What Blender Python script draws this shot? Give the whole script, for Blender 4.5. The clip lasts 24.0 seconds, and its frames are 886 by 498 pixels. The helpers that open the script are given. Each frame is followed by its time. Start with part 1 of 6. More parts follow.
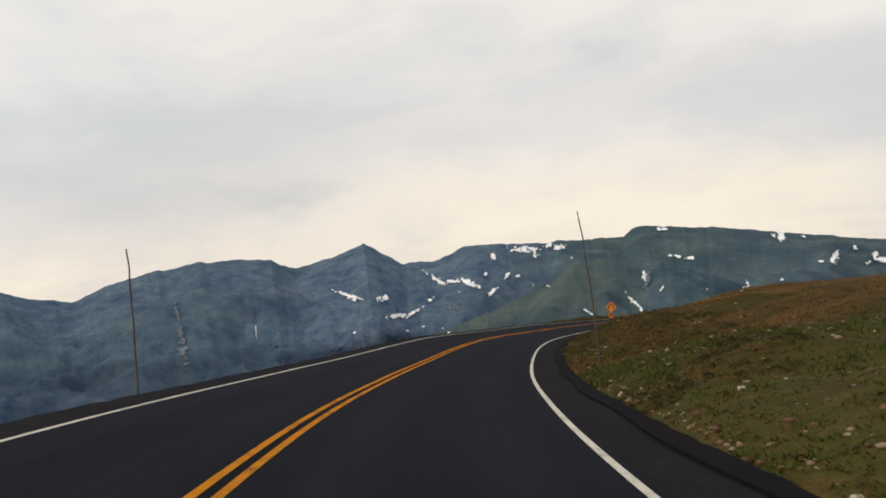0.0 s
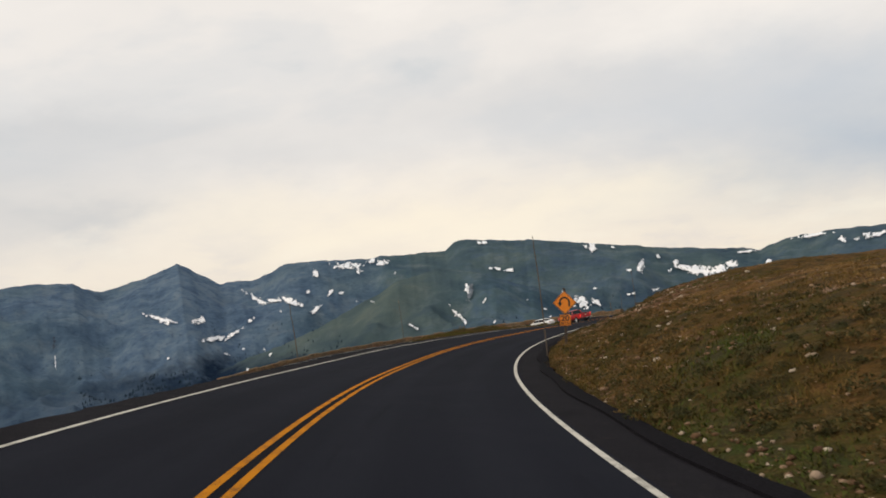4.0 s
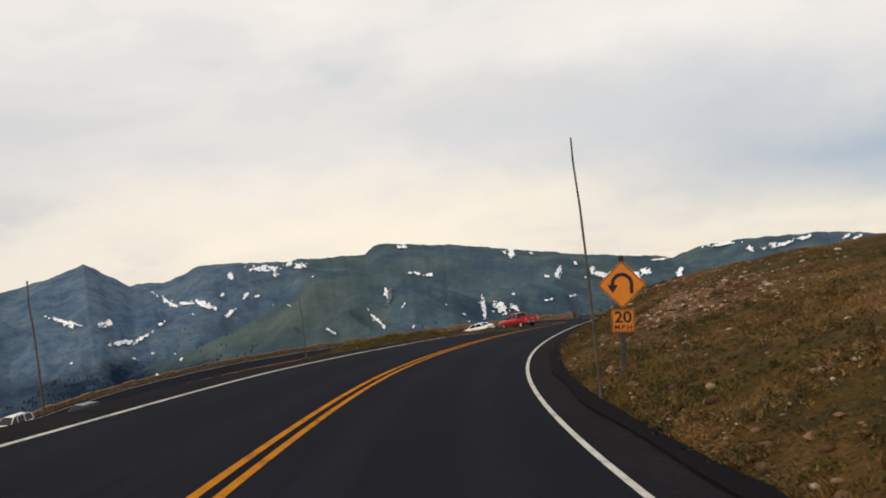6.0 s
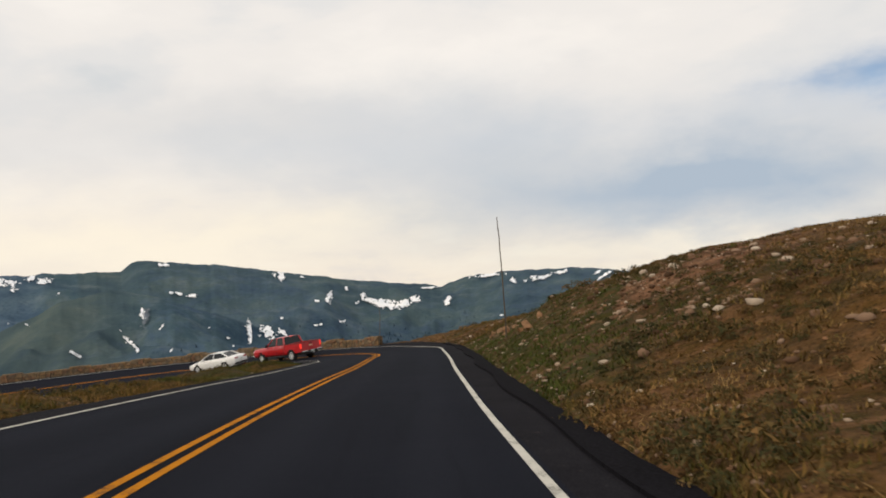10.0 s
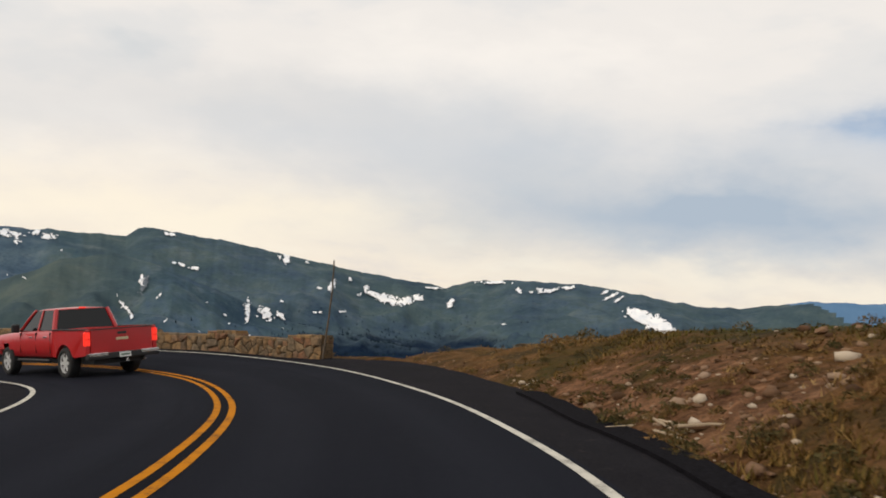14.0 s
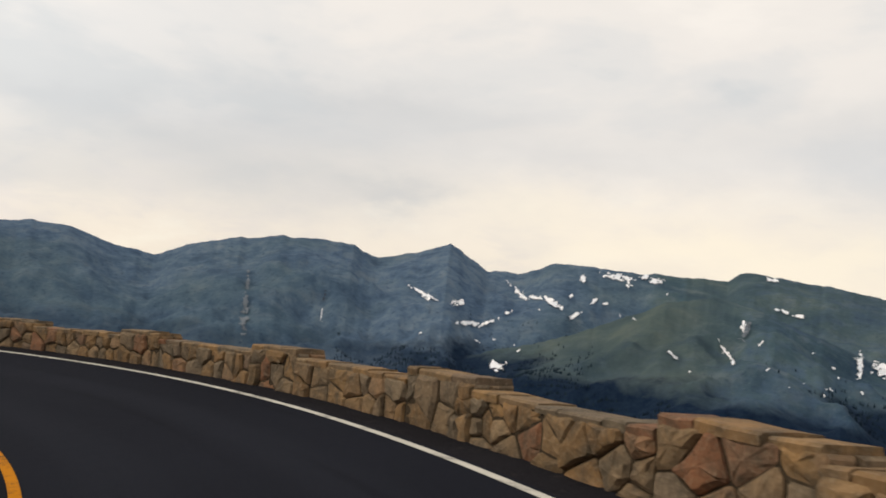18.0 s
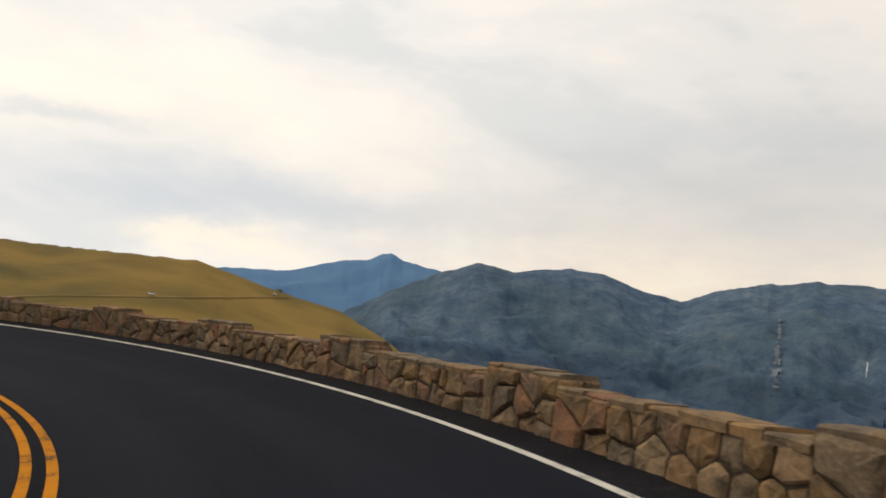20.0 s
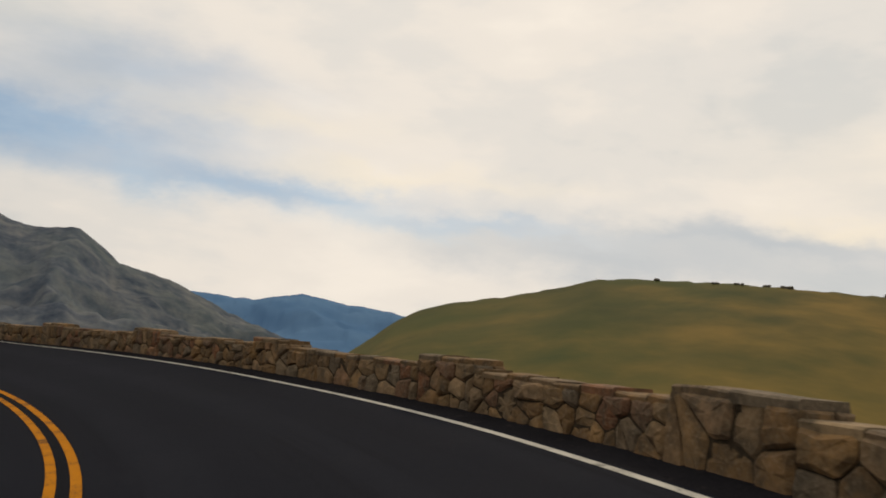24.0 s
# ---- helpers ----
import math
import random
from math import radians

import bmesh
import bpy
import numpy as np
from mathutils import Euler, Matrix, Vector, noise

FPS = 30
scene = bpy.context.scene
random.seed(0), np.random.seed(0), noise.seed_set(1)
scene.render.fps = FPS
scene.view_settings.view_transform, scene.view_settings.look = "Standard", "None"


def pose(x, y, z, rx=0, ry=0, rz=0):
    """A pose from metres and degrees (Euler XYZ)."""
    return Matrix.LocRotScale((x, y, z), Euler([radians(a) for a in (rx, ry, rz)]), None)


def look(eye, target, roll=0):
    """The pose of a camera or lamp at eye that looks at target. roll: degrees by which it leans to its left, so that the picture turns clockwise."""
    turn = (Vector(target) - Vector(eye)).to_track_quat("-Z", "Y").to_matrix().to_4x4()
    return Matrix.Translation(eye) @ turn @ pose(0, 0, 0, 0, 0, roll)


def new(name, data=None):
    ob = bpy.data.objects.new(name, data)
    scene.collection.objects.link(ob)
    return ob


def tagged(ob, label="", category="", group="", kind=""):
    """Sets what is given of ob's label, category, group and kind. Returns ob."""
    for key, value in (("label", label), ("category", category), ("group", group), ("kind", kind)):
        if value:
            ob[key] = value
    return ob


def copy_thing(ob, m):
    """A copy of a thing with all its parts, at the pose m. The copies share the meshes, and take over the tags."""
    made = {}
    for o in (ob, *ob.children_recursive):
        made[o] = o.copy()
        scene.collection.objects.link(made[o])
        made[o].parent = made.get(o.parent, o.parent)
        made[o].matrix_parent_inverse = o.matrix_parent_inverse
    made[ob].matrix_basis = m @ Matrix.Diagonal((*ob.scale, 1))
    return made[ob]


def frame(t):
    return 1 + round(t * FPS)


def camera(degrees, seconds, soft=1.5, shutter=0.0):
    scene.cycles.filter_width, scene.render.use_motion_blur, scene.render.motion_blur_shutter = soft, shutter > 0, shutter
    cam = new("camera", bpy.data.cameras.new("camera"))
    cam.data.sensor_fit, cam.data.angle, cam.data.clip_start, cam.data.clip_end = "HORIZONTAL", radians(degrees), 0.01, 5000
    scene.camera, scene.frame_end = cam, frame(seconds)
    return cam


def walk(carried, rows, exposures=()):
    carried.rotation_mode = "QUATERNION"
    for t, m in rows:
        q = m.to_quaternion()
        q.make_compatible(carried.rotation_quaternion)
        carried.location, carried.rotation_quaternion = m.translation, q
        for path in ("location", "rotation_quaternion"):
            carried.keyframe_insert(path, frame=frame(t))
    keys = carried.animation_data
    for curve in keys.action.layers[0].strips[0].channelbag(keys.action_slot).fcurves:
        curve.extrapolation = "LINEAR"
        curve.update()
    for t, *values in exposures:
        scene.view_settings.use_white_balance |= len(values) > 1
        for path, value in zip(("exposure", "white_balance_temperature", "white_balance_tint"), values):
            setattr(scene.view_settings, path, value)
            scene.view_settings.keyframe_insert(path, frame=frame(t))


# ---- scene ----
# ------------------------------------------------------------ camera and walk
# seconds, place, tilt, lean, heading
ROWS = [
    (0.0, 38.37, -100.10, 5.59, 2.16, 4.40, 33.22),
    (0.5, 34.78, -95.06, 5.29, 2.13, 4.59, 31.68),
    (1.0, 31.45, -90.10, 5.00, 2.09, 4.83, 29.90),
    (1.5, 28.51, -85.20, 4.70, 2.02, 5.15, 28.12),
    (2.0, 25.81, -80.43, 4.42, 1.98, 5.44, 26.31),
    (2.5, 23.24, -75.81, 4.14, 2.01, 5.54, 24.98),
    (3.0, 20.79, -71.27, 3.89, 2.12, 5.73, 23.65),
    (3.5, 18.46, -66.75, 3.63, 2.20, 5.94, 22.38),
    (4.0, 16.23, -62.21, 3.40, 2.21, 6.13, 21.16),
    (4.5, 14.12, -57.60, 3.16, 2.15, 6.28, 19.95),
    (5.0, 12.11, -52.85, 2.90, 2.10, 6.36, 18.65),
    (5.5, 10.19, -47.95, 2.63, 1.99, 6.05, 17.19),
    (6.0, 8.38, -42.87, 2.35, 1.97, 5.53, 15.61),
    (6.5, 6.69, -37.64, 2.04, 2.07, 5.25, 13.88),
    (7.0, 5.11, -32.30, 1.73, 2.16, 5.22, 12.10),
    (7.5, 3.75, -26.94, 1.45, 2.21, 5.20, 10.17),
    (8.0, 2.62, -21.58, 1.16, 2.25, 5.09, 8.04),
    (8.5, 1.68, -16.21, 0.86, 2.18, 4.86, 5.63),
    (9.0, 0.98, -10.83, 0.57, 2.19, 4.48, 3.50),
    (9.5, 0.46, -5.43, 0.28, 2.36, 4.11, 1.59),
    (10.0, 0.09, 0.00, 0.03, 2.46, 3.62, 0.00),
    (10.5, -0.17, 5.43, -0.25, 2.63, 3.16, -1.45),
    (11.0, -0.33, 10.81, -0.49, 2.70, 2.35, -2.26),
    (11.5, -0.47, 16.13, -0.75, 2.69, 1.32, -2.55),
    (12.0, -0.59, 21.38, -1.01, 2.64, 0.20, -2.43),
    (12.5, -0.74, 26.55, -1.27, 2.58, -0.87, -2.01),
    (13.0, -0.96, 31.60, -1.53, 2.55, -1.78, -1.39),
    (13.5, -1.22, 36.46, -1.79, 2.52, -2.46, -0.54),
    (14.0, -1.56, 41.03, -2.01, 2.61, -3.04, 0.29),
    (14.5, -1.95, 45.21, -2.23, 2.71, -3.65, 1.59),
    (15.0, -2.44, 49.02, -2.43, 2.61, -3.78, 3.93),
    (15.5, -3.07, 52.58, -2.62, 2.70, -3.74, 6.96),
    (16.0, -3.97, 56.03, -2.80, 2.82, -3.78, 11.20),
    (16.5, -5.21, 59.35, -2.97, 2.87, -3.95, 17.01),
    (17.0, -6.88, 62.51, -3.12, 2.89, -4.34, 23.95),
    (17.5, -8.93, 65.36, -3.30, 2.89, -4.72, 31.56),
    (18.0, -11.34, 67.90, -3.50, 2.80, -5.27, 39.74),
    (18.5, -14.12, 70.10, -3.72, 2.59, -5.52, 48.73),
    (19.0, -17.27, 71.90, -3.96, 2.48, -5.77, 57.77),
    (19.5, -20.69, 73.18, -4.17, 2.40, -6.03, 66.59),
    (20.0, -24.33, 74.02, -4.40, 2.49, -6.09, 74.67),
    (20.5, -28.15, 74.37, -4.62, 2.64, -6.05, 82.33),
    (21.0, -32.10, 74.21, -4.84, 2.80, -6.01, 89.91),
    (21.5, -36.11, 73.48, -5.06, 2.88, -5.99, 97.75),
    (22.0, -40.03, 72.01, -5.33, 2.82, -6.00, 106.19),
    (22.5, -43.72, 69.88, -5.52, 2.82, -5.92, 114.41),
    (23.0, -47.07, 67.34, -5.72, 2.84, -5.79, 122.10),
    (23.5, -50.10, 64.52, -5.91, 2.93, -5.68, 129.49),
    (24.0, -52.83, 61.45, -6.17, 2.97, -5.48, 137.14),
]
cam = camera(55.6, 24.0, soft=1.8, shutter=0.12)
walk(cam, [(t, pose(x, y, z, 90 + tilt, lean, head)) for t, x, y, z, tilt, lean, head in ROWS],
     exposures=((0.0, -0.04, 6450, 10), (10.0, 0.0, 6450, 10), (19.5, 0.0, 6600, 10), (21.5, -0.32, 6950, 10), (24.0, -0.34, 6950, 10)))

# ------------------------------------------------------------ sky and sun
SUN_AZ, SUN_EL = 124.0, 32.0           # heading (counter-clockwise from +y) and height of the veiled sun


def heading(a):
    return Vector((-math.sin(radians(a)), math.cos(radians(a)), 0.0))


def build_world():
    world = bpy.data.worlds.new("overcast_sky")
    scene.world = world
    world.use_nodes = True
    nt = world.node_tree
    nt.nodes.clear()
    N, L = nt.nodes.new, nt.links.new
    out, bg = N("ShaderNodeOutputWorld"), N("ShaderNodeBackground")
    sky = N("ShaderNodeTexSky")
    sky.sky_type, sky.sun_disc = "NISHITA", False
    sky.sun_elevation, sky.sun_rotation = radians(SUN_EL), radians(-SUN_AZ)
    sky.altitude = 3500
    scale = N("ShaderNodeVectorMath")
    scale.operation = "SCALE"
    scale.inputs["Scale"].default_value = 0.11
    L(sky.outputs["Color"], scale.inputs[0])
    tc, sep = N("ShaderNodeTexCoord"), N("ShaderNodeSeparateXYZ")
    L(tc.outputs["Generated"], sep.inputs[0])

    def m(op, a, b=None, c=None, clamp=False):
        n = N("ShaderNodeMath")
        n.operation, n.use_clamp = op, clamp
        for i, v in enumerate((a, b, c)):
            if v is None:
                continue
            if isinstance(v, (int, float)):
                n.inputs[i].default_value = v
            else:
                L(v, n.inputs[i])
        return n.outputs[0]

    # heading and height of the line of sight, in degrees
    az = m("MULTIPLY", m("ARCTAN2", m("MULTIPLY", sep.outputs["X"], -1.0), sep.outputs["Y"]), 57.296)
    el = m("MULTIPLY", m("ARCSINE", sep.outputs["Z"]), 57.296)

    def noise_tex(scale_, detail, rough, off, flat=1.0, dist=0.0):
        mp, n = N("ShaderNodeMapping"), N("ShaderNodeTexNoise")
        mp.inputs["Location"].default_value, mp.inputs["Scale"].default_value = off, (1, 1, flat)
        L(tc.outputs["Generated"], mp.inputs["Vector"])
        L(mp.outputs[0], n.inputs["Vector"])
        n.inputs["Scale"].default_value, n.inputs["Detail"].default_value = scale_, detail
        n.inputs["Roughness"].default_value, n.inputs["Distortion"].default_value = rough, dist
        return n.outputs["Fac"]

    # ragged edges: every bank of cloud is bent by noise
    warp_a, warp_e = noise_tex(5.0, 5.0, 0.55, (1.0, 4.0, 2.0), 2.2), noise_tex(7.0, 5.0, 0.58, (5.0, 1.0, 7.0), 2.0)
    az_w = m("ADD", az, m("MULTIPLY", m("SUBTRACT", warp_a, 0.5), 17.0))
    el_w = m("ADD", el, m("MULTIPLY", m("SUBTRACT", warp_e, 0.5), 6.0))

    def banks(rows):
        """Soft banks: heading, height, half breadth, half height and strength."""
        total = 0.0
        for a, e, wa, we, k in rows:
            da, de = m("MULTIPLY_ADD", az_w, 1.0 / wa, -a / wa), m("MULTIPLY_ADD", el_w, 1.0 / we, -e / we)
            g = m("POWER", 2.718, m("MULTIPLY", m("ADD", m("MULTIPLY", da, da), m("MULTIPLY", de, de)), -1.0))
            total = m("MULTIPLY_ADD", g, k, total)
        return total

    big, fine = noise_tex(2.6, 5.0, 0.5, (3.1, 1.7, 0.0), 2.6, 0.3), noise_tex(9.0, 6.0, 0.55, (7.3, 4.1, 2.0), 2.8, 0.2)
    tone = m("ADD", m("MULTIPLY", big, 0.8), m("MULTIPLY", fine, 0.2))

    def ramp(fac, stops):
        r = N("ShaderNodeValToRGB")
        r.color_ramp.interpolation = "EASE"
        while len(r.color_ramp.elements) < len(stops):
            r.color_ramp.elements.new(0.5)
        for e, (p, c) in zip(r.color_ramp.elements, stops):
            e.position, e.color = p, (*c, 1)
        L(fac, r.inputs[0])
        return r.outputs["Color"]

    def mix(fac, a, b):
        n = N("ShaderNodeMix")
        n.data_type = "RGBA"
        for sock, v in ((n.inputs["Factor"], fac), (n.inputs["A"], a), (n.inputs["B"], b)):
            if isinstance(v, (int, float)):
                sock.default_value = v
            elif isinstance(v, tuple):
                sock.default_value = (*v, 1)
            else:
                L(v, sock)
        return n.outputs["Result"]

    # the high deck: pale cloud with soft grey undersides
    deck = ramp(tone, [(0.36, (0.70, 0.71, 0.71)), (0.45, (0.80, 0.78, 0.755)), (0.54, (0.88, 0.835, 0.785)), (0.66, (0.95, 0.895, 0.83))])
    # towards the horizon it thins into warm cream light
    low = m("POWER", m("SUBTRACT", 1.0, m("DIVIDE", el, 9.5), clamp=True), 0.9)
    warm = ramp(fine, [(0.34, (0.83, 0.73, 0.62)), (0.52, (0.95, 0.82, 0.64)), (0.68, (1.0, 0.89, 0.70))])
    west = m("SUBTRACT", 1.0, m("MULTIPLY", m("SUBTRACT", az, 66.0), 0.045, clamp=True))
    deck = mix(m("MULTIPLY", m("MULTIPLY", low, 0.75), west), deck, warm)
    bright = banks(((10, 4.2, 13, 1.8, 0.7), (25, 3.6, 16, 1.8, 0.75), (31, 6.5, 10, 1.6, 0.45), (90, 1.4, 4, 1.0, 0.9), (97, 10, 17, 3.5, 0.45), (112, 6.4, 5, 0.8, 0.7), (141, 7.6, 9, 0.7, 0.7), (152, 10.5, 9, 0.9, 0.5), (-20, 1.2, 17, 1.0, 1.0)))
    deck = mix(m("MULTIPLY", bright, m("ADD", m("MULTIPLY", fine, 1.2), 0.3), clamp=True), deck, (1.0, 0.90, 0.735))
    # banks of rain-grey cloud
    grey = banks(((53, 6.6, 13, 2.9, 0.60), (45, 12, 12, 1.7, 0.42), (35, 9.6, 15, 1.6, 0.32), (12, 12, 15, 2.6, 0.34), (42, 6.2, 4, 1.2, 0.35), (62, 9.5, 12, 1.6, 0.3), (72, 4.5, 9, 1.4, 0.25)))
    deck = mix(m("MULTIPLY", grey, m("ADD", fine, 0.5), clamp=True), deck, (0.57, 0.585, 0.60))
    rain = banks(((-9, 5.8, 14, 3.4, 0.55), (-19, 4.4, 11, 2.8, 0.52), (0, 10.0, 13, 3.4, 0.34), (-22, 8.0, 10, 3.4, 0.30), (101, 8.3, 5, 0.7, 0.4), (117, 5.2, 9, 0.8, 0.55), (88, 4.6, 15, 2.2, 0.55), (125, 3.4, 16, 1.6, 0.6)))
    deck = mix(m("MULTIPLY", rain, m("ADD", m("MULTIPLY", tone, 1.5), 0.25), clamp=True), deck, (0.44, 0.515, 0.60))
    # gaps of blue in the deck
    gap = banks(((-28, 10.8, 4.5, 1.7, 1.0), (168, 8.2, 14, 2.3, 1.1), (150, 6.0, 11, 1.2, 0.8), (137, 4.6, 9, 0.7, 0.5), (160, 12.5, 9, 1.8, 0.5)))
    blue_mix = mix(0.72, scale.outputs[0], ramp(fine, [(0.3, (0.27, 0.39, 0.55)), (0.7, (0.42, 0.53, 0.65))]))
    final = mix(m("MULTIPLY", gap, m("ADD", fine, 0.5), clamp=True), deck, blue_mix)
    # the veiled sun lights its side of the deck
    dp, mr = N("ShaderNodeVectorMath"), N("ShaderNodeMapRange")
    dp.operation, mr.interpolation_type = "DOT_PRODUCT", "SMOOTHSTEP"
    L(tc.outputs["Generated"], dp.inputs[0])
    dp.inputs[1].default_value = heading(SUN_AZ) * math.cos(radians(SUN_EL)) + Vector((0, 0, math.sin(radians(SUN_EL))))
    L(dp.outputs["Value"], mr.inputs["Value"])
    mr.inputs["From Min"].default_value, mr.inputs["From Max"].default_value = 0.25, 0.95
    glow = N("ShaderNodeVectorMath")
    glow.operation = "SCALE"
    L(final, glow.inputs[0])
    L(m("MULTIPLY_ADD", mr.outputs["Result"], 0.20, 1.0), glow.inputs["Scale"])
    # below the horizon: plain dim ground light
    below = m("MULTIPLY", m("ADD", sep.outputs["Z"], 0.06), -12.0, clamp=True)
    L(mix(below, glow.outputs[0], (0.10, 0.12, 0.13)), bg.inputs["Color"])
    bg.inputs["Strength"].default_value = 1.0
    L(bg.outputs[0], out.inputs[0])


build_world()
sun = new("sun", bpy.data.lights.new("sun", "SUN"))
sun.data.energy, sun.data.angle, sun.data.color = 1.45, radians(10), (1.0, 0.86, 0.66)
sun.matrix_basis = look(heading(SUN_AZ) * 100 * math.cos(radians(SUN_EL)) + Vector((0, 0, 100 * math.sin(radians(SUN_EL)))), (0, 0, 0))

# ------------------------------------------------------------ materials


class Mat:
    """A small builder for procedural materials."""

    def __init__(self, name, rough=0.8, metal=0.0, spec=0.5):
        self.mat = bpy.data.materials.new(name)
        self.mat.use_nodes = True
        self.nt = self.mat.node_tree
        self.bsdf = self.nt.nodes["Principled BSDF"]
        self.bsdf.inputs["Roughness"].default_value = rough
        self.bsdf.inputs["Metallic"].default_value = metal
        self.bsdf.inputs["Specular IOR Level"].default_value = spec
        self.geo = self.node("ShaderNodeNewGeometry")

    def node(self, kind):
        return self.nt.nodes.new(kind)

    def link(self, a, b):
        self.nt.links.new(a, b)

    def val(self, sock, v):
        if isinstance(v, (int, float)):
            sock.default_value = v
        elif isinstance(v, tuple):
            sock.default_value = (*v, 1) if len(v) == 3 else v
        else:
            self.link(v, sock)

    def coord(self, scale=(1, 1, 1), local=False, off=(0, 0, 0)):
        mp = self.node("ShaderNodeMapping")
        mp.inputs["Scale"].default_value = scale
        mp.inputs["Location"].default_value = off
        if local:
            tc = self.node("ShaderNodeTexCoord")
            self.link(tc.outputs["Object"], mp.inputs["Vector"])
        else:
            self.link(self.geo.outputs["Position"], mp.inputs["Vector"])
        return mp.outputs[0]

    def noise(self, scale, detail=4.0, rough=0.55, vec=None, dist=0.0):
        n = self.node("ShaderNodeTexNoise")
        self.link(vec or self.coord(), n.inputs["Vector"])
        for k, v in (("Scale", scale), ("Detail", detail), ("Roughness", rough), ("Distortion", dist)):
            n.inputs[k].default_value = v
        return n.outputs["Fac"]

    def voronoi(self, scale, vec=None, feature="F1"):
        n = self.node("ShaderNodeTexVoronoi")
        n.feature = feature
        self.link(vec or self.coord(), n.inputs["Vector"])
        n.inputs["Scale"].default_value = scale
        return n

    def math(self, op, a, b=0.0, clamp=False):
        n = self.node("ShaderNodeMath")
        n.operation, n.use_clamp = op, clamp
        self.val(n.inputs[0], a)
        self.val(n.inputs[1], b)
        return n.outputs[0]

    def ramp(self, fac, stops, mode="LINEAR"):
        r = self.node("ShaderNodeValToRGB")
        r.color_ramp.interpolation = mode
        while len(r.color_ramp.elements) < len(stops):
            r.color_ramp.elements.new(0.5)
        for e, (p, c) in zip(r.color_ramp.elements, stops):
            e.position = p
            e.color = (*c, 1) if isinstance(c, tuple) else (c, c, c, 1)
        self.link(fac, r.inputs[0])
        return r.outputs["Color"]

    def mix(self, fac, a, b, blend="MIX"):
        n = self.node("ShaderNodeMix")
        n.data_type, n.blend_type = "RGBA", blend
        self.val(n.inputs["Factor"], fac)
        self.val(n.inputs["A"], a)
        self.val(n.inputs["B"], b)
        return n.outputs["Result"]

    def xyz(self):
        n = self.node("ShaderNodeSeparateXYZ")
        self.link(self.geo.outputs["Position"], n.inputs[0])
        return n.outputs

    def rand(self):
        return self.node("ShaderNodeObjectInfo").outputs["Random"]

    def island(self):
        return self.geo.outputs["Random Per Island"]

    def color(self, c):
        self.val(self.bsdf.inputs["Base Color"], c)
        return self

    def rough(self, r):
        self.val(self.bsdf.inputs["Roughness"], r)
        return self

    def bump(self, height, strength=0.4, dist=0.02):
        b = self.node("ShaderNodeBump")
        b.inputs["Strength"].default_value, b.inputs["Distance"].default_value = strength, dist
        self.link(height, b.inputs["Height"])
        self.link(b.outputs[0], self.bsdf.inputs["Normal"])
        return self


def plain(name, col, rough=0.5, metal=0.0, spec=0.5, grain=0.06, scale=30.0):
    m = Mat(name, rough, metal, spec)
    n = m.noise(scale, 3.0, 0.6, m.coord(local=True))
    lo, hi = tuple(c * (1 - grain * 2) for c in col), tuple(min(1, c * (1 + grain * 2)) for c in col)
    m.color(m.ramp(n, [(0.3, lo), (0.7, hi)]))
    return m.mat


def mat_asphalt():
    m = Mat("asphalt", 0.95, spec=0.02)

    def attr(name):
        a = m.node("ShaderNodeAttribute")
        a.attribute_name = name
        return a.outputs["Fac"]

    across, along = attr("across"), attr("along")
    big, mid, fine = m.noise(0.10, 4.0, 0.6), m.noise(0.8, 5.0, 0.62), m.noise(60.0, 2.0, 0.7)
    base = m.ramp(big, [(0.3, (0.0089, 0.0098, 0.0151)), (0.7, (0.0140, 0.0153, 0.0230))])
    # wheel tracks polished paler, streaks drawn out along the lanes, dark joint along the middle
    comb = m.node("ShaderNodeCombineXYZ")
    m.link(m.math("MULTIPLY", across, 2.6), comb.inputs[0])
    m.link(m.math("MULTIPLY", along, 0.10), comb.inputs[1])
    streak = m.noise(1.0, 5.0, 0.6, comb.outputs[0])
    wave = m.math("COSINE", m.math("MULTIPLY", m.math("SUBTRACT", m.math("ABSOLUTE", across), 0.95), 3.55))
    track = m.math("ADD", m.math("MULTIPLY", wave, 0.32), m.math("MULTIPLY", streak, 0.75))
    base = m.mix(m.ramp(track, [(0.30, 0.0), (0.85, 0.55)]), base, (0.0205, 0.0225, 0.0316))
    base = m.mix(m.ramp(streak, [(0.28, 0.6), (0.42, 0.0)]), base, (0.0056, 0.0058, 0.0092))
    base = m.mix(m.math("MULTIPLY", m.ramp(mid, [(0.42, 0.0), (0.75, 1.0)]), 0.30), base, (0.0186, 0.0207, 0.0273))
    joint = m.math("SUBTRACT", 1.0, m.math("MULTIPLY", m.math("ABSOLUTE", across), 4.5), clamp=True)
    base = m.mix(m.math("MULTIPLY", joint, 0.8), base, (0.0046, 0.0046, 0.0063))
    base = m.mix(0.40, base, m.ramp(fine, [(0.3, (0.0043, 0.0050, 0.0071)), (0.62, (0.0149, 0.0167, 0.0229)), (0.8, (0.0359, 0.0397, 0.0485))]))
    m.color(base).rough(m.ramp(mid, [(0.3, 0.90), (0.7, 1.0)]))
    return m.bump(fine, 0.35, 0.006).mat


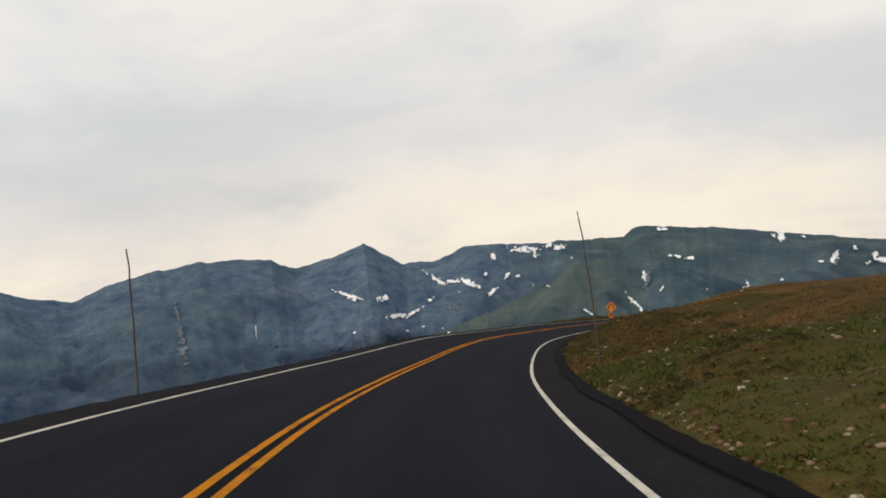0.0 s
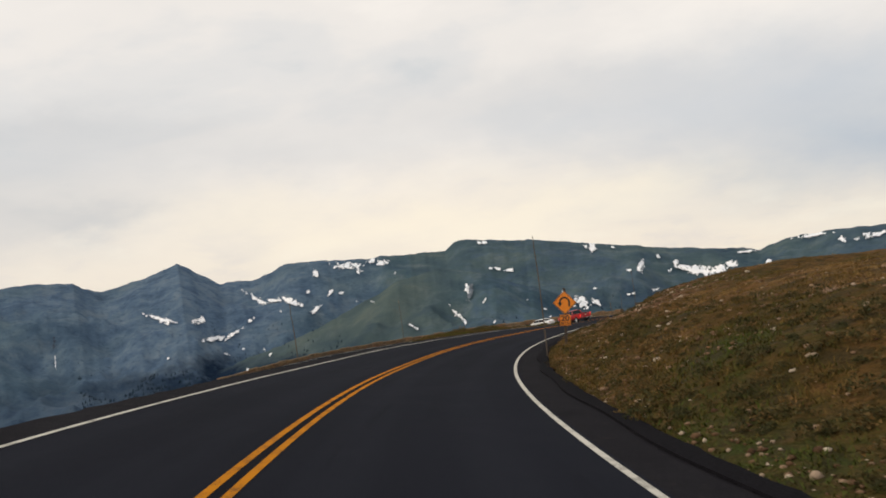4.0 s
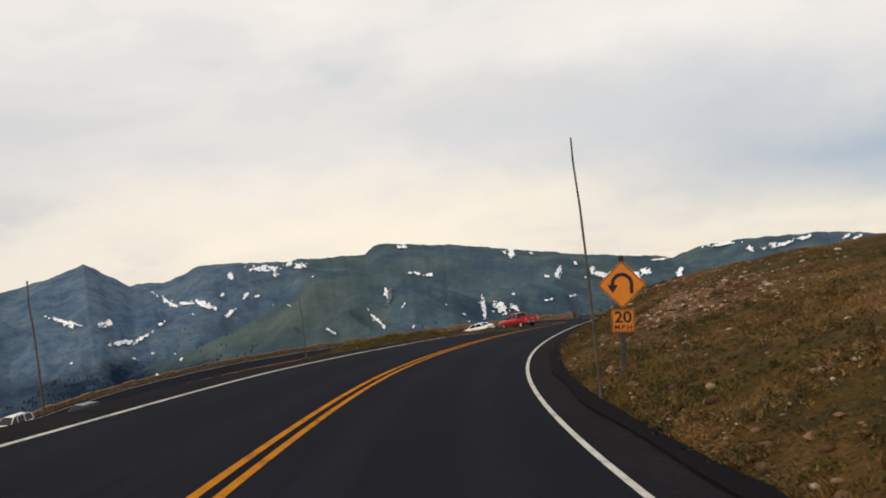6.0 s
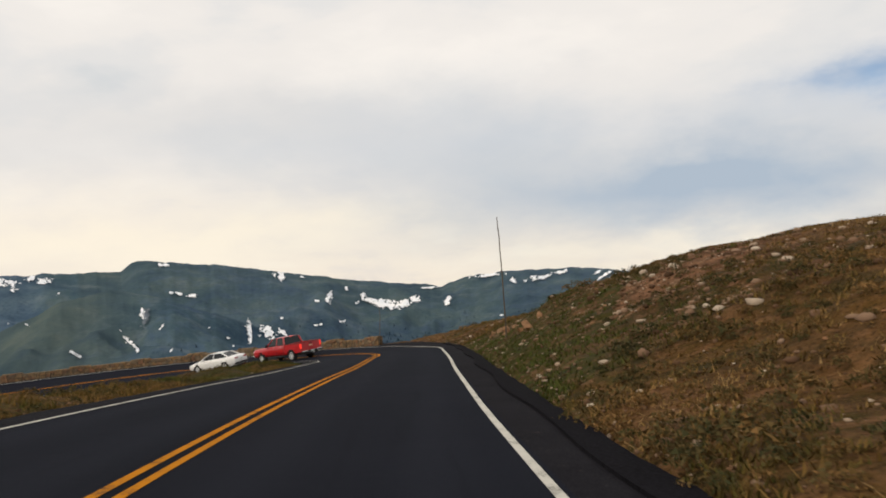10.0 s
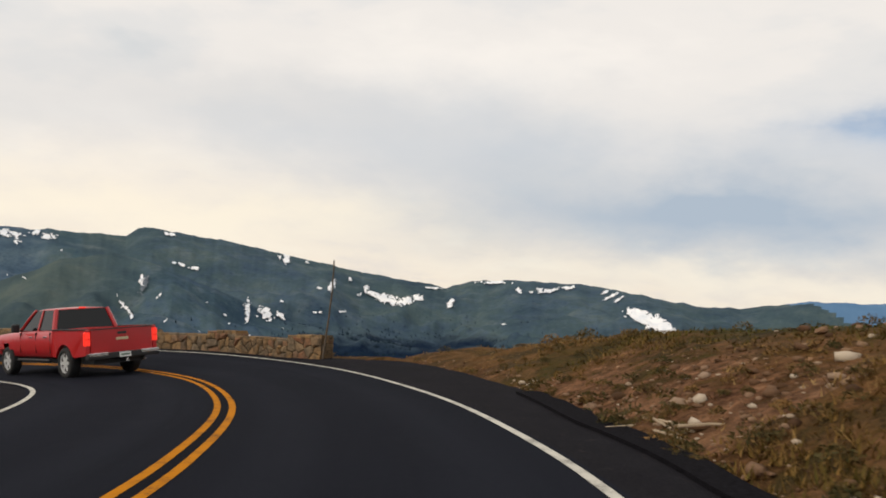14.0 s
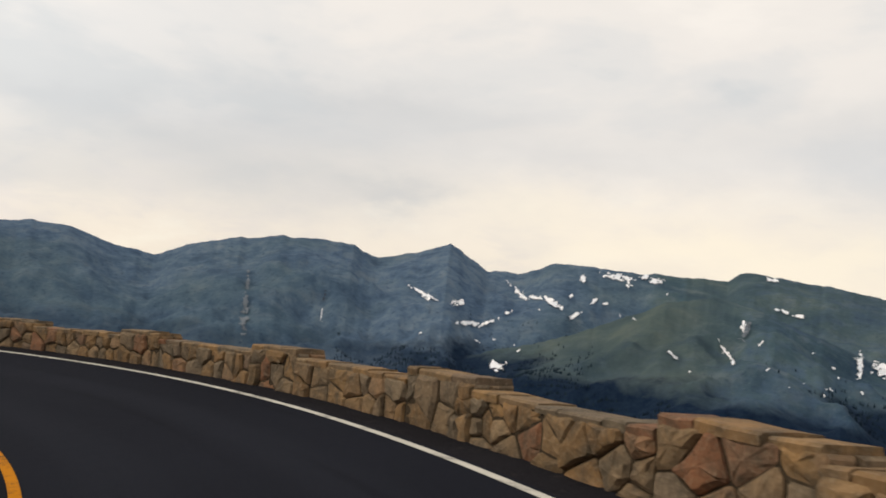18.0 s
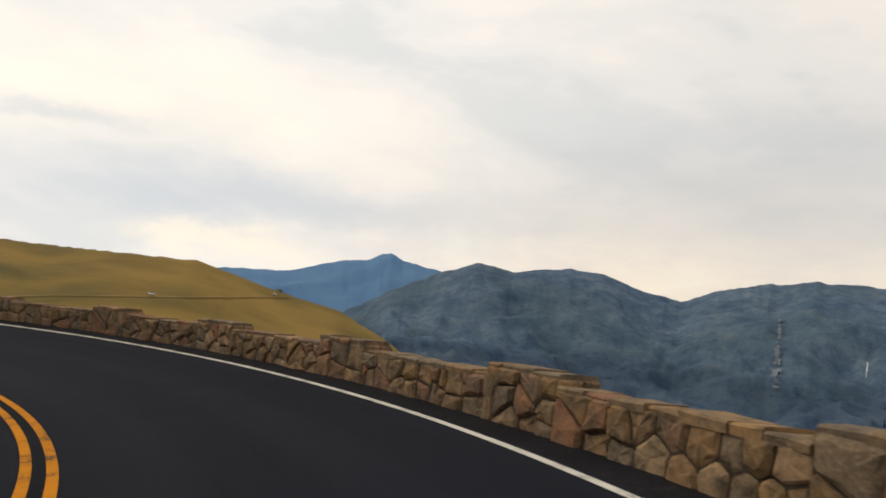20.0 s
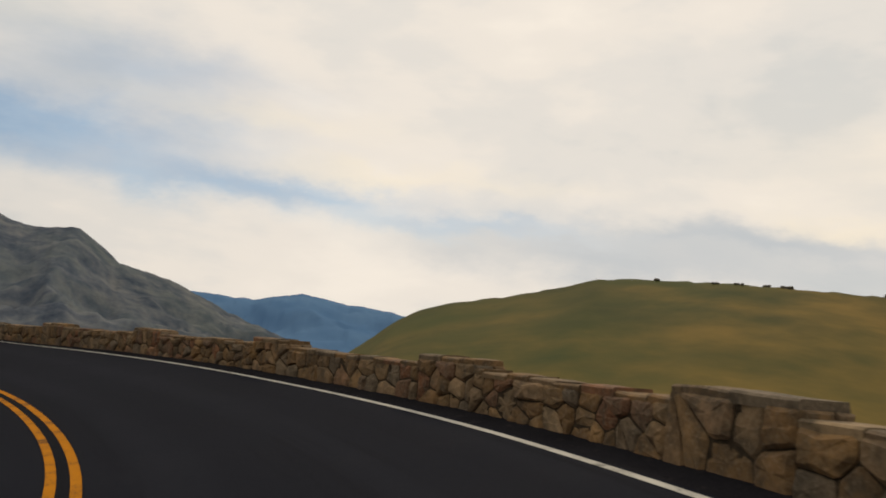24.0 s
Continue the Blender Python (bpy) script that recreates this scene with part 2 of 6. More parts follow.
def mat_shoulder():
    m = Mat("shoulder_asphalt", 1.0, spec=0.02)
    mid, fine, grit = m.noise(0.9, 5.0, 0.65), m.noise(38.0, 3.0, 0.7), m.noise(5.0, 5.0, 0.7)
    base = m.ramp(mid, [(0.3, (0.0085, 0.0080, 0.0109)), (0.7, (0.0167, 0.0160, 0.0200))])
    base = m.mix(0.4, base, m.ramp(fine, [(0.35, (0.0041, 0.0041, 0.0057)), (0.7, (0.0343, 0.0330, 0.0354))]))
    base = m.mix(m.ramp(grit, [(0.60, 0.0), (0.74, 0.5)]), base, (0.0605, 0.0496, 0.0434))
    m.color(base)
    return m.bump(fine, 0.5, 0.012).mat


def mat_line(name, col, worn):
    m = Mat(name, 0.9, spec=0.03)
    n, f = m.noise(2.2, 5.0, 0.65), m.noise(32.0, 3.0, 0.7)
    wear = m.math("ADD", m.math("MULTIPLY", n, 0.6), m.math("MULTIPLY", f, 0.45))
    m.color(m.mix(m.ramp(wear, [(0.54, 0.0), (0.66, worn)]), m.mix(m.ramp(n, [(0.3, 0.0), (0.7, 0.5)]), col, tuple(c * 0.72 for c in col)), (0.03, 0.029, 0.03)))
    return m.mat


def mat_tundra():
    m = Mat("tundra_ground", 0.95, spec=0.08)
    mid, fine, tiny = m.noise(0.30, 5.0, 0.62), m.noise(2.2, 6.0, 0.68), m.noise(15.0, 4.0, 0.72)
    tint = m.node("ShaderNodeAttribute")
    tint.attribute_name = "tint"
    shade = m.math("ADD", m.math("MULTIPLY", tint.outputs["Fac"], 0.65), m.math("MULTIPLY", m.math("SUBTRACT", fine, 0.32), 0.95))
    grass = m.ramp(shade, [(0.10, (0.0300, 0.0400, 0.0060)), (0.30, (0.0418, 0.0365, 0.0059)), (0.52, (0.0682, 0.0403, 0.0076)), (0.72, (0.1012, 0.0509, 0.0127)), (0.92, (0.1386, 0.0710, 0.0221))])
    grass = m.mix(m.ramp(mid, [(0.58, 0.0), (0.72, 0.55)]), grass, (0.0486, 0.0189, 0.0064))
    soil = m.ramp(fine, [(0.34, (0.0240, 0.0104, 0.0048)), (0.46, (0.0850, 0.0385, 0.0190)), (0.60, (0.1900, 0.0940, 0.0490)), (0.74, (0.3407, 0.1850, 0.1050))])
    bare = m.ramp(m.math("ADD", m.math("MULTIPLY", mid, 0.55), m.math("MULTIPLY", fine, 0.45)), [(0.42, 0.0), (0.52, 1.0)])
    att = m.node("ShaderNodeAttribute")
    att.attribute_name = "soil"
    bare = m.math("MULTIPLY", bare, m.math("ADD", m.math("MULTIPLY", att.outputs["Fac"], 1.3), 0.10), clamp=True)
    bare = m.math("ADD", bare, m.math("MULTIPLY", m.math("SUBTRACT", att.outputs["Fac"], 0.72), 4.0, clamp=True), clamp=True)
    col = m.mix(bare, grass, soil)
    col = m.mix(m.ramp(tiny, [(0.34, 0.75), (0.50, 0.0)]), col, (0.0120, 0.0083, 0.0033))
    col = m.mix(m.ramp(tiny, [(0.60, 0.0), (0.72, 0.38)]), col, (0.2145, 0.1485, 0.0820))
    sand = m.math("MULTIPLY", m.math("MULTIPLY", m.math("SUBTRACT", att.outputs["Fac"], 0.70), 4.0, clamp=True), m.ramp(mid, [(0.36, 0.15), (0.56, 0.5)]))
    col = m.mix(sand, col, m.ramp(tiny, [(0.34, (0.1287, 0.0636, 0.0298)), (0.55, (0.2317, 0.1236, 0.0610)), (0.75, (0.3089, 0.1835, 0.0994))]))
    mat_spots = m.noise(1.15, 4.0, 0.62, m.coord(off=(11.0, 3.0, 0.0)))
    col = m.mix(m.math("MULTIPLY", m.ramp(mat_spots, [(0.47, 0.0), (0.60, 0.75)]), m.math("SUBTRACT", 1.0, bare)), col, m.ramp(tiny, [(0.35, (0.0132, 0.0115, 0.0051)), (0.65, (0.0440, 0.0346, 0.0136))]))
    # the broad hill farther off: smooth turf with greener hollows; sunlight on its brow is put in as gold
    big, vast = m.noise(0.011, 5.0, 0.55), m.noise(0.0032, 3.0, 0.5)
    far = m.ramp(big, [(0.34, (0.042, 0.045, 0.014)), (0.5, (0.078, 0.068, 0.019)), (0.66, (0.125, 0.092, 0.026))])
    far = m.mix(m.ramp(vast, [(0.42, 0.7), (0.58, 0.0)]), far, (0.046, 0.060, 0.015))
    far = m.mix(m.ramp(m.noise(0.05, 5.0, 0.6, m.coord((1, 1, 3))), [(0.56, 0.0), (0.78, 0.45)]), far, (0.040, 0.042, 0.014))
    # sunlit patch painted on: warm gold towards the hill's north end, ragged by noise
    sun_gold = m.math("MULTIPLY", m.math("ADD", m.math("ADD", m.xyz()[1], 330.0), m.math("MULTIPLY", m.math("SUBTRACT", big, 0.5), 500.0)), 0.0035, clamp=True)
    far = m.mix(m.math("MULTIPLY", sun_gold, 0.75), far, m.ramp(big, [(0.35, (0.130, 0.088, 0.020)), (0.65, (0.235, 0.145, 0.032))]))
    hill = m.node("ShaderNodeAttribute")
    hill.attribute_name = "hill"
    col = m.mix(hill.outputs["Fac"], col, far)
    m.color(col)
    near = m.math("SUBTRACT", 1.0, hill.outputs["Fac"])
    return m.bump(m.math("MULTIPLY", m.math("ADD", m.math("MULTIPLY", fine, 0.7), m.math("MULTIPLY", tiny, 0.3)), near), 0.9, 0.14).mat


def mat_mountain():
    m = Mat("hazed_mountain_rock", 0.95, spec=0.03)
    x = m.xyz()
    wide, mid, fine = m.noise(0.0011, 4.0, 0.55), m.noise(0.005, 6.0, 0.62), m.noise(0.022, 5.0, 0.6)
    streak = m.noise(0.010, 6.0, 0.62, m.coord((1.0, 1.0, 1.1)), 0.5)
    # distance haze is put into these base colours: rock and turf tinted blue
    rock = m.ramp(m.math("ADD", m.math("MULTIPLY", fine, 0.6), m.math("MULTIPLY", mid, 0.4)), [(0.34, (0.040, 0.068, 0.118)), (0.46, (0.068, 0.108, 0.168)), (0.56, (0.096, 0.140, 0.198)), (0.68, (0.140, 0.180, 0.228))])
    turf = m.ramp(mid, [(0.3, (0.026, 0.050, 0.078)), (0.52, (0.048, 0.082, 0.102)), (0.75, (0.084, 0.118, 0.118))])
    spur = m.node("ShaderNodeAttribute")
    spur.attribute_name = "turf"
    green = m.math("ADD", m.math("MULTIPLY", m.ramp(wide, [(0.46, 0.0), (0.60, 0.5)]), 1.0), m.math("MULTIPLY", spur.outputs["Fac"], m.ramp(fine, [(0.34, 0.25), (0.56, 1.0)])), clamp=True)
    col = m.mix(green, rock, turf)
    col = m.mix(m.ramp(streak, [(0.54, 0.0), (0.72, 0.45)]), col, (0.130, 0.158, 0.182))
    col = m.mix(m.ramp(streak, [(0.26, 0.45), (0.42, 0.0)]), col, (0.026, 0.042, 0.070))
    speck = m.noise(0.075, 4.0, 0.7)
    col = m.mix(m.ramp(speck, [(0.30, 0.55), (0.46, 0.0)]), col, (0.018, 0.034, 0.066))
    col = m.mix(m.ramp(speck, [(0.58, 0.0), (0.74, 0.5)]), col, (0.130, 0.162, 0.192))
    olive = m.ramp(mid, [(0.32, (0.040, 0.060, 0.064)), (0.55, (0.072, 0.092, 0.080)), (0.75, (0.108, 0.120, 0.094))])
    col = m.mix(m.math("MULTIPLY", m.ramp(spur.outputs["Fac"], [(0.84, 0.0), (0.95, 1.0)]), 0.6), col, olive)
    # the near crag of the south range: bare grey-brown rock and thin turf
    warm = m.node("ShaderNodeAttribute")
    warm.attribute_name = "crag"
    bare = m.ramp(m.math("ADD", m.math("MULTIPLY", fine, 0.55), m.math("MULTIPLY", streak, 0.45)), [(0.36, (0.040, 0.046, 0.056)), (0.48, (0.105, 0.105, 0.105)), (0.58, (0.170, 0.158, 0.140)), (0.72, (0.25, 0.225, 0.19))])
    bare = m.mix(m.ramp(mid, [(0.45, 0.0), (0.62, 0.6)]), bare, (0.085, 0.095, 0.070))
    col = m.mix(m.math("MULTIPLY", warm.outputs["Fac"], 0.6), col, bare)
    # dark conifer woods fill the valley floor; the haze over them is put into their blue
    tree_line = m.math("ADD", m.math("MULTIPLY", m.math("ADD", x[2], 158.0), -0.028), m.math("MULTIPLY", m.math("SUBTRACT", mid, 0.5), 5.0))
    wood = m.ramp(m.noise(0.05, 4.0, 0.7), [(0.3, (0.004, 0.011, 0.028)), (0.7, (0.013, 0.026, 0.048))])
    # the wood colour is weakened where haze pales the valley
    wood_through_haze = m.node("ShaderNodeAttribute")
    wood_through_haze.attribute_name = "wood_through_haze"
    col = m.mix(m.math("MULTIPLY", m.math("MULTIPLY", tree_line, 1.0, clamp=True), wood_through_haze.outputs["Fac"]), col, wood)
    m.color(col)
    return m.bump(m.math("ADD", m.math("MULTIPLY", fine, 0.7), m.math("MULTIPLY", speck, 0.25)), 0.5, 10.0).mat


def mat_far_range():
    m = Mat("haze_blue_range", 1.0, spec=0.0)
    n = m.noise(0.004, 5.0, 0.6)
    # thicker haze than on the nearer range, put into the colour as pale blue
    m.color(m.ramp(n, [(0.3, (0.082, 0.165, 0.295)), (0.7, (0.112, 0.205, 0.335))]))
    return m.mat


def mat_snow():
    m = Mat("snow", 0.7, spec=0.2)
    n = m.noise(0.02, 4.0, 0.6)
    m.color(m.ramp(n, [(0.3, (0.66, 0.70, 0.76)), (0.6, (0.84, 0.84, 0.85))]))
    return m.mat


def mat_stone(name="wall_stone", rnd="object"):
    m = Mat(name, 0.9, spec=0.15)
    r = m.rand() if rnd == "object" else m.island()
    tone = m.ramp(r, [(0.0, (0.132, 0.084, 0.042)), (0.2, (0.240, 0.140, 0.063)), (0.38, (0.168, 0.132, 0.092)), (0.56, (0.276, 0.164, 0.071)),
                      (0.72, (0.152, 0.116, 0.080)), (0.86, (0.216, 0.096, 0.049)), (1.0, (0.320, 0.228, 0.130))])
    mid, fine = m.noise(3.4, 5.0, 0.65), m.noise(22.0, 5.0, 0.7)
    col = m.mix(m.ramp(mid, [(0.36, 0.8), (0.60, 0.0)]), tone, (0.064, 0.053, 0.039))
    col = m.mix(m.ramp(fine, [(0.5, 0.0), (0.78, 0.45)]), col, (0.336, 0.264, 0.176))
    col = m.mix(m.ramp(fine, [(0.26, 0.6), (0.42, 0.0)]), col, (0.048, 0.036, 0.025))
    m.color(col)
    return m.bump(m.math("ADD", m.math("MULTIPLY", mid, 0.8), m.math("MULTIPLY", fine, 0.35)), 1.0, 0.04).mat


def mat_gravel():
    m = Mat("loose_gravel", 0.95, spec=0.08)
    m.color(m.ramp(m.island(), [(0.0, (0.0540, 0.0297, 0.0168)), (0.25, (0.1116, 0.0627, 0.0360)), (0.5, (0.1692, 0.1023, 0.0630)), (0.75, (0.2376, 0.1551, 0.1020)), (0.90, (0.34, 0.265, 0.195)), (1.0, (0.46, 0.385, 0.30))]))
    return m.bump(m.noise(30.0, 4.0, 0.7), 0.6, 0.01).mat


def mat_mortar():
    m = Mat("mortar", 0.95, spec=0.1)
    m.color(m.ramp(m.noise(14.0, 5.0, 0.7), [(0.3, (0.022, 0.017, 0.012)), (0.7, (0.070, 0.052, 0.034))]))
    return m.bump(m.noise(40.0), 0.5, 0.01).mat


def mat_rock():
    m = Mat("field_rock", 0.92, spec=0.15)
    tone = m.ramp(m.rand(), [(0.0, (0.2451, 0.1206, 0.0580)), (0.35, (0.3119, 0.1777, 0.0927)), (0.7, (0.1857, 0.1054, 0.0590)), (1.0, (0.3861, 0.2475, 0.1422))])
    mid, fine = m.noise(2.4, 5.0, 0.65), m.noise(16.0, 4.0, 0.7)
    col = m.mix(m.ramp(mid, [(0.35, 0.6), (0.6, 0.0)]), tone, (0.1263, 0.0761, 0.0442))
    col = m.mix(m.ramp(fine, [(0.55, 0.0), (0.75, 0.4)]), col, (0.4455, 0.2982, 0.1790))
    m.color(col)
    return m.bump(m.math("ADD", mid, fine), 0.9, 0.05).mat


def mat_blades(name, stops, tinted=False):
    m = Mat(name, 0.85, spec=0.08)
    fac = m.island()
    if tinted:
        a = m.node("ShaderNodeAttribute")
        a.attribute_name = "tint"
        fac = m.math("ADD", m.math("MULTIPLY", fac, 0.38), m.math("MULTIPLY", a.outputs["Fac"], 0.70))
    m.color(m.ramp(fac, stops))
    return m.mat


def mat_paint(name, col, rough=0.28):
    m = Mat(name, rough, spec=0.5)
    n = m.noise(5.0, 4.0, 0.6, m.coord(local=True))
    m.color(m.ramp(n, [(0.3, tuple(c * 0.9 for c in col)), (0.7, col)]))
    m.rough(m.ramp(n, [(0.3, rough), (0.7, min(1.0, rough + 0.14))]))
    m.bsdf.inputs["Coat Weight"].default_value = 0.5
    m.bsdf.inputs["Coat Roughness"].default_value = 0.12
    return m.mat


def mat_light(name, col, strength):
    m = Mat(name, 0.3)
    m.color(col)
    m.bsdf.inputs["Emission Color"].default_value = (*col, 1)
    m.bsdf.inputs["Emission Strength"].default_value = strength
    return m.mat


def mat_wood():
    m = Mat("weathered_wood", 0.85, spec=0.2)
    g = m.noise(6.0, 5.0, 0.65, m.coord((8, 8, 0.6), local=True))
    m.color(m.ramp(g, [(0.3, (0.050, 0.037, 0.028)), (0.6, (0.115, 0.090, 0.066)), (0.8, (0.21, 0.170, 0.128))]))
    return m.bump(g, 0.5, 0.01).mat


ASPHALT, SHOULDER = mat_asphalt(), mat_shoulder()
BERM = plain("berm_asphalt", (0.0085, 0.0080, 0.0100), 1.0, spec=0.02, grain=0.3, scale=24)
YELLOW, WHITE = mat_line("yellow_line", (0.47, 0.180, 0.009), 0.85), mat_line("white_line", (0.55, 0.53, 0.47), 0.6)
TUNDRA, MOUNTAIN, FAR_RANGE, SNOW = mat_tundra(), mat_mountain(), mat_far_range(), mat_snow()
SCREE = plain("scree", (0.125, 0.145, 0.170), 0.95, spec=0.05, grain=0.12, scale=0.02)
STONE, STONE_JOINED, MORTAR, ROCK = mat_stone(), mat_stone("coping_stone", "island"), mat_mortar(), mat_rock()
WOOD = mat_wood()

# ------------------------------------------------------------ helpers for meshes


def part(name, bm, material, parent=None, label="", smooth=False):
    """Links a bmesh as one mesh object, under a thing or a part."""
    me = bpy.data.meshes.new(name)
    bm.to_mesh(me)
    bm.free()
    if smooth:
        me.shade_smooth()
    for mt in (material if isinstance(material, (list, tuple)) else [material]):
        me.materials.append(mt)
    ob = new(name, me)
    if parent is not None:
        ob.parent = parent
    if label:
        tagged(ob, label)
    return ob


def mesh_from(name, verts, faces, materials, parent=None, smooth=False, mat_index=None):
    me = bpy.data.meshes.new(name)
    me.from_pydata([tuple(v) for v in verts], [], [tuple(f) for f in faces])
    for mt in (materials if isinstance(materials, (list, tuple)) else [materials]):
        me.materials.append(mt)
    if mat_index is not None:
        me.polygons.foreach_set("material_index", mat_index)
    if smooth:
        me.shade_smooth()
    ob = new(name, me)
    if parent is not None:
        ob.parent = parent
    return ob


def box(bm, x0, x1, y0, y1, z0, z1, bevel=0.0, seg=1):
    made = bmesh.ops.create_cube(bm, size=1.0)["verts"]
    for v in made:
        v.co = Vector(((x0 + x1) / 2 + v.co.x * (x1 - x0), (y0 + y1) / 2 + v.co.y * (y1 - y0), (z0 + z1) / 2 + v.co.z * (z1 - z0)))
    if bevel:
        edges = list({e for v in made for e in v.link_edges})
        bmesh.ops.bevel(bm, geom=edges, offset=bevel, segments=seg, affect="EDGES", profile=0.6)
    return bm


def tube(bm, pts, radii, sides=8):
    """A tapering tube along pts."""
    rings = []
    for i, p in enumerate(pts):
        a, b = Vector(pts[max(i - 1, 0)]), Vector(pts[min(i + 1, len(pts) - 1)])
        d = (b - a).normalized()
        u = d.orthogonal().normalized() if abs(d.z) < 0.95 else Vector((1, 0, 0))
        u = (u - d * u.dot(d)).normalized()
        w = d.cross(u)
        rings.append([bm.verts.new(Vector(p) + (u * math.cos(2 * math.pi * k / sides) + w * math.sin(2 * math.pi * k / sides)) * radii[i]) for k in range(sides)])
    for r0, r1 in zip(rings, rings[1:]):
        for k in range(sides):
            bm.faces.new((r0[k], r0[(k + 1) % sides], r1[(k + 1) % sides], r1[k]))
    bm.faces.new(rings[0][::-1])
    bm.faces.new(rings[-1])
    return bm


# ------------------------------------------------------------ the road's line: x, y, height and bank in degrees of the double yellow line
APPROACH = [
    (85.18, -154.94, 7.93, -4.6), (59.24, -129.7, 6.13, -4.6), (36.86, -101.24, 4.3, -4.6), (29.92, -91.11, 3.69, -5.0), (24.11, -81.39, 3.03, -5.5),
    (19.13, -72.11, 2.47, -5.9), (14.58, -62.97, 2.02, -6.5), (10.37, -53.56, 1.57, -7.0), (6.5, -43.53, 1.02, -6.5), (3.17, -32.84, 0.42, -6.3),
    (0.57, -21.99, -0.11, -6.1), (-1.24, -11.09, -0.65, -5.2), (-2.36, -0.12, -1.19, -4.2), (-2.9, 10.79, -1.7, -2.8), (-3.15, 21.37, -2.24, -0.8),
    (-3.3, 31.54, -2.8, 0.9)]
HAIRPIN = [
    (-3.61, 40.91, -3.3, 2.1), (-3.98, 48.82, -3.75, 2.8), (-5.33, 55.67, -4.17, 2.9), (-8.01, 61.92, -4.57, 3.7), (-12.18, 67.08, -5.02, 4.6),
    (-17.86, 70.79, -5.54, 5.1), (-24.58, 72.76, -6.0, 5.7), (-32.02, 72.81, -6.47, 6.1), (-39.55, 70.69, -6.96, 6.8), (-46.48, 66.55, -7.44, 7.6),
    (-51.93, 60.72, -7.86, 7.8), (-55.6, 53.81, -8.33, 7.4), (-57.52, 46.15, -8.79, 6.8), (-57.96, 38.12, -9.22, 6.0), (-57.78, 29.89, -9.53, 2.6),
    (-57.42, 13.29, -10.25, -0.2), (-57.18, -3.31, -11.05, 0.0), (-56.94, -19.92, -11.85, 0.0), (-57.92, -50.04, -13.27, 0.0), (-62.42, -90.07, -15.17, 0.0)]


def spline(ctrl, step):
    """Chordal Catmull-Rom through the control rows, then evenly spaced samples."""
    p = np.array(ctrl, float)
    ch = np.r_[0, np.cumsum(np.linalg.norm(np.diff(p[:, :2], axis=0), axis=1))]
    tan = np.gradient(p, ch, axis=0)
    fine = np.arange(0, ch[-1], 0.1)
    i = np.clip(np.searchsorted(ch, fine, "right") - 1, 0, len(ch) - 2)
    hh = ch[i + 1] - ch[i]
    u = ((fine - ch[i]) / hh)[:, None]
    q = ((2 * u**3 - 3 * u**2 + 1) * p[i] + (u**3 - 2 * u**2 + u) * hh[:, None] * tan[i] + (-2 * u**3 + 3 * u**2) * p[i + 1] + (u**3 - u**2) * hh[:, None] * tan[i + 1])
    arc = np.r_[0, np.cumsum(np.linalg.norm(np.diff(q[:, :3], axis=0), axis=1))]
    s = np.arange(0, arc[-1], step)
    return s, np.stack([np.interp(s, arc, q[:, k]) for k in range(4)], 1)


AX_S, AX = spline(APPROACH + HAIRPIN, 0.5)
TAN = np.gradient(AX[:, :2], axis=0)
TAN /= np.linalg.norm(TAN, axis=1)[:, None]
RIGHT = np.stack([TAN[:, 1], -TAN[:, 0]], 1)
BANK = np.tan(np.radians(AX[:, 3]))
GRADE = np.gradient(AX[:, 2], AX_S)


def station(x, y):
    """How far along the road the point nearest to (x, y) lies."""
    return float(AX_S[np.argmin((AX[:, 0] - x) ** 2 + (AX[:, 1] - y) ** 2)])


S_APEX0, S_WALL, S_APEX, S_END = station(-4.0, 45.0), station(-9.5, 63.6), station(-24.6, 72.7), station(-55.7, 53.8)


def smooth01(x):
    x = np.clip(x, 0, 1)
    return x * x * (3 - 2 * x)


# stations and widths of the outer lane
LANE_WIDTHS = ((66, 90, 114, 138, 174, 210, 234, 246, 258, 270, 282, 294, 306, 318, 342), (3.5, 3.93, 4.12, 4.05, 3.82, 3.48, 3.59, 3.79, 4.02, 4.34, 4.62, 4.80, 4.66, 4.4, 3.8))


def right_lane(s):
    """Width of the outer lane: it widens round the hairpin."""
    return np.interp(s, *LANE_WIDTHS)




def left_lane(s):
    """Width of the inner lane."""
    return 3.28 + 0.1 * smooth01((s - station(6.7, -43.0)) / 80)




SHOULDER_WIDTHS = ((60, 140, 168, 200, 230, 234, 237, 241, 244, 245.5, 246.5, 248, 260), (1.32, 1.28, 1.08, 1.05, 1.1, 1.35, 1.75, 2.15, 2.45, 2.4, 1.95, 1.35, 1.3))


def shoulder(s):
    """Paved strip outside the white line of the outer lane."""
    return np.interp(s, *SHOULDER_WIDTHS)


def road_point(s, o, lift=0.0):
    """Place on the road's surface s metres along and o metres to the right of the yellow line."""
    x, y, z = (np.interp(s, AX_S, AX[:, k]) for k in range(3))
    rx, ry, b = np.interp(s, AX_S, RIGHT[:, 0]), np.interp(s, AX_S, RIGHT[:, 1]), np.interp(s, AX_S, BANK)
    n = math.hypot(rx, ry)
    return Vector((x + rx / n * o, y + ry / n * o, z + b * o + lift))


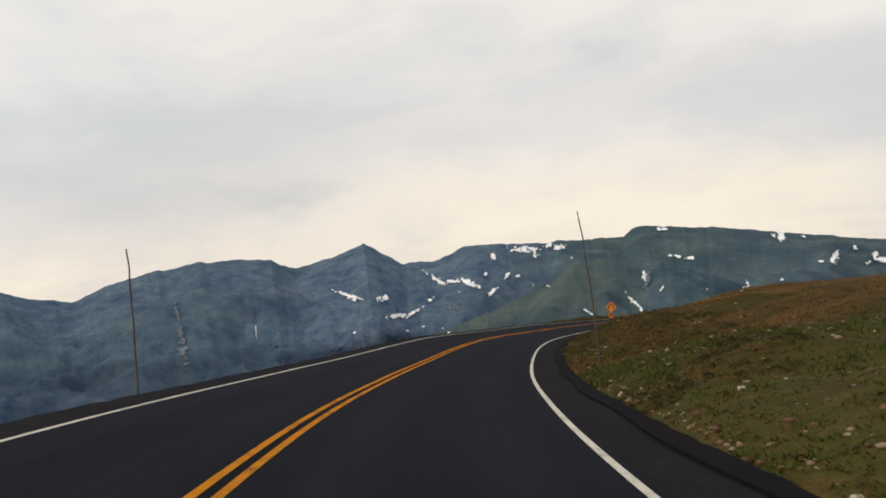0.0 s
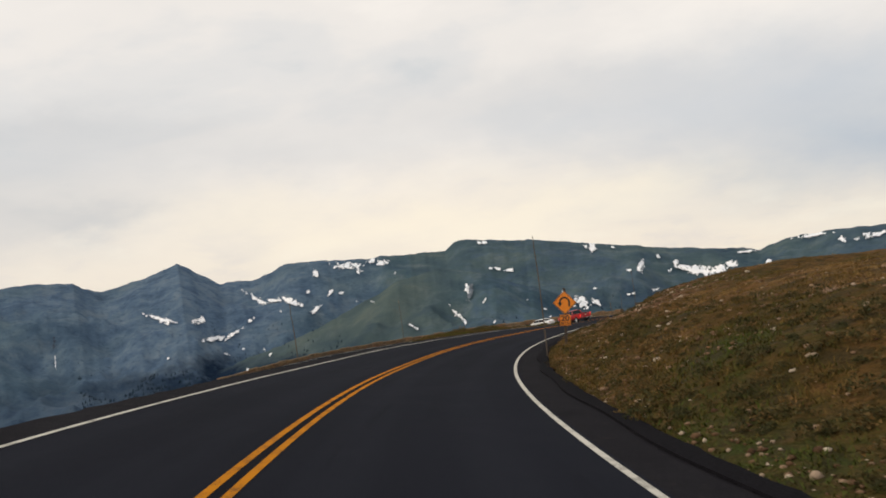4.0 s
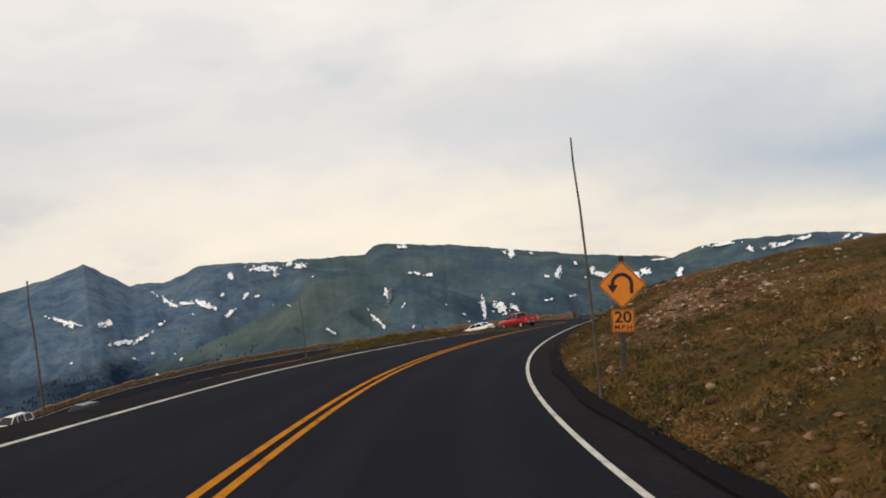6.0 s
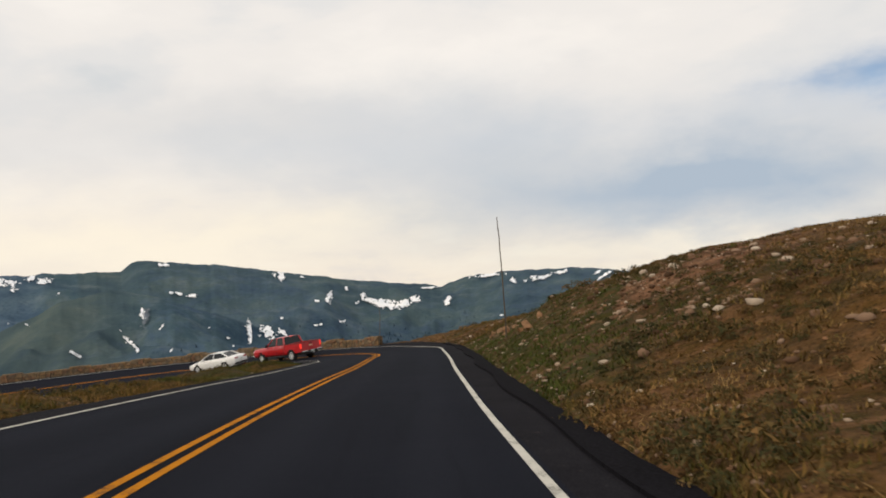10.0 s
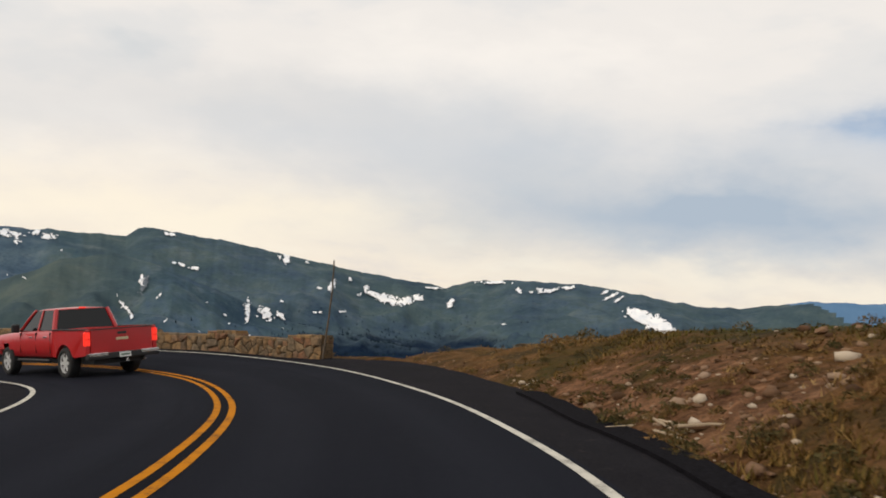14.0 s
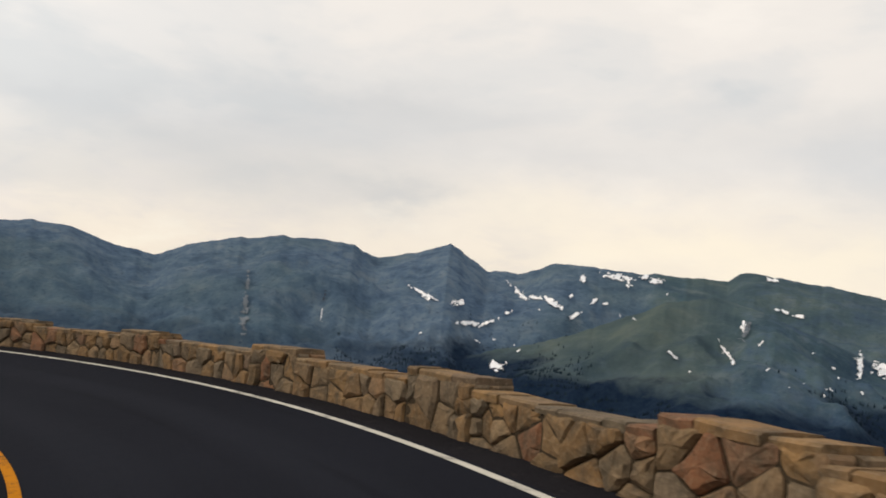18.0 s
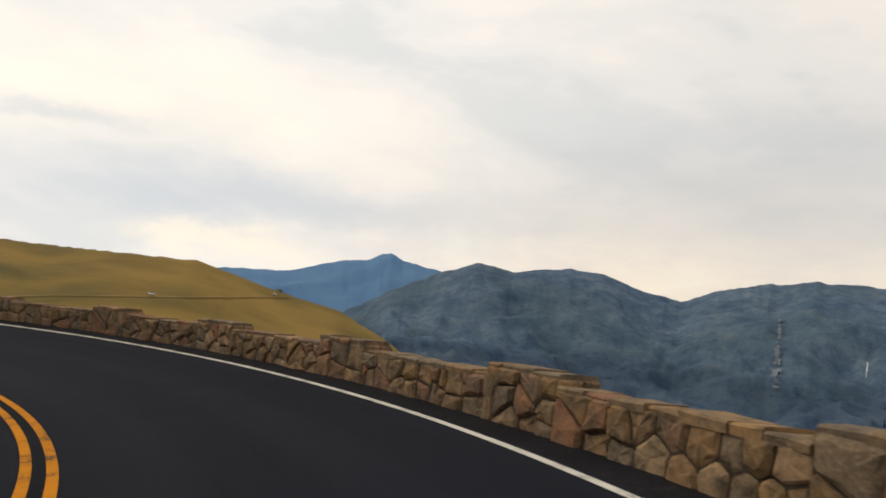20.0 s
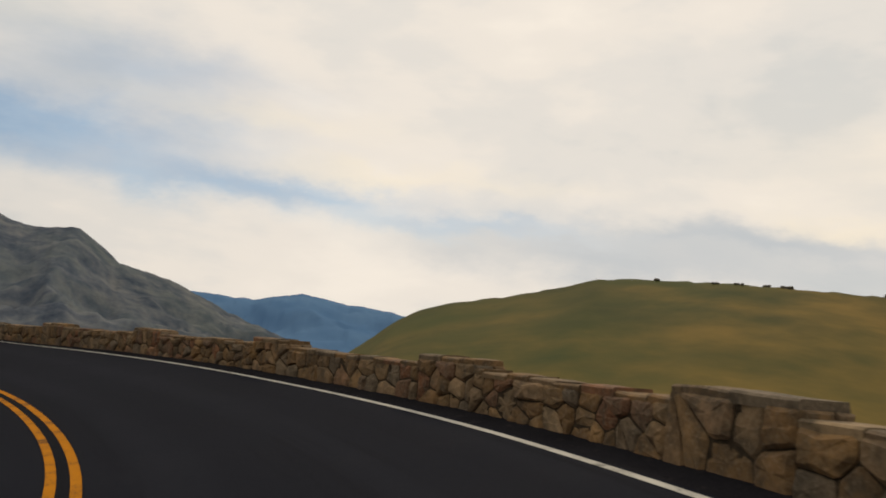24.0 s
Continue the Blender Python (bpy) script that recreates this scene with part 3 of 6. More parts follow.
def strip(name, s0, s1, o0, o1, mat, lift, step=1.0, cols=2, parent=None, jag=0.0, thick=0.0):
    """A ribbon that follows the road between two offsets (numbers or functions)."""
    n = max(2, int((s1 - s0) / step) + 1)
    rnd = random.Random(len(name) + int(s0 * 10))
    verts, faces = [], []
    for i in range(n):
        s = s0 + (s1 - s0) * i / (n - 1)
        a, b = (o(s) if callable(o) else o for o in (o0, o1))
        if jag:
            a += (rnd.random() - 0.5) * jag * (jag > 0 and a < 0)
            b += (rnd.random() - 0.5) * jag * (b > 0)
        for k in range(cols):
            verts.append(road_point(s, a + (b - a) * k / (cols - 1), lift))
    for i in range(n - 1):
        for k in range(cols - 1):
            q = i * cols + k
            faces.append((q, q + 1, q + cols + 1, q + cols))
    across = [(o0(s_) if callable(o0) else o0) * (1 - k / (cols - 1)) + (o1(s_) if callable(o1) else o1) * k / (cols - 1) for s_ in np.linspace(s0, s1, n) for k in range(cols)]
    along = [s_ for s_ in np.linspace(s0, s1, n) for k in range(cols)]
    if thick:
        across, along = across * 2, along * 2
        base = len(verts)
        verts += [Vector((v.x, v.y, v.z - thick)) for v in verts]
        for i in range(n - 1):
            q = i * cols
            faces.append((q + cols, q + base + cols, q + base, q))
            q = i * cols + cols - 1
            faces.append((q, q + base, q + base + cols, q + cols))
    ob = mesh_from(name, verts, faces, mat, parent, smooth=False)
    for nm, arr in (("across", across), ("along", along)):
        ob.data.attributes.new(nm, "FLOAT", "POINT").data.foreach_set("value", np.array(arr, np.float32))
    return ob


S0, S1 = 4.0, float(AX_S[-1]) - 4
road = tagged(strip("road", S0, S1, lambda s: -left_lane(s) - 0.12, lambda s: right_lane(s) + 0.12, ASPHALT, 0.0, 0.5, 7, thick=0.25), "dark asphalt two-lane mountain road with worn surface", "road", kind="structure")
sh_r = tagged(strip("road_shoulder", S0, S1, lambda s: right_lane(s) + 0.1, lambda s: right_lane(s) + shoulder(s), SHOULDER, -0.012, 0.5, 4, jag=0.09, thick=0.25),
              "black asphalt shoulder with ragged edge beside the road", "shoulder", kind="structure")
berm = tagged(strip("asphalt_berm", 62.0, 238.0, lambda s: right_lane(s) + shoulder(s) - 0.34 - 0.06 * math.sin(s * 0.7), lambda s: right_lane(s) + shoulder(s) + 0.06, BERM, 0.035, 0.5, 4, jag=0.10, thick=0.25),
              "raised black asphalt berm along the edge of the shoulder", "berm", kind="structure")
sh_l = tagged(strip("road_shoulder", S0, S1, lambda s: -left_lane(s) - 0.95, lambda s: -left_lane(s) - 0.1, SHOULDER, -0.012, 0.5, 3, jag=0.14, thick=0.25),
              "narrow black asphalt shoulder with crumbling edge", "shoulder", kind="structure")
for o in (-0.115, 0.115):
    tagged(strip("yellow_line", S0, S1, o - 0.052, o + 0.052, YELLOW, 0.005, 0.5), "worn yellow centre line painted on asphalt", "road marking", "double yellow line", "structure")
tagged(strip("white_line", S0, S1, lambda s: right_lane(s) - 0.052, lambda s: right_lane(s) + 0.052, WHITE, 0.005, 0.5), "white edge line painted on asphalt", "road marking", "edge lines", "structure")
tagged(strip("white_line", S0, S1, lambda s: -left_lane(s) - 0.05, lambda s: -left_lane(s) + 0.05, WHITE, 0.005, 0.5), "white edge line painted on asphalt", "road marking", "edge lines", "structure")

# ------------------------------------------------------------ ground and mountains: one sheet round the hairpin, out to the skyline
CENTRE = np.array([-20.0, 40.0])
EYE = -3.0                              # height that the ridges' angles are taken from
# skyline of each ridge: heading and angle above the level, in degrees
MAIN_RANGE = [(-60.1, 0.61), (-40.2, 0.61), (-27.8, 0.42), (-23.5, 0.32), (-19.5, -0.38), (-16.7, -0.28), (-13.1, 0.22), (-10.5, 0.62), (-8.2, 0.72), (-5.2, 0.72), (-2.1, 0.62), (-0.2, 0.02), (3.2, 0.42),
              (7.1, 1.02), (10.9, 1.77), (14.6, 2.37), (17.1, 2.62), (19.8, 2.92), (20.2, 2.77), (20.8, 2.27), (22.3, 2.4), (24.7, 2.25), (25.4, 2.42), (26.4, 2.22), (29.3, 2.4), (32.1, 2.5), (33.0, 2.05), (34.3, 1.58),
              (36.5, 1.6), (37.7, 2.4), (39.1, 3.25), (40.5, 2.62), (42.3, 2.18), (43.9, 1.87), (44.9, 2.1), (45.6, 2.52), (48.1, 2.7)]
MAIN_RANGE_WEST = [(50.4, 2.68), (53.3, 2.27), (56.5, 1.47), (58.4, 0.58), (61.0, 1.08), (63.3, 1.87), (65.7, 2.07), (69.5, 1.33), (72.0, 1.73), (74.8, 0.68), (77.6, -0.72), (80.4, -2.31), (83.5, -5.0), (87.5, -8.0)]
FAR_PEAK = [(60, -0.3), (69.6, 0.39), (72.6, 0.48), (74.9, 0.98), (77.2, 1.38), (78.0, 1.78), (78.6, 1.75), (79.4, 1.28), (81.6, 0.89), (84.7, -0.11), (89.4, -0.41), (95.6, -0.81)]
SPUR = [(1.7, -6.9), (7.6, -4.2), (13.6, -1.4), (18.5, 0.4), (21.5, 1.2), (24.4, 0.5), (26.6, -0.6), (30.3, -2.2), (36.4, -4.1), (43.4, -6.0), (51.4, -8.5)]
GREEN_HILL = [(66.3, -9.3), (72.9, -5.86), (76.2, -3.93), (79.1, -2.57), (82.3, -1.9), (84.8, -1.22), (87.5, -0.48), (88.7, -0.14), (94.7, -0.14), (98.5, -0.14), (100.4, -0.04), (102.4, 0.45), (104.1, 1.15),
              (105.0, 1.75), (106.9, 2.0), (112.5, 2.06), (117.6, 2.01), (120.9, 1.97), (124.3, 1.67), (126.4, 0.96), (130.0, -0.03), (133.8, -0.82), (135.8, -1.51), (137.3, -2.31), (139.6, -4.2), (143.3, -7.2), (149.3, -10.2)]
SOUTH_RANGE = [(127.5, -3.0), (133.5, -2.3), (138.5, -1.94), (141.3, -1.64), (143.6, -1.49), (146.1, -1.04), (149.2, -1.74), (152.8, -1.44), (157.5, -1.65), (169.5, -1.05), (185.6, -1.05)]
SOUTH_CRAG = [(139.1, -7.1), (145.1, -4.7), (149.1, -3.3), (152.4, -1.67), (154.3, -0.87), (157.4, -0.17), (158.7, 0.83), (159.9, 1.64), (163.1, 1.54), (164.5, 2.14), (169.2, 2.95), (179.3, 2.45), (189.4, 0.94), (204.5, -3.1)]
# crest distance, foot distance, foot height, curve of the slope
RIDGES = [(MAIN_RANGE + MAIN_RANGE_WEST, 3500.0, 1500.0, -430.0, 1.25, 1.0), (SPUR, 2500.0, 1300.0, -420.0, 1.15, 1.0), (FAR_PEAK, 4750.0, 3700.0, -300.0, 1.0, 0.6),
          (GREEN_HILL, 820.0, 200.0, -75.0, 1.35, 0.02), (SOUTH_RANGE, 4300.0, 3000.0, -300.0, 1.0, 0.8), (SOUTH_CRAG, 2600.0, 1200.0, -330.0, 1.2, 1.0)]


NOISE_TABLES = {}


def value_noise(x, y, seed):
    """Smooth value noise on arrays."""
    if seed not in NOISE_TABLES:
        NOISE_TABLES[seed] = np.random.RandomState(seed).rand(256, 256)
    tab = NOISE_TABLES[seed]
    xi, yi = np.floor(x).astype(int), np.floor(y).astype(int)
    fx, fy = smooth01(x - xi), smooth01(y - yi)
    a, b = tab[xi % 256, yi % 256], tab[(xi + 1) % 256, yi % 256]
    c, d = tab[xi % 256, (yi + 1) % 256], tab[(xi + 1) % 256, (yi + 1) % 256]
    return (a * (1 - fx) + b * fx) * (1 - fy) + (c * (1 - fx) + d * fx) * fy - 0.5


def fbm(x, y, size, octaves, seed, ridged=False):
    out, amp = np.zeros_like(x), 1.0
    for k in range(octaves):
        n = value_noise(x / size * 2**k + 17.3 * k, y / size * 2**k - 9.1 * k, seed + k) * 2
        out += amp * ((0.5 - np.abs(n)) if ridged else n)
        amp *= 0.5
    return out


def crest_sway(az):
    """How far the crests swing nearer and farther along the range."""
    return 1 + 0.05 * fbm(az, az * 0 + 35.0, 9.0, 3, 5)


def far_height(x, y, which=False):
    """Valley, ridges and the green hill, from afar."""
    won = np.full(x.shape, -1)
    dx, dy = x - CENTRE[0], y - CENTRE[1]
    r = np.hypot(dx, dy)
    az = np.degrees(np.arctan2(-dx, dy))
    az = np.where(az < -75, az + 360, az)
    # hillside under the road falls to the valley in the north and west, rolls on in the east and south
    east = smooth01((az - 195) / 40) + smooth01((-az - 22) / 25)
    east = np.clip(east, 0, 1)
    valley = -12 - 430 * (1 - np.exp(-np.maximum(r - 62, 0) / 620)) + 14 * fbm(x, y, 300.0, 4, 3) * smooth01((r - 100) / 400)
    upland = -3 - 0.05 * np.maximum(r - 60, 0) + 10 * fbm(x, y, 220.0, 3, 8) * smooth01((r - 150) / 300)
    z = valley * (1 - east) + upland * east
    wob, jag = crest_sway(az), fbm(az * 40.0, r * 0 + 5.0, 28.0, 4, 21)
    gully = fbm(az * 55.0 + 160.0 * fbm(x, y, 700.0, 3, 31), r * 0.8, 190.0, 2, 41, True) * 0.22 + fbm(x + 90 * fbm(x, y, 350.0, 3, 33), y, 460.0, 4, 51, True) * 1.1
    for n_ridge, (prof, crest, foot, low, curve, rugged) in enumerate(RIDGES):
        pa = np.array(prof)
        e = np.interp(az, pa[:, 0], pa[:, 1], left=-25, right=-25)
        top = EYE + crest * np.tan(np.radians(e)) + rugged * crest * 0.0012 * jag
        d, f = crest * wob, foot * wob
        u = np.clip((r - f) / (d - f), 0, 1)
        rise = u ** curve
        zz = low + (top - low) * rise + gully * 95 * rugged * np.sin(np.pi * np.clip(u, 0, 1)) ** 0.8 * (top - low > 60)
        zz = np.where(r > d, top - (r - d) * 0.45, zz)
        zz = np.where(r < f, low - (f - r) * 0.6, zz)
        zz = np.where(e <= -24.9, -1e4, zz)
        won = np.where(zz > z, n_ridge, won)
        z = np.maximum(z, zz)
    return (z, won) if which else z


def nearest_axis(x, y):
    """Index of the nearest axis sample, signed offset, and a blend of the road's height over both legs."""
    idx = np.arange(0, len(AX_S), 5 if len(x) > 400 else 2)
    k_all, off, zi, z_low = np.zeros(x.shape, int), np.zeros(x.shape), np.zeros(x.shape), np.zeros(x.shape)
    second = AX_S[idx] > S_APEX
    for c in range(0, len(x), 20000):
        px, py = x[c:c + 20000, None], y[c:c + 20000, None]
        ddx, ddy = px - AX[None, idx, 0], py - AX[None, idx, 1]
        d2 = ddx**2 + ddy**2
        k = d2.argmin(1)
        k_all[c:c + 20000] = idx[k]
        o = ddx * RIGHT[None, idx, 0] + ddy * RIGHT[None, idx, 1]
        w = 1.0 / (d2 + 4.0) ** 2.2
        zz = AX[None, idx, 2] + BANK[None, idx] * np.clip(o, -5.5, 7.0)
        zi[c:c + 20000] = (w * zz).sum(1) / w.sum(1)
        w2 = w * second[None]
        z_low[c:c + 20000] = (w2 * zz).sum(1) / w2.sum(1)
        kk = idx[k]
        ax_, ay_ = x[c:c + 20000] - AX[kk, 0], y[c:c + 20000] - AX[kk, 1]
        off[c:c + 20000] = np.sign(ax_ * RIGHT[kk, 0] + ay_ * RIGHT[kk, 1]) * np.sqrt(d2.min(1))
    return k_all, off, zi, z_low


S_NOSE = station(-8.0, 61.8)
HILL_S = [(0, 2.0), (station(37, -101), 2.3), (station(10.5, -53.5), 3.0), (station(0.7, -22), 3.5), (station(-3.0, 15), 4.5), (station(-3.5, 33), 4.9), (station(-3.9, 44), 3.4), (S_NOSE - 6, 1.4), (S_NOSE + 2, 0.2), (9999, 0.0)]


def ground_height(x, y, want=False):
    """Height of the ground at arrays x, y."""
    x, y = np.atleast_1d(np.asarray(x, float)), np.atleast_1d(np.asarray(y, float))
    k, o, zi, z_low = nearest_axis(x, y)
    s = AX_S[k]
    d = np.abs(o)
    run = np.clip((x - AX[k, 0]) * TAN[k, 0] + (y - AX[k, 1]) * TAN[k, 1], -1.5, 1.5)
    exact = AX[k, 2] + run * GRADE[k] + BANK[k] * np.clip(o, -5.5, 7.5)
    near_w = 1 - smooth01((d - 5.5) / 9)
    base = exact * near_w + zi * (1 - near_w)
    edge_r, edge_l = right_lane(s) + shoulder(s), left_lane(s) + 0.9
    hs = np.array(HILL_S)
    amp = np.interp(s, hs[:, 0], hs[:, 1])
    rr = np.maximum(o - edge_r - 0.1, 0)
    rough = 0.22 * fbm(x, y, 3.5, 3, 61) + 0.6 * fbm(x, y, 14.0, 2, 71)
    hill = amp * (1 - np.exp(-rr / 8.5)) + rough * smooth01(rr / 3) * np.clip(amp, 0, 1)
    # outside the wall the mountainside falls away
    out = smooth01((s - S_NOSE + 1) / 6)
    drop = out * 0.62 * np.maximum(rr - 0.9, 0)
    # outside the bend before the wall starts, the shoulder of the hill falls to the north
    nose = smooth01((y - 62) / 18) * smooth01((o - edge_r) / 4)
    drop = np.maximum(drop, nose * 0.35 * np.maximum(y - 62, 0))
    # inside the bend a grassy verge, then a bank that drops to the lower leg or, at first, into the valley
    ll = np.maximum(-o - edge_l - 0.25, 0)
    verge = 0.0 + 5.85 * smooth01((s - 168) / 34) + 30 * smooth01((s - S_APEX0) / 12)
    inner = smooth01(ll / 2) * smooth01((s - 150) / 30)
    left_rough = 0.30 * fbm(x, y, 3.0, 3, 81) * inner + 0.16 * smooth01(ll / 1.5) * smooth01((7 - ll) / 5) * smooth01((s - 168) / 30)
    z = base + hill - drop + left_rough
    bank_z = z - 0.10 * ll - (0.55 + 0.75 * (1 - smooth01((s - 160) / 14))) * np.maximum(ll - verge, 0) - 0.7 * (1 - smooth01((s - 160) / 14)) * smooth01(ll / 0.4)
    floor_z = z_low - 0.25 - 25 * smooth01((-60 - y) / 60)
    left_side = (o < 0) & (s < S_APEX)
    z = np.where(left_side & (ll > 0), np.maximum(bank_z, np.minimum(floor_z, z)), z)
    low_side = (o < 0) & (s >= S_APEX)
    mixl = smooth01((d - 6) / 10)
    z = np.where(low_side, z * (1 - mixl) + np.minimum(z, z_low - 0.25) * mixl, z)
    under = (o < edge_r + 0.05) & (o > -edge_l - 0.02)
    deep = smooth01(np.minimum(edge_r - o, edge_l + o) / 0.9)
    z = np.where(under, z - 0.16 - 0.22 * deep, z - 0.16 * np.exp(-np.maximum(rr, ll) / 0.25) + 0.0)
    away = d > 45
    if away.any():
        far = far_height(x[away], y[away])
        w = smooth01((d[away] - 45) / 190)
        zn = z[away] * (1 - w) + far * w
        z[away] = np.maximum(zn, np.where(d[away] > 70, far, -1e5))
    if want:
        return z, s, o, edge_r, edge_l, amp
    return z


def tint_field(x, y, s, o, er):
    """0: fresh green, 1: dry golden grass."""
    rb = o - er
    t = 0.44 + 0.34 * fbm(x, y, 11.0, 3, 93) + 0.34 * fbm(x, y, 2.6, 3, 91) + 0.25 * smooth01((rb - 7) / 7)
    t = t - 0.95 * np.exp(-(np.maximum(rb, 0) / 3.0) ** 2) * (rb > -0.5) * smooth01((s - 192) / 10) * smooth01((231 - s) / 6)
    t = t + 0.16 * smooth01((s - 165) / 25) * (o > 0) - 0.20 * smooth01((130 - s) / 30)
    t = t - 0.10 * (o < 0) - 0.20 * smooth01((150 - s) / 60) * np.exp(-np.maximum(rb, 0) / 5.0)
    return np.clip(t, 0, 1)


def ground_z(x, y):
    return float(ground_height(np.array([x]), np.array([y]))[0])


def build_ground():
    n_az = 1400
    ang = np.linspace(0, 360, n_az, endpoint=False)
    radii = np.r_[np.arange(0.8, 190, 0.8), np.geomspace(190, 1260, 140)]
    # the range: finely cut where the road looks at it, coarsely behind
    ang_far = np.r_[np.arange(-38, 178, 0.085), np.arange(178, 322, 1.0)]
    radii_far = np.sort(np.r_[np.geomspace(1235, 4980, 118), 2500.0, 2600.0, 3500.0, 4300.0, 4750.0])

    def grid(rad, deg, sway):
        rr, aa = np.meshgrid(rad, np.radians(deg), indexing="ij")
        if sway:
            rr = rr * crest_sway(np.where(deg < -75, deg + 360, deg))[None, :]
        return (CENTRE[0] - np.sin(aa) * rr).ravel(), (CENTRE[1] + np.cos(aa) * rr).ravel(), rr.ravel()

    def sheet(name, x, y, z, n, mat, centre):
        rows = len(x) // n
        keep = np.arange(n)
        nxt = np.roll(keep, -1)
        co = np.stack([x, y, z], 1)
        i = np.arange(rows - 1)[:, None] * n
        quads = np.stack([i + keep, i + n + keep, i + n + nxt, i + nxt], -1).reshape(-1, 4)[:, ::-1]
        loops, starts, totals = quads.ravel(), np.arange(len(quads)) * 4, np.full(len(quads), 4)
        if centre:
            co = np.vstack([co, [CENTRE[0], CENTRE[1], ground_z(*CENTRE)]])
            tri = np.stack([np.full(n, len(co) - 1), keep, nxt], 1)
            starts = np.r_[starts, len(loops) + np.arange(n) * 3]
            totals = np.r_[totals, np.full(n, 3)]
            loops = np.r_[loops, tri.ravel()]
        me = bpy.data.meshes.new(name)
        me.vertices.add(len(co))
        me.vertices.foreach_set("co", co.ravel())
        me.loops.add(len(loops))
        me.loops.foreach_set("vertex_index", loops.astype(np.int32))
        me.polygons.add(len(starts))
        me.polygons.foreach_set("loop_start", starts.astype(np.int32))
        me.polygons.foreach_set("loop_total", totals.astype(np.int32))
        me.update(calc_edges=True)
        me.validate()
        me.shade_smooth()
        me.materials.append(mat)
        return new(name, me), me, quads

    def field(me, name, values):
        me.attributes.new(name, "FLOAT", "POINT").data.foreach_set("value", np.ascontiguousarray(values, np.float32))

    # ground round the road
    x, y, r = grid(radii, ang, False)
    z = np.empty_like(x)
    soil, tint = np.zeros_like(z), np.full_like(z, 0.5)
    near = r < 420
    z[near], s, o, er, el, amp = ground_height(x[near], y[near], True)
    rb = np.maximum(o - er, 0)
    tint[near] = tint_field(x[near], y[near], s, o, er)
    rubble = np.exp(-((rb - 4.9) / 3.1) ** 2) * (1 - 0.6 * smooth01((s - 203) / 9)) * smooth01((s - 156) / 18) * smooth01((232 - s) / 6) * (1.0 + 0.75 * fbm(x[near], y[near], 6.0, 3, 95))
    soil[near] = np.clip(rubble * (amp > 0.5) + 0.95 * np.exp(-(rb / (2.6 - 1.3 * smooth01((s - 237) / 5))) ** 2) * (rb > 0) * smooth01((s - S_APEX0 - 1) / 5) * (1 - 0.85 * smooth01((s - 236.5) / 4)) * (s < S_NOSE + 4)
                         + 0.25 * np.exp(-rb / 0.6) * (rb > 0), 0, 1)
    z[~near] = far_height(x[~near], y[~near])
    ground, me, _ = sheet("ground", x, y, z, n_az, TUNDRA, True)
    for nm, arr in (("soil", soil), ("hill", smooth01((r - 120) / 80)), ("tint", tint)):
        field(me, nm, np.r_[arr, 0.0])
    tagged(ground, "alpine tundra slopes of grass, low shrubs and stony soil", "ground", kind="structure")

    # the range
    xf, yf, rf = grid(radii_far, ang_far, True)
    zf, won = far_height(xf, yf, True)
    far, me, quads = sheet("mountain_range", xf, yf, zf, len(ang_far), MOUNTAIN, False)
    head = np.degrees(np.arctan2(-(xf - CENTRE[0]), yf - CENTRE[1]))
    field(me, "turf", (won == 1) * (0.84 + 0.11 * smooth01((head - 17) / 8)) + (won != 1) * (0.08 + 0.80 * smooth01((27 - head) / 4) * smooth01((head + 60) / 10)))
    field(me, "crag", (won == 5) * 1.0)
    # wood colour at full strength in the east, fading westwards into painted haze
    field(me, "wood_through_haze", 0.45 + 0.55 * smooth01((47 - head) / 9))
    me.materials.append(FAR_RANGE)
    # haze-blue colour makes this end of the same range look like a farther ridge
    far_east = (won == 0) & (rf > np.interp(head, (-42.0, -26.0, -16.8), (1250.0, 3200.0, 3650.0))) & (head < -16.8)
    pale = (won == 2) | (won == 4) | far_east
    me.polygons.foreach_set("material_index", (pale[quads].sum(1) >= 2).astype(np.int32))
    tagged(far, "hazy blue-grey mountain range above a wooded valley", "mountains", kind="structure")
    return radii, z.reshape(len(radii), n_az), radii_far, ang_far, zf.reshape(len(radii_far), -1)


RADII, RELIEF, FAR_RADII, FAR_ANG, FAR_RELIEF = build_ground()
SWAY = crest_sway(FAR_ANG)


def profile(az, far):
    """Distances and heights of the relief along a heading."""
    if far:
        c = float(np.interp(az, FAR_ANG, np.arange(len(FAR_ANG))))
        i, f = int(c), c - int(c)
        j = min(i + 1, len(FAR_ANG) - 1)
        return FAR_RADII * float(crest_sway(np.array([az]))[0]), FAR_RELIEF[:, i] * (1 - f) + FAR_RELIEF[:, j] * f
    n = RELIEF.shape[1]
    c = (az % 360.0) / 360.0 * n
    i, f = int(c) % n, c - int(c)
    return RADII, RELIEF[:, i] * (1 - f) + RELIEF[:, (i + 1) % n] * f


def drape(az, el, r0=140.0, lift=0.004, far=False):
    """Where a line of sight from over the hairpin, by heading and angle, meets the relief; a little nearer by lift."""
    radii, zz = profile(az, far)
    ang = np.degrees(np.arctan2(zz - EYE, radii))
    ok = np.nonzero((radii > r0) & (ang >= el))[0]
    k = ok[0] if len(ok) else int(np.argmax(np.where(radii > r0, ang, -90)))
    r = radii[k]
    if k > 0 and ang[k] > ang[k - 1]:
        t = min(1.0, max(0.0, (el - ang[k - 1]) / (ang[k] - ang[k - 1])))
        r = radii[k - 1] + (radii[k] - radii[k - 1]) * t
    z = float(np.interp(r, radii, zz))
    d = heading(az)
    r2 = r * (1 - lift)
    return Vector((CENTRE[0] + d.x * r2, CENTRE[1] + d.y * r2, EYE + (z - EYE) * (1 - lift) + r * 0.0006))


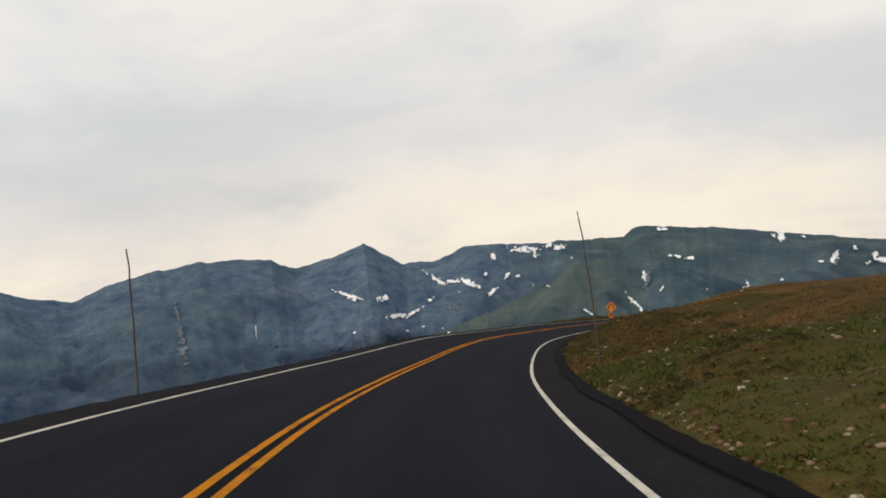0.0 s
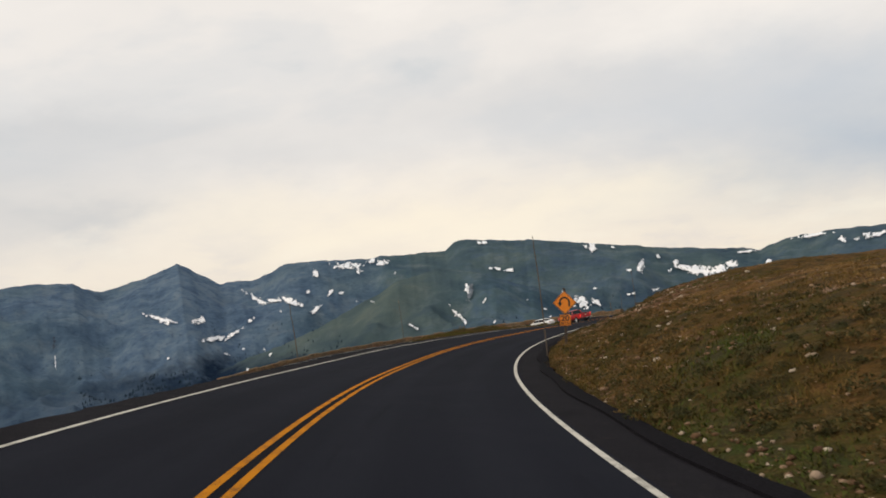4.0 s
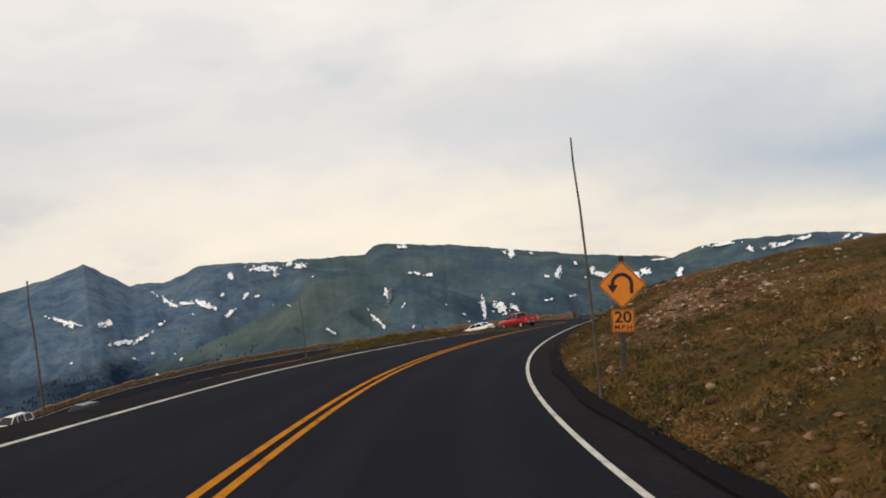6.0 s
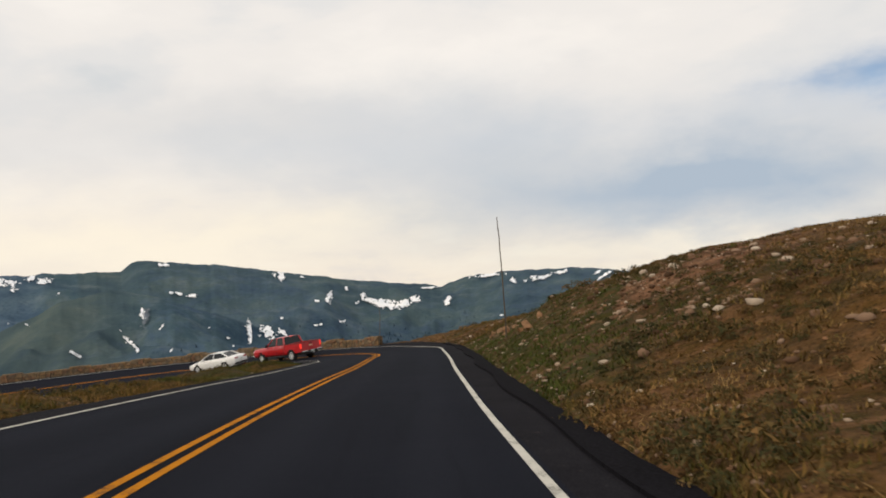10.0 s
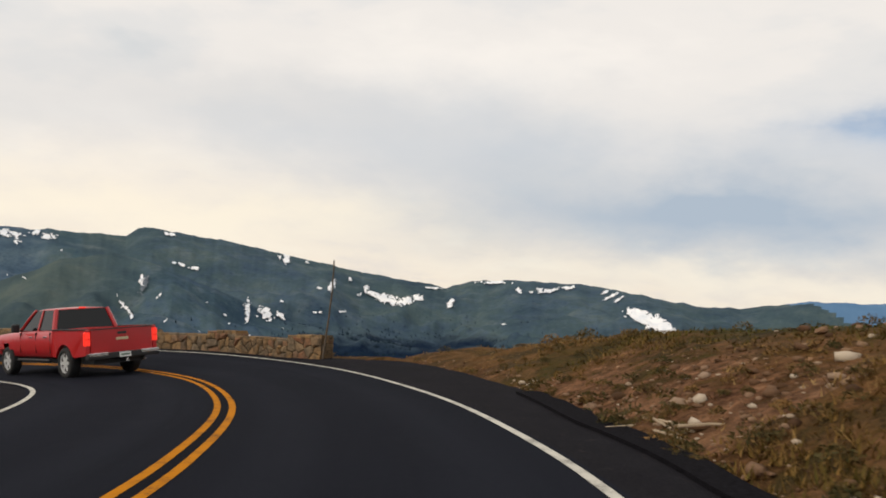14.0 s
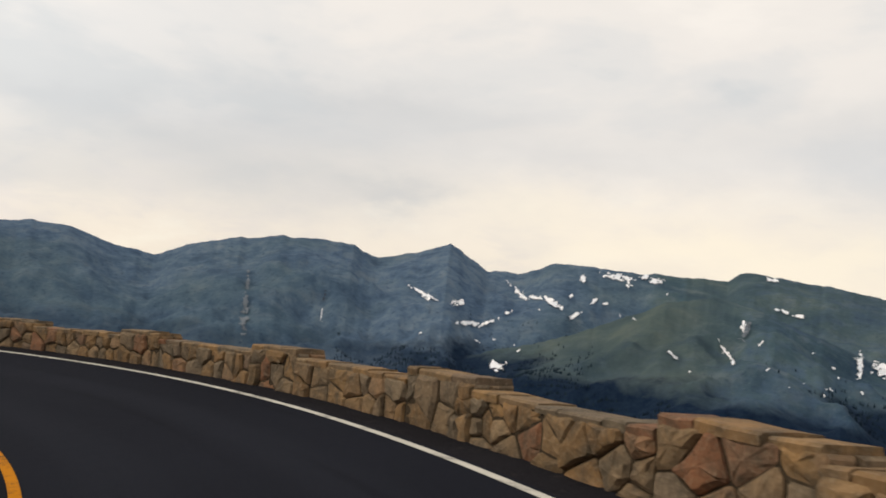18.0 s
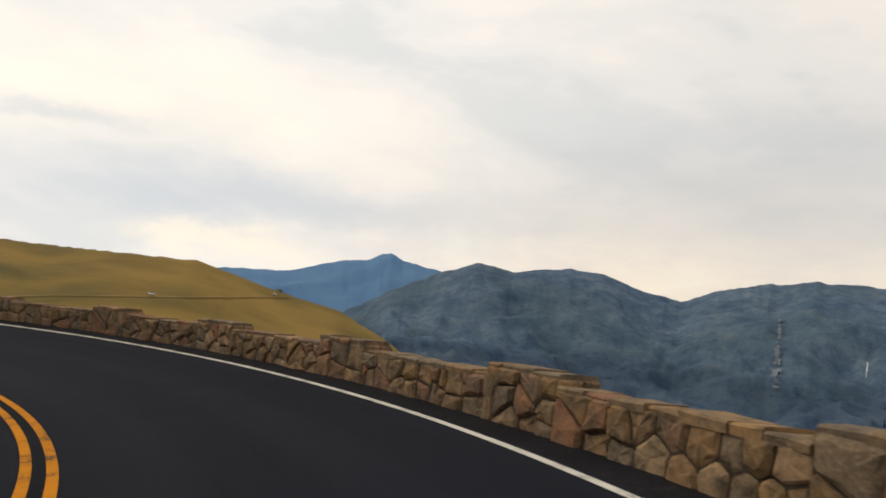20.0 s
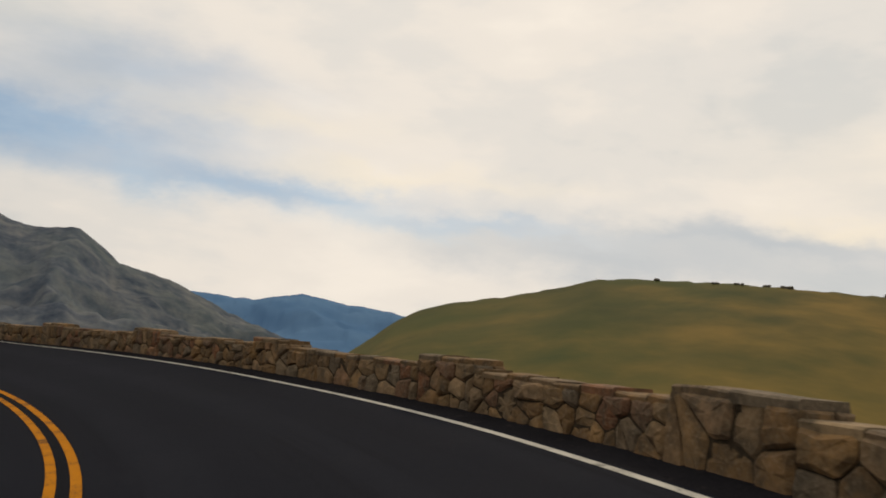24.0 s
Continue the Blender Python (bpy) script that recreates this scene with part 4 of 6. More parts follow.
# ------------------------------------------------------------ snow fields on the range: heading, angle, breadth and height in degrees, slant
SNOW_WEST = [(38.1, -0.8, 1.31, 0.42, 4), (37.3, -2.15, 1.93, 0.39, 7), (36.0, -1.95, 1.39, 0.27, -31), (40.8, -0.34, 1.73, 0.35, 24), (39.9, -0.56, 0.77, 0.31, 24), (34.1, 0.25, 1.93, 0.35, 39), (33.2, 0.06, 1.16, 0.27, 14),
             (31.9, -0.18, 1.54, 0.46, 29), (30.3, -0.93, 0.85, 0.31, -41), (30.0, 1.49, 0.39, 0.62, 4), (29.2, 0.18, 0.54, 0.31, -46), (27.7, 1.91, 2.31, 0.46, 4), (26.1, 2.05, 0.62, 0.31, -6), (25.3, 1.8, 1.0, 0.42, 14),
             (34.7, -1.14, 0.54, 0.27, -26), (30.6, 0.38, 0.39, 0.31, -36), (28.5, 0.04, 0.46, 0.19, -26), (35.2, -4.65, 1.23, 0.69, 4)]
SNOW_MIDDLE = [(18.3, 2.55, 0.85, 0.24, 19), (16.5, 0.38, 0.62, 0.27, 14), (17.4, 0.58, 0.85, 0.19, 16), (10.7, 1.27, 0.85, 0.62, 34), (9.2, 1.15, 0.39, 0.19, 4), (11.7, -2.25, 0.77, 1.0, -26), (12.9, -2.16, 0.39, 1.31, -11),
               (10.7, -2.46, 0.62, 0.39, 49), (20.4, -2.4, 1.54, 0.27, 54), (19.6, -0.62, 0.31, 0.77, 4), (23.7, -2.84, 0.62, 0.31, 24), (7.4, -0.23, 0.54, 0.69, 44), (8.3, -0.48, 0.39, 0.23, 4), (4.8, -0.56, 1.16, 0.62, 44),
               (3.8, -1.01, 1.93, 0.69, 24), (2.4, -1.14, 1.54, 0.54, -6), (1.6, -0.82, 0.62, 0.54, -36), (6.3, 0.23, 0.46, 0.31, 34), (6.6, -1.98, 0.54, 0.27, 4)]
SNOW_EAST = [(-0.6, -0.97, 0.46, 0.62, 4), (8.3, -2.14, 0.54, 0.19, 4), (-3.4, 0.48, 2.31, 0.28, -2), (-5.2, 0.02, 0.46, 0.39, 3), (-7.0, 0.15, 1.93, 0.35, -12), (-8.3, 0.42, 1.16, 0.23, -7), (-11.3, 0.01, 1.16, 0.23, -27),
             (-11.9, -0.15, 0.92, 0.19, -27), (-10.9, 0.22, 0.77, 0.19, -27), (-13.4, -1.37, 1.93, 0.85, 23), (-14.9, -1.91, 2.31, 0.85, 28), (0.7, -0.08, 1.54, 0.15, -2), (-4.3, -2.25, 0.46, 0.23, 3)]


def slope_patch(name, mat, az, el, w, h, slant, seed, full=0.0, rag=1.0):
    """A ragged field lying on a far slope: a fine net laid on the relief, kept where it is thick enough."""
    c, s = math.cos(radians(slant)), math.sin(radians(slant))
    step = 0.032
    eu, ev = 2.0, 2.2
    nu, nv = max(6, int(w * eu / step)), max(6, int(h * ev / step))
    rnd = random.Random(seed)
    ids, verts, faces = {}, [], []

    def corner(i, j):
        if (i, j) not in ids:
            u = (i / nu - 0.5) * w * eu + rnd.uniform(-0.012, 0.012)
            v = (j / nv - 0.5) * h * ev + rnd.uniform(-0.010, 0.010)
            ids[i, j] = len(verts)
            verts.append(drape(az - (u * c + v * s), el + (v * c - u * s), 1240.0, 0.004, True))
        return ids[i, j]

    for i in range(nu):
        for j in range(nv):
            u, v = ((i + 0.5) / nu - 0.5) * eu * 2, ((j + 0.5) / nv - 0.5) * ev * 2
            r = (u * u + (v - 0.35 * math.sin(u * 1.9 + seed)) ** 2) ** 0.7
            f = noise.fractal(Vector((u * w * 1.7, v * h * 2.4, seed * 3.7)), 0.6, 2.1, 5)
            if 0.75 + full - r + 1.15 * rag * f > 0.30:
                faces.append((corner(i, j), corner(i, j + 1), corner(i + 1, j + 1), corner(i + 1, j)))
    # each connected piece is a field of its own
    root = list(range(len(verts)))

    def find(k):
        while root[k] != k:
            root[k] = root[root[k]]
            k = root[k]
        return k

    for f in faces:
        for k in f[1:]:
            root[find(k)] = find(f[0])
    pieces = {}
    for f in faces:
        pieces.setdefault(find(f[0]), []).append(f)
    made = []
    for part_faces in sorted(pieces.values(), key=len, reverse=True)[:5]:
        if len(part_faces) < 3:
            break
        used = sorted({k for f in part_faces for k in f})
        at = {k: n for n, k in enumerate(used)}
        made.append(mesh_from(name, [verts[k] for k in used], [tuple(at[k] for k in f) for f in part_faces], mat))
    return made


def snow_patch(*row):
    for ob in slope_patch("snow_patch", SNOW, *row):
        tagged(ob, "old white snow patch lying in a mountain gully", "snow", "snow patches")


for n, (az, el, w, h, slant) in enumerate(SNOW_WEST + SNOW_MIDDLE + SNOW_EAST):
    snow_patch(az, el, w * 1.02, h * (0.92 if w > h else 1.0), slant, n, 0.62 if w * h > 1.5 else 0.24, 0.62 if w * h > 1.5 else 0.95)
_rnd = random.Random(77)
for n in range(44):
    # small remnants keep to the cirque, the benches under it and the gullies of the middle face
    a, e, da, de = _rnd.choice(((31, -0.6, 4.0, 0.9), (27, 1.2, 2.5, 0.6), (36, -3.2, 3.0, 0.5), (12, -2.5, 5.0, 0.8), (4, -0.8, 3.5, 0.5), (15, -4.0, 6.0, 0.5)))
    snow_patch(a + _rnd.gauss(0, da * 0.6), e + _rnd.gauss(0, de * 0.6), _rnd.uniform(0.12, 0.42), _rnd.uniform(0.07, 0.16), _rnd.uniform(-60, 60), 200 + n)
for ob in slope_patch("waterfall", SNOW, 47.2, -2.25, 0.05, 0.85, 3, 400, 0.5, 0.4)[:1]:
    tagged(ob, "thin white waterfall in a dark cleft", "waterfall", kind="structure")
# the cleft is a flat patch on the slope; its darkness is colour only
CLEFT = plain("cleft_patch", (0.024, 0.038, 0.064), 0.95, grain=0.2, scale=0.02)
for n, row in enumerate(((52.25, -0.9, 0.22, 1.9, -4), (52.15, -3.0, 0.62, 2.6, 4), (19.45, -0.9, 0.45, 1.3, 20), (47.15, -1.1, 0.14, 0.8, 8))):
    for ob in slope_patch("scree_fan" if n < 3 else "rock_cleft", SCREE if n < 3 else CLEFT, *row, 410 + n, 0.2, 1.0):
        tagged(ob, "pale scree fan below a gully" if n < 3 else "flat dark patch as a cleft in the mountain face", "scree" if n < 3 else "cleft", kind="structure")

# ------------------------------------------------------------ stone wall round the outside of the bend
WALL_START, WALL_END = S_WALL + 0.10, S_END + 34.0
MERLON = 1.70
# where each raised block ends, along the wall
MERLON_ENDS = (1.6, 6.7, 11.8, 16.8, 22.0, 27.4, 32.9, 38.6, 44.2, 49.5, 55.4, 61.2, 67.1, 73.1, 80.0, 86.8, 93.6)
LOW_TOP, HIGH_TOP, THICK = 0.525, 0.655, 0.46


def wall_frame():
    """Even samples along the wall's inner foot: place, direction and the way to the road."""
    pts = [road_point(s, right_lane(s) + 0.70 + 0.25 * max(0.0, 249.0 - s) ** 1.2) for s in np.arange(WALL_START, WALL_END, 0.25)]
    p = np.array([tuple(v) for v in pts])
    d = np.r_[0, np.cumsum(np.hypot(*np.diff(p[:, :2], axis=0).T))]
    return d, p


WALL_D, WALL_P = wall_frame()


def wall_at(w, z, depth):
    """A place on the wall: w along it, z above its foot, depth out of its face towards the road (negative: into the wall)."""
    x, y, zz = (np.interp(w, WALL_D, WALL_P[:, k]) for k in range(3))
    x2, y2 = (np.interp(w + 0.3, WALL_D, WALL_P[:, k]) - np.interp(w - 0.3, WALL_D, WALL_P[:, k]) for k in range(2))
    n = math.hypot(x2, y2) or 1.0
    return Vector((x - y2 / n * depth, y + x2 / n * depth, zz + z))


def clip_half(poly, px, pz, nx, nz):
    """The part of a convex outline behind the line through (px, pz) with normal (nx, nz)."""
    out = []
    for (ax, az), (bx, bz) in zip(poly, poly[1:] + poly[:1]):
        da, db = (ax - px) * nx + (az - pz) * nz, (bx - px) * nx + (bz - pz) * nz
        if da <= 0:
            out.append((ax, az))
        if da * db < 0:
            t = da / (da - db)
            out.append((ax + (bx - ax) * t, az + (bz - az) * t))
    return out


def stone_cells(w0, w1, top, rnd):
    """Rubble that fills a stretch of the wall's face: each stone takes the ground nearest to its own middle."""
    z0 = -0.10
    rows = 3 if rnd.random() < (0.65 if top > LOW_TOP + 0.01 else 0.35) else 2
    tall = (top - z0) / rows
    pts = []
    for j in range(rows):
        w = w0 + rnd.uniform(0.05, 0.3)
        while w < w1:
            pts.append((w, z0 + tall * (j + 0.5 + rnd.uniform(-0.26, 0.26))))
            w += rnd.choice((0.22, 0.32, 0.44, 0.60, 0.74)) * rnd.uniform(0.85, 1.15)
    cells = []
    for i, (x, z) in enumerate(pts):
        poly = [(w0, z0), (w1, z0), (w1, top), (w0, top)]
        for k, (u, v) in enumerate(pts):
            if k != i and abs(u - x) < 1.3 and len(poly) > 2:
                poly = clip_half(poly, (x + u) / 2, (z + v) / 2, u - x, (v - z) * (1.45 if abs(v - z) > 0.6 * tall else 0.85))
        poly = [p for n, p in enumerate(poly) if math.hypot(p[0] - poly[n - 1][0], p[1] - poly[n - 1][1]) > 0.03]
        if len(poly) > 2:
            cells.append(poly)
    return cells


def inset(poly, d):
    cx, cz = sum(p[0] for p in poly) / len(poly), sum(p[1] for p in poly) / len(poly)
    out = []
    for px, pz in poly:
        l = math.hypot(px - cx, pz - cz) or 1
        k = max(0.25, (l - d * 1.25) / l)
        out.append((cx + (px - cx) * k, cz + (pz - cz) * k))
    return out, (cx, cz)


def stone_mesh(poly, rnd, back=False):
    """A rough-faced stone: a prism with a worn rim and a bulging face."""
    # extra points along long sides make the outline less straight
    fine = []
    for i, a in enumerate(poly):
        b = poly[(i + 1) % len(poly)]
        fine.append(a)
        if math.hypot(b[0] - a[0], b[1] - a[1]) > 0.30:
            fine.append(((a[0] + b[0]) / 2 + rnd.uniform(-0.014, 0.014), (a[1] + b[1]) / 2 + rnd.uniform(-0.014, 0.014)))
    fine = [((a[0] * (1 - t) + b[0] * t), (a[1] * (1 - t) + b[1] * t)) for a, b in zip(fine, fine[1:] + fine[:1]) for t in (0.13, 0.87)]
    r0, (cx, cz) = inset(fine, 0.011)
    r1, _ = inset(fine, 0.032 + rnd.uniform(0, 0.03))
    proud = rnd.uniform(0.020, 0.095)
    tilt = (rnd.uniform(-0.06, 0.06), rnd.uniform(-0.06, 0.06))
    f = -1 if back else 1
    base = -THICK if back else 0.0
    n = len(r0)
    verts = [wall_at(p[0], p[1], base - f * 0.10) for p in r0]
    verts += [wall_at(p[0], p[1], base + f * (proud * 0.45)) for p in r0]
    verts += [wall_at(p[0], p[1], base + f * (proud + tilt[0] * (p[0] - cx) + tilt[1] * (p[1] - cz) + rnd.uniform(-0.014, 0.014))) for p in r1]
    verts.append(wall_at(cx, cz, base + f * (proud + 0.012)))
    faces = []
    for i in range(n):
        j = (i + 1) % n
        faces += [(i, j, n + j, n + i), (n + i, n + j, 2 * n + j, 2 * n + i), (2 * n + i, 2 * n + j, 3 * n)]
    if back:
        faces = [q[::-1] for q in faces]
    return verts, faces


def build_wall():
    rnd = random.Random(5)
    wall = tagged(new("stone_wall"), "low rubble stone guard wall with raised blocks along the bend", "stone wall", kind="structure")
    wall.location = (0, 0, 0)
    total = WALL_D[-1]
    spans, w = [], 0.0
    for end in MERLON_ENDS:
        if end - MERLON > w + 0.1:
            spans.append((w, end - MERLON, LOW_TOP))
            w = end - MERLON
        spans.append((w, end, HIGH_TOP))
        w = end
    spans.append((w, total, LOW_TOP))
    core_v, core_f = [], []
    many_v, many_f, coping_v, coping_f = [], [], [], []
    singles = 0
    pieces = []
    for w0, w1, top in spans:
        # mortar core
        n = max(2, int((w1 - w0) / 0.6) + 1)
        b = len(core_v)
        for i in range(n):
            ww = w0 + (w1 - w0) * i / (n - 1)
            for z, dp in ((-0.4, 0.012), (top - 0.02, 0.012), (top - 0.02, -THICK - 0.012), (-0.4, -THICK - 0.012)):
                core_v.append(wall_at(ww, z, dp))
        for i in range(n - 1):
            for k in range(3):
                q = b + i * 4 + k
                core_f.append((q, q + 4, q + 5, q + 1))
        core_f += [(b, b + 1, b + 2, b + 3), (b + (n - 1) * 4 + 3, b + (n - 1) * 4 + 2, b + (n - 1) * 4 + 1, b + (n - 1) * 4)]
        for poly in stone_cells(w0, w1, top, rnd):
            pieces.append((stone_mesh(poly, rnd), (w0 + w1) / 2))
        for poly in stone_cells(w0, w1, top, rnd):
            v, f = stone_mesh(poly, rnd, True)
            many_f += [tuple(i + len(many_v) for i in q) for q in f]
            many_v += v
        # the ends of a raised block are closed by squared stones
        if top == HIGH_TOP:
            for w_end, way in ((w0, -1), (w1, 1)):
                cut = -THICK * rnd.uniform(0.35, 0.65)
                for d0, d1 in ((0.03, cut), (cut, -THICK - 0.03)):
                    v = []
                    for grow, inn in ((-0.10, 0.006), (0.025, 0.006), (0.04 + rnd.uniform(0, 0.02), 0.03)):
                        for zz, dd in ((LOW_TOP + inn, d0 - inn), (top - 0.01 - inn, d0 - inn), (top - 0.01 - inn, d1 + inn), (LOW_TOP + inn, d1 + inn)):
                            v.append(wall_at(w_end + way * grow, zz + rnd.uniform(-0.006, 0.006), dd))
                    f = [(8, 9, 10, 11)] + [(b_ + i, b_ + (i + 1) % 4, b_ + 4 + (i + 1) % 4, b_ + 4 + i) for b_ in (0, 4) for i in range(4)]
                    f = f if way > 0 else [q[::-1] for q in f]
                    many_f += [tuple(i + len(many_v) for i in q) for q in f]
                    many_v += v
        # coping stones over the whole thickness
        ww = w0
        while ww < w1 - 0.05:
            l = min(rnd.uniform(0.35, 0.85), w1 - ww)
            if w1 - ww - l < 0.2:
                l = w1 - ww
            h0, front, rear = rnd.uniform(0.035, 0.075), rnd.uniform(0.02, 0.07), rnd.uniform(0.0, 0.05)
            b = len(coping_v)
            g = 0.010
            segs = 3
            for i in range(segs):
                x = ww + g + (l - 2 * g) * i / (segs - 1)
                j = rnd.uniform(-0.012, 0.012)
                hh = h0 + rnd.uniform(-0.012, 0.012)
                for z, dp in ((top - 0.04, front + j - 0.01), (top + hh - 0.022, front + j), (top + hh, front + j - 0.03), (top + hh + rnd.uniform(-0.01, 0.01), -THICK / 2), (top + hh - 0.004, -THICK - rear + 0.03), (top - 0.04, -THICK - rear)):
                    coping_v.append(wall_at(x, z, dp))
            for i in range(segs - 1):
                for k in range(5):
                    q = b + i * 6 + k
                    coping_f.append((q, q + 6, q + 7, q + 1))
            coping_f += [tuple(b + k for k in range(6)), tuple(b + (segs - 1) * 6 + k for k in range(5, -1, -1))]
            ww += l
    # squared stones close both ends
    for w_end, way in ((0.0, -1), (total, 1)):
        top_e = HIGH_TOP if way < 0 else spans[-1][2]
        for z0, z1, cuts in ((-0.1, top_e * 0.36, (0.02, -0.24, -THICK - 0.02)), (top_e * 0.36, top_e * 0.70, (0.02, -0.16, -THICK - 0.02)), (top_e * 0.70, top_e - 0.03, (0.02, -0.28, -THICK - 0.02))):
            for d0, d1 in zip(cuts, cuts[1:]):
                v = []
                for grow, inn in ((-0.10, 0.008), (0.03, 0.008), (0.055 + rnd.uniform(0, 0.02), 0.04)):
                    for zz, dd in ((z0 + inn, d0 - inn), (z1 - inn, d0 - inn), (z1 - inn, d1 + inn), (z0 + inn, d1 + inn)):
                        v.append(wall_at(w_end + way * grow, zz + rnd.uniform(-0.008, 0.008), dd + rnd.uniform(-0.008, 0.008)))
                f = [(8, 9, 10, 11)] + [(b + i, b + (i + 1) % 4, b + 4 + (i + 1) % 4, b + 4 + i) for b in (0, 4) for i in range(4)]
                mesh_from("stone", v, f if way > 0 else [q[::-1] for q in f], STONE, wall)
    mesh_from("mortar_core", core_v, core_f, MORTAR, wall)
    pieces.sort(key=lambda p: abs(p[1] - 21.0))
    for k, ((v, f), _) in enumerate(pieces):
        if k < 300:
            mesh_from("stone", v, f, STONE, wall, smooth=False)
        else:
            many_f += [tuple(i + len(many_v) for i in q) for q in f]
            many_v += v
    tagged(mesh_from("rubble_stones", many_v, many_f, STONE_JOINED, wall), kind="stuff")
    tagged(mesh_from("coping_stones", coping_v, coping_f, STONE_JOINED, wall), "flat pale coping stones", kind="stuff")
    return wall


# ------------------------------------------------------------ rocks


def rock_data(seed, name="rock"):
    rnd = random.Random(seed)
    bm = bmesh.new()
    bmesh.ops.create_icosphere(bm, subdivisions=2, radius=0.5)
    cuts = [(Vector((rnd.gauss(0, 1), rnd.gauss(0, 1), rnd.gauss(0, 1))).normalized(), rnd.uniform(0.17, 0.36)) for _ in range(12)]
    for v in bm.verts:
        for n, d in cuts:
            k = v.co.dot(n)
            if k > d:
                v.co -= n * (k - d) * 0.97
        v.co += v.co.normalized() * 0.05 * noise.noise(v.co * 5 + Vector((seed, 0, 0)))
    me = bpy.data.meshes.new(name)
    bm.to_mesh(me)
    bm.free()
    me.materials.append(ROCK)
    return me


ROCK_DATA = [rock_data(s) for s in range(10)]


def rock(x, y, size, seed, flat=0.65, label="weathered tan rock lying on the grassy slope", group="rocks on the slope", sink=0.22):
    rnd = random.Random(seed)
    ob = new("rock", ROCK_DATA[seed % len(ROCK_DATA)])
    z = ground_z(x, y)
    sx, sy, sz = size * rnd.uniform(0.8, 1.35), size * rnd.uniform(0.7, 1.1), size * flat * rnd.uniform(0.8, 1.2)
    ob.matrix_basis = Matrix.Translation((x, y, z + sz * 0.5 - sz * sink)) @ Euler((rnd.uniform(-0.3, 0.3), rnd.uniform(-0.3, 0.3), rnd.uniform(0, 6.28))).to_matrix().to_4x4() @ Matrix.Diagonal((sx, sy, sz, 1))
    return tagged(ob, label, "rock", group)


# ------------------------------------------------------------ poles and sign


def snow_pole(x, y, height, lean=(0.0, 0.0), bend=0.06, seed=1, radius=0.035):
    """Tall weathered marker pole for snow ploughs."""
    rnd = random.Random(seed)
    z = ground_z(x, y)
    pts, rad = [], []
    for i in range(13):
        u = i / 12
        b = bend * math.sin(u * 3.0 + rnd.random()) * u
        pts.append((x + lean[0] * u * height + b * 0.6, y + lean[1] * u * height + b * 0.3, z - 0.3 + u * (height + 0.3)))
        rad.append(radius * (1 - 0.45 * u) * rnd.uniform(0.92, 1.08))
    pole = part("snow_pole", tube(bmesh.new(), pts, rad, 9), WOOD, smooth=True)
    return tagged(pole, "tall thin weathered wooden snow pole beside the road", "marker pole", "snow poles")


SIGN_ORANGE = plain("sign_orange", (0.78, 0.235, 0.012), 0.45, grain=0.04, scale=6)
SIGN_BLACK = plain("sign_black", (0.012, 0.010, 0.010), 0.55)
SIGN_BACK = plain("sign_back", (0.32, 0.32, 0.32), 0.4, 0.8)
POST_WOOD = plain("post_wood", (0.055, 0.040, 0.030), 0.85, grain=0.25, scale=14)


def flat_shape(bm, pts, y, t):
    """A flat plate from (x, z) points, facing -y, t thick."""
    a = [bm.verts.new((px, y, pz)) for px, pz in pts]
    b = [bm.verts.new((px, y + t, pz)) for px, pz in pts]
    bm.faces.new(a)
    bm.faces.new(b[::-1])
    for i in range(len(a)):
        j = (i + 1) % len(a)
        bm.faces.new((a[j], a[i], b[i], b[j]))
    bmesh.ops.recalc_face_normals(bm, faces=bm.faces)
    return bm


def round_corners(pts, r, n=4):
    out = []
    for i, p in enumerate(pts):
        p = Vector(p)
        a, b = Vector(pts[i - 1]), Vector(pts[(i + 1) % len(pts)])
        d0, d1 = (a - p).normalized() * r, (b - p).normalized() * r
        for k in range(n + 1):
            t = k / n
            out.append(tuple((p + d0) * (1 - t) ** 2 + p * 2 * t * (1 - t) + (p + d1) * t * t))
    return out


def frame_shape(bm, outer, inner, y, t):
    """A flat ring between two outlines with the same number of points."""
    n = len(outer)
    a = [bm.verts.new((px, y, pz)) for px, pz in outer]
    b = [bm.verts.new((px, y, pz)) for px, pz in inner]
    c = [bm.verts.new((px, y + t, pz)) for px, pz in outer]
    d = [bm.verts.new((px, y + t, pz)) for px, pz in inner]
    for i in range(n):
        j = (i + 1) % n
        for q in ((a[i], a[j], b[j], b[i]), (c[j], c[i], d[i], d[j]), (a[j], a[i], c[i], c[j]), (b[i], b[j], d[j], d[i])):
            bm.faces.new(q)
    bmesh.ops.recalc_face_normals(bm, faces=bm.faces)
    return bm


def text_mesh(name, body, size, mat, parent, x, y, z, widen=1.0, label=""):
    cu = bpy.data.curves.new(name, "FONT")
    cu.body, cu.size, cu.align_x, cu.align_y, cu.extrude = body, size, "CENTER", "CENTER", 0.002
    cu.offset = size * 0.022
    tmp = bpy.data.objects.new(name, cu)
    dg = bpy.context.evaluated_depsgraph_get()
    scene.collection.objects.link(tmp)
    dg.update()
    me = bpy.data.meshes.new_from_object(tmp.evaluated_get(dg))
    bpy.data.objects.remove(tmp)
    me.materials.clear()
    me.materials.append(mat)
    ob = new(name, me)
    ob.parent = parent
    ob.matrix_basis = Matrix.Translation((x, y, z)) @ Euler((radians(90), 0, 0)).to_matrix().to_4x4() @ Matrix.Diagonal((widen, 1, 1, 1))
    if label:
        tagged(ob, label)
    return ob


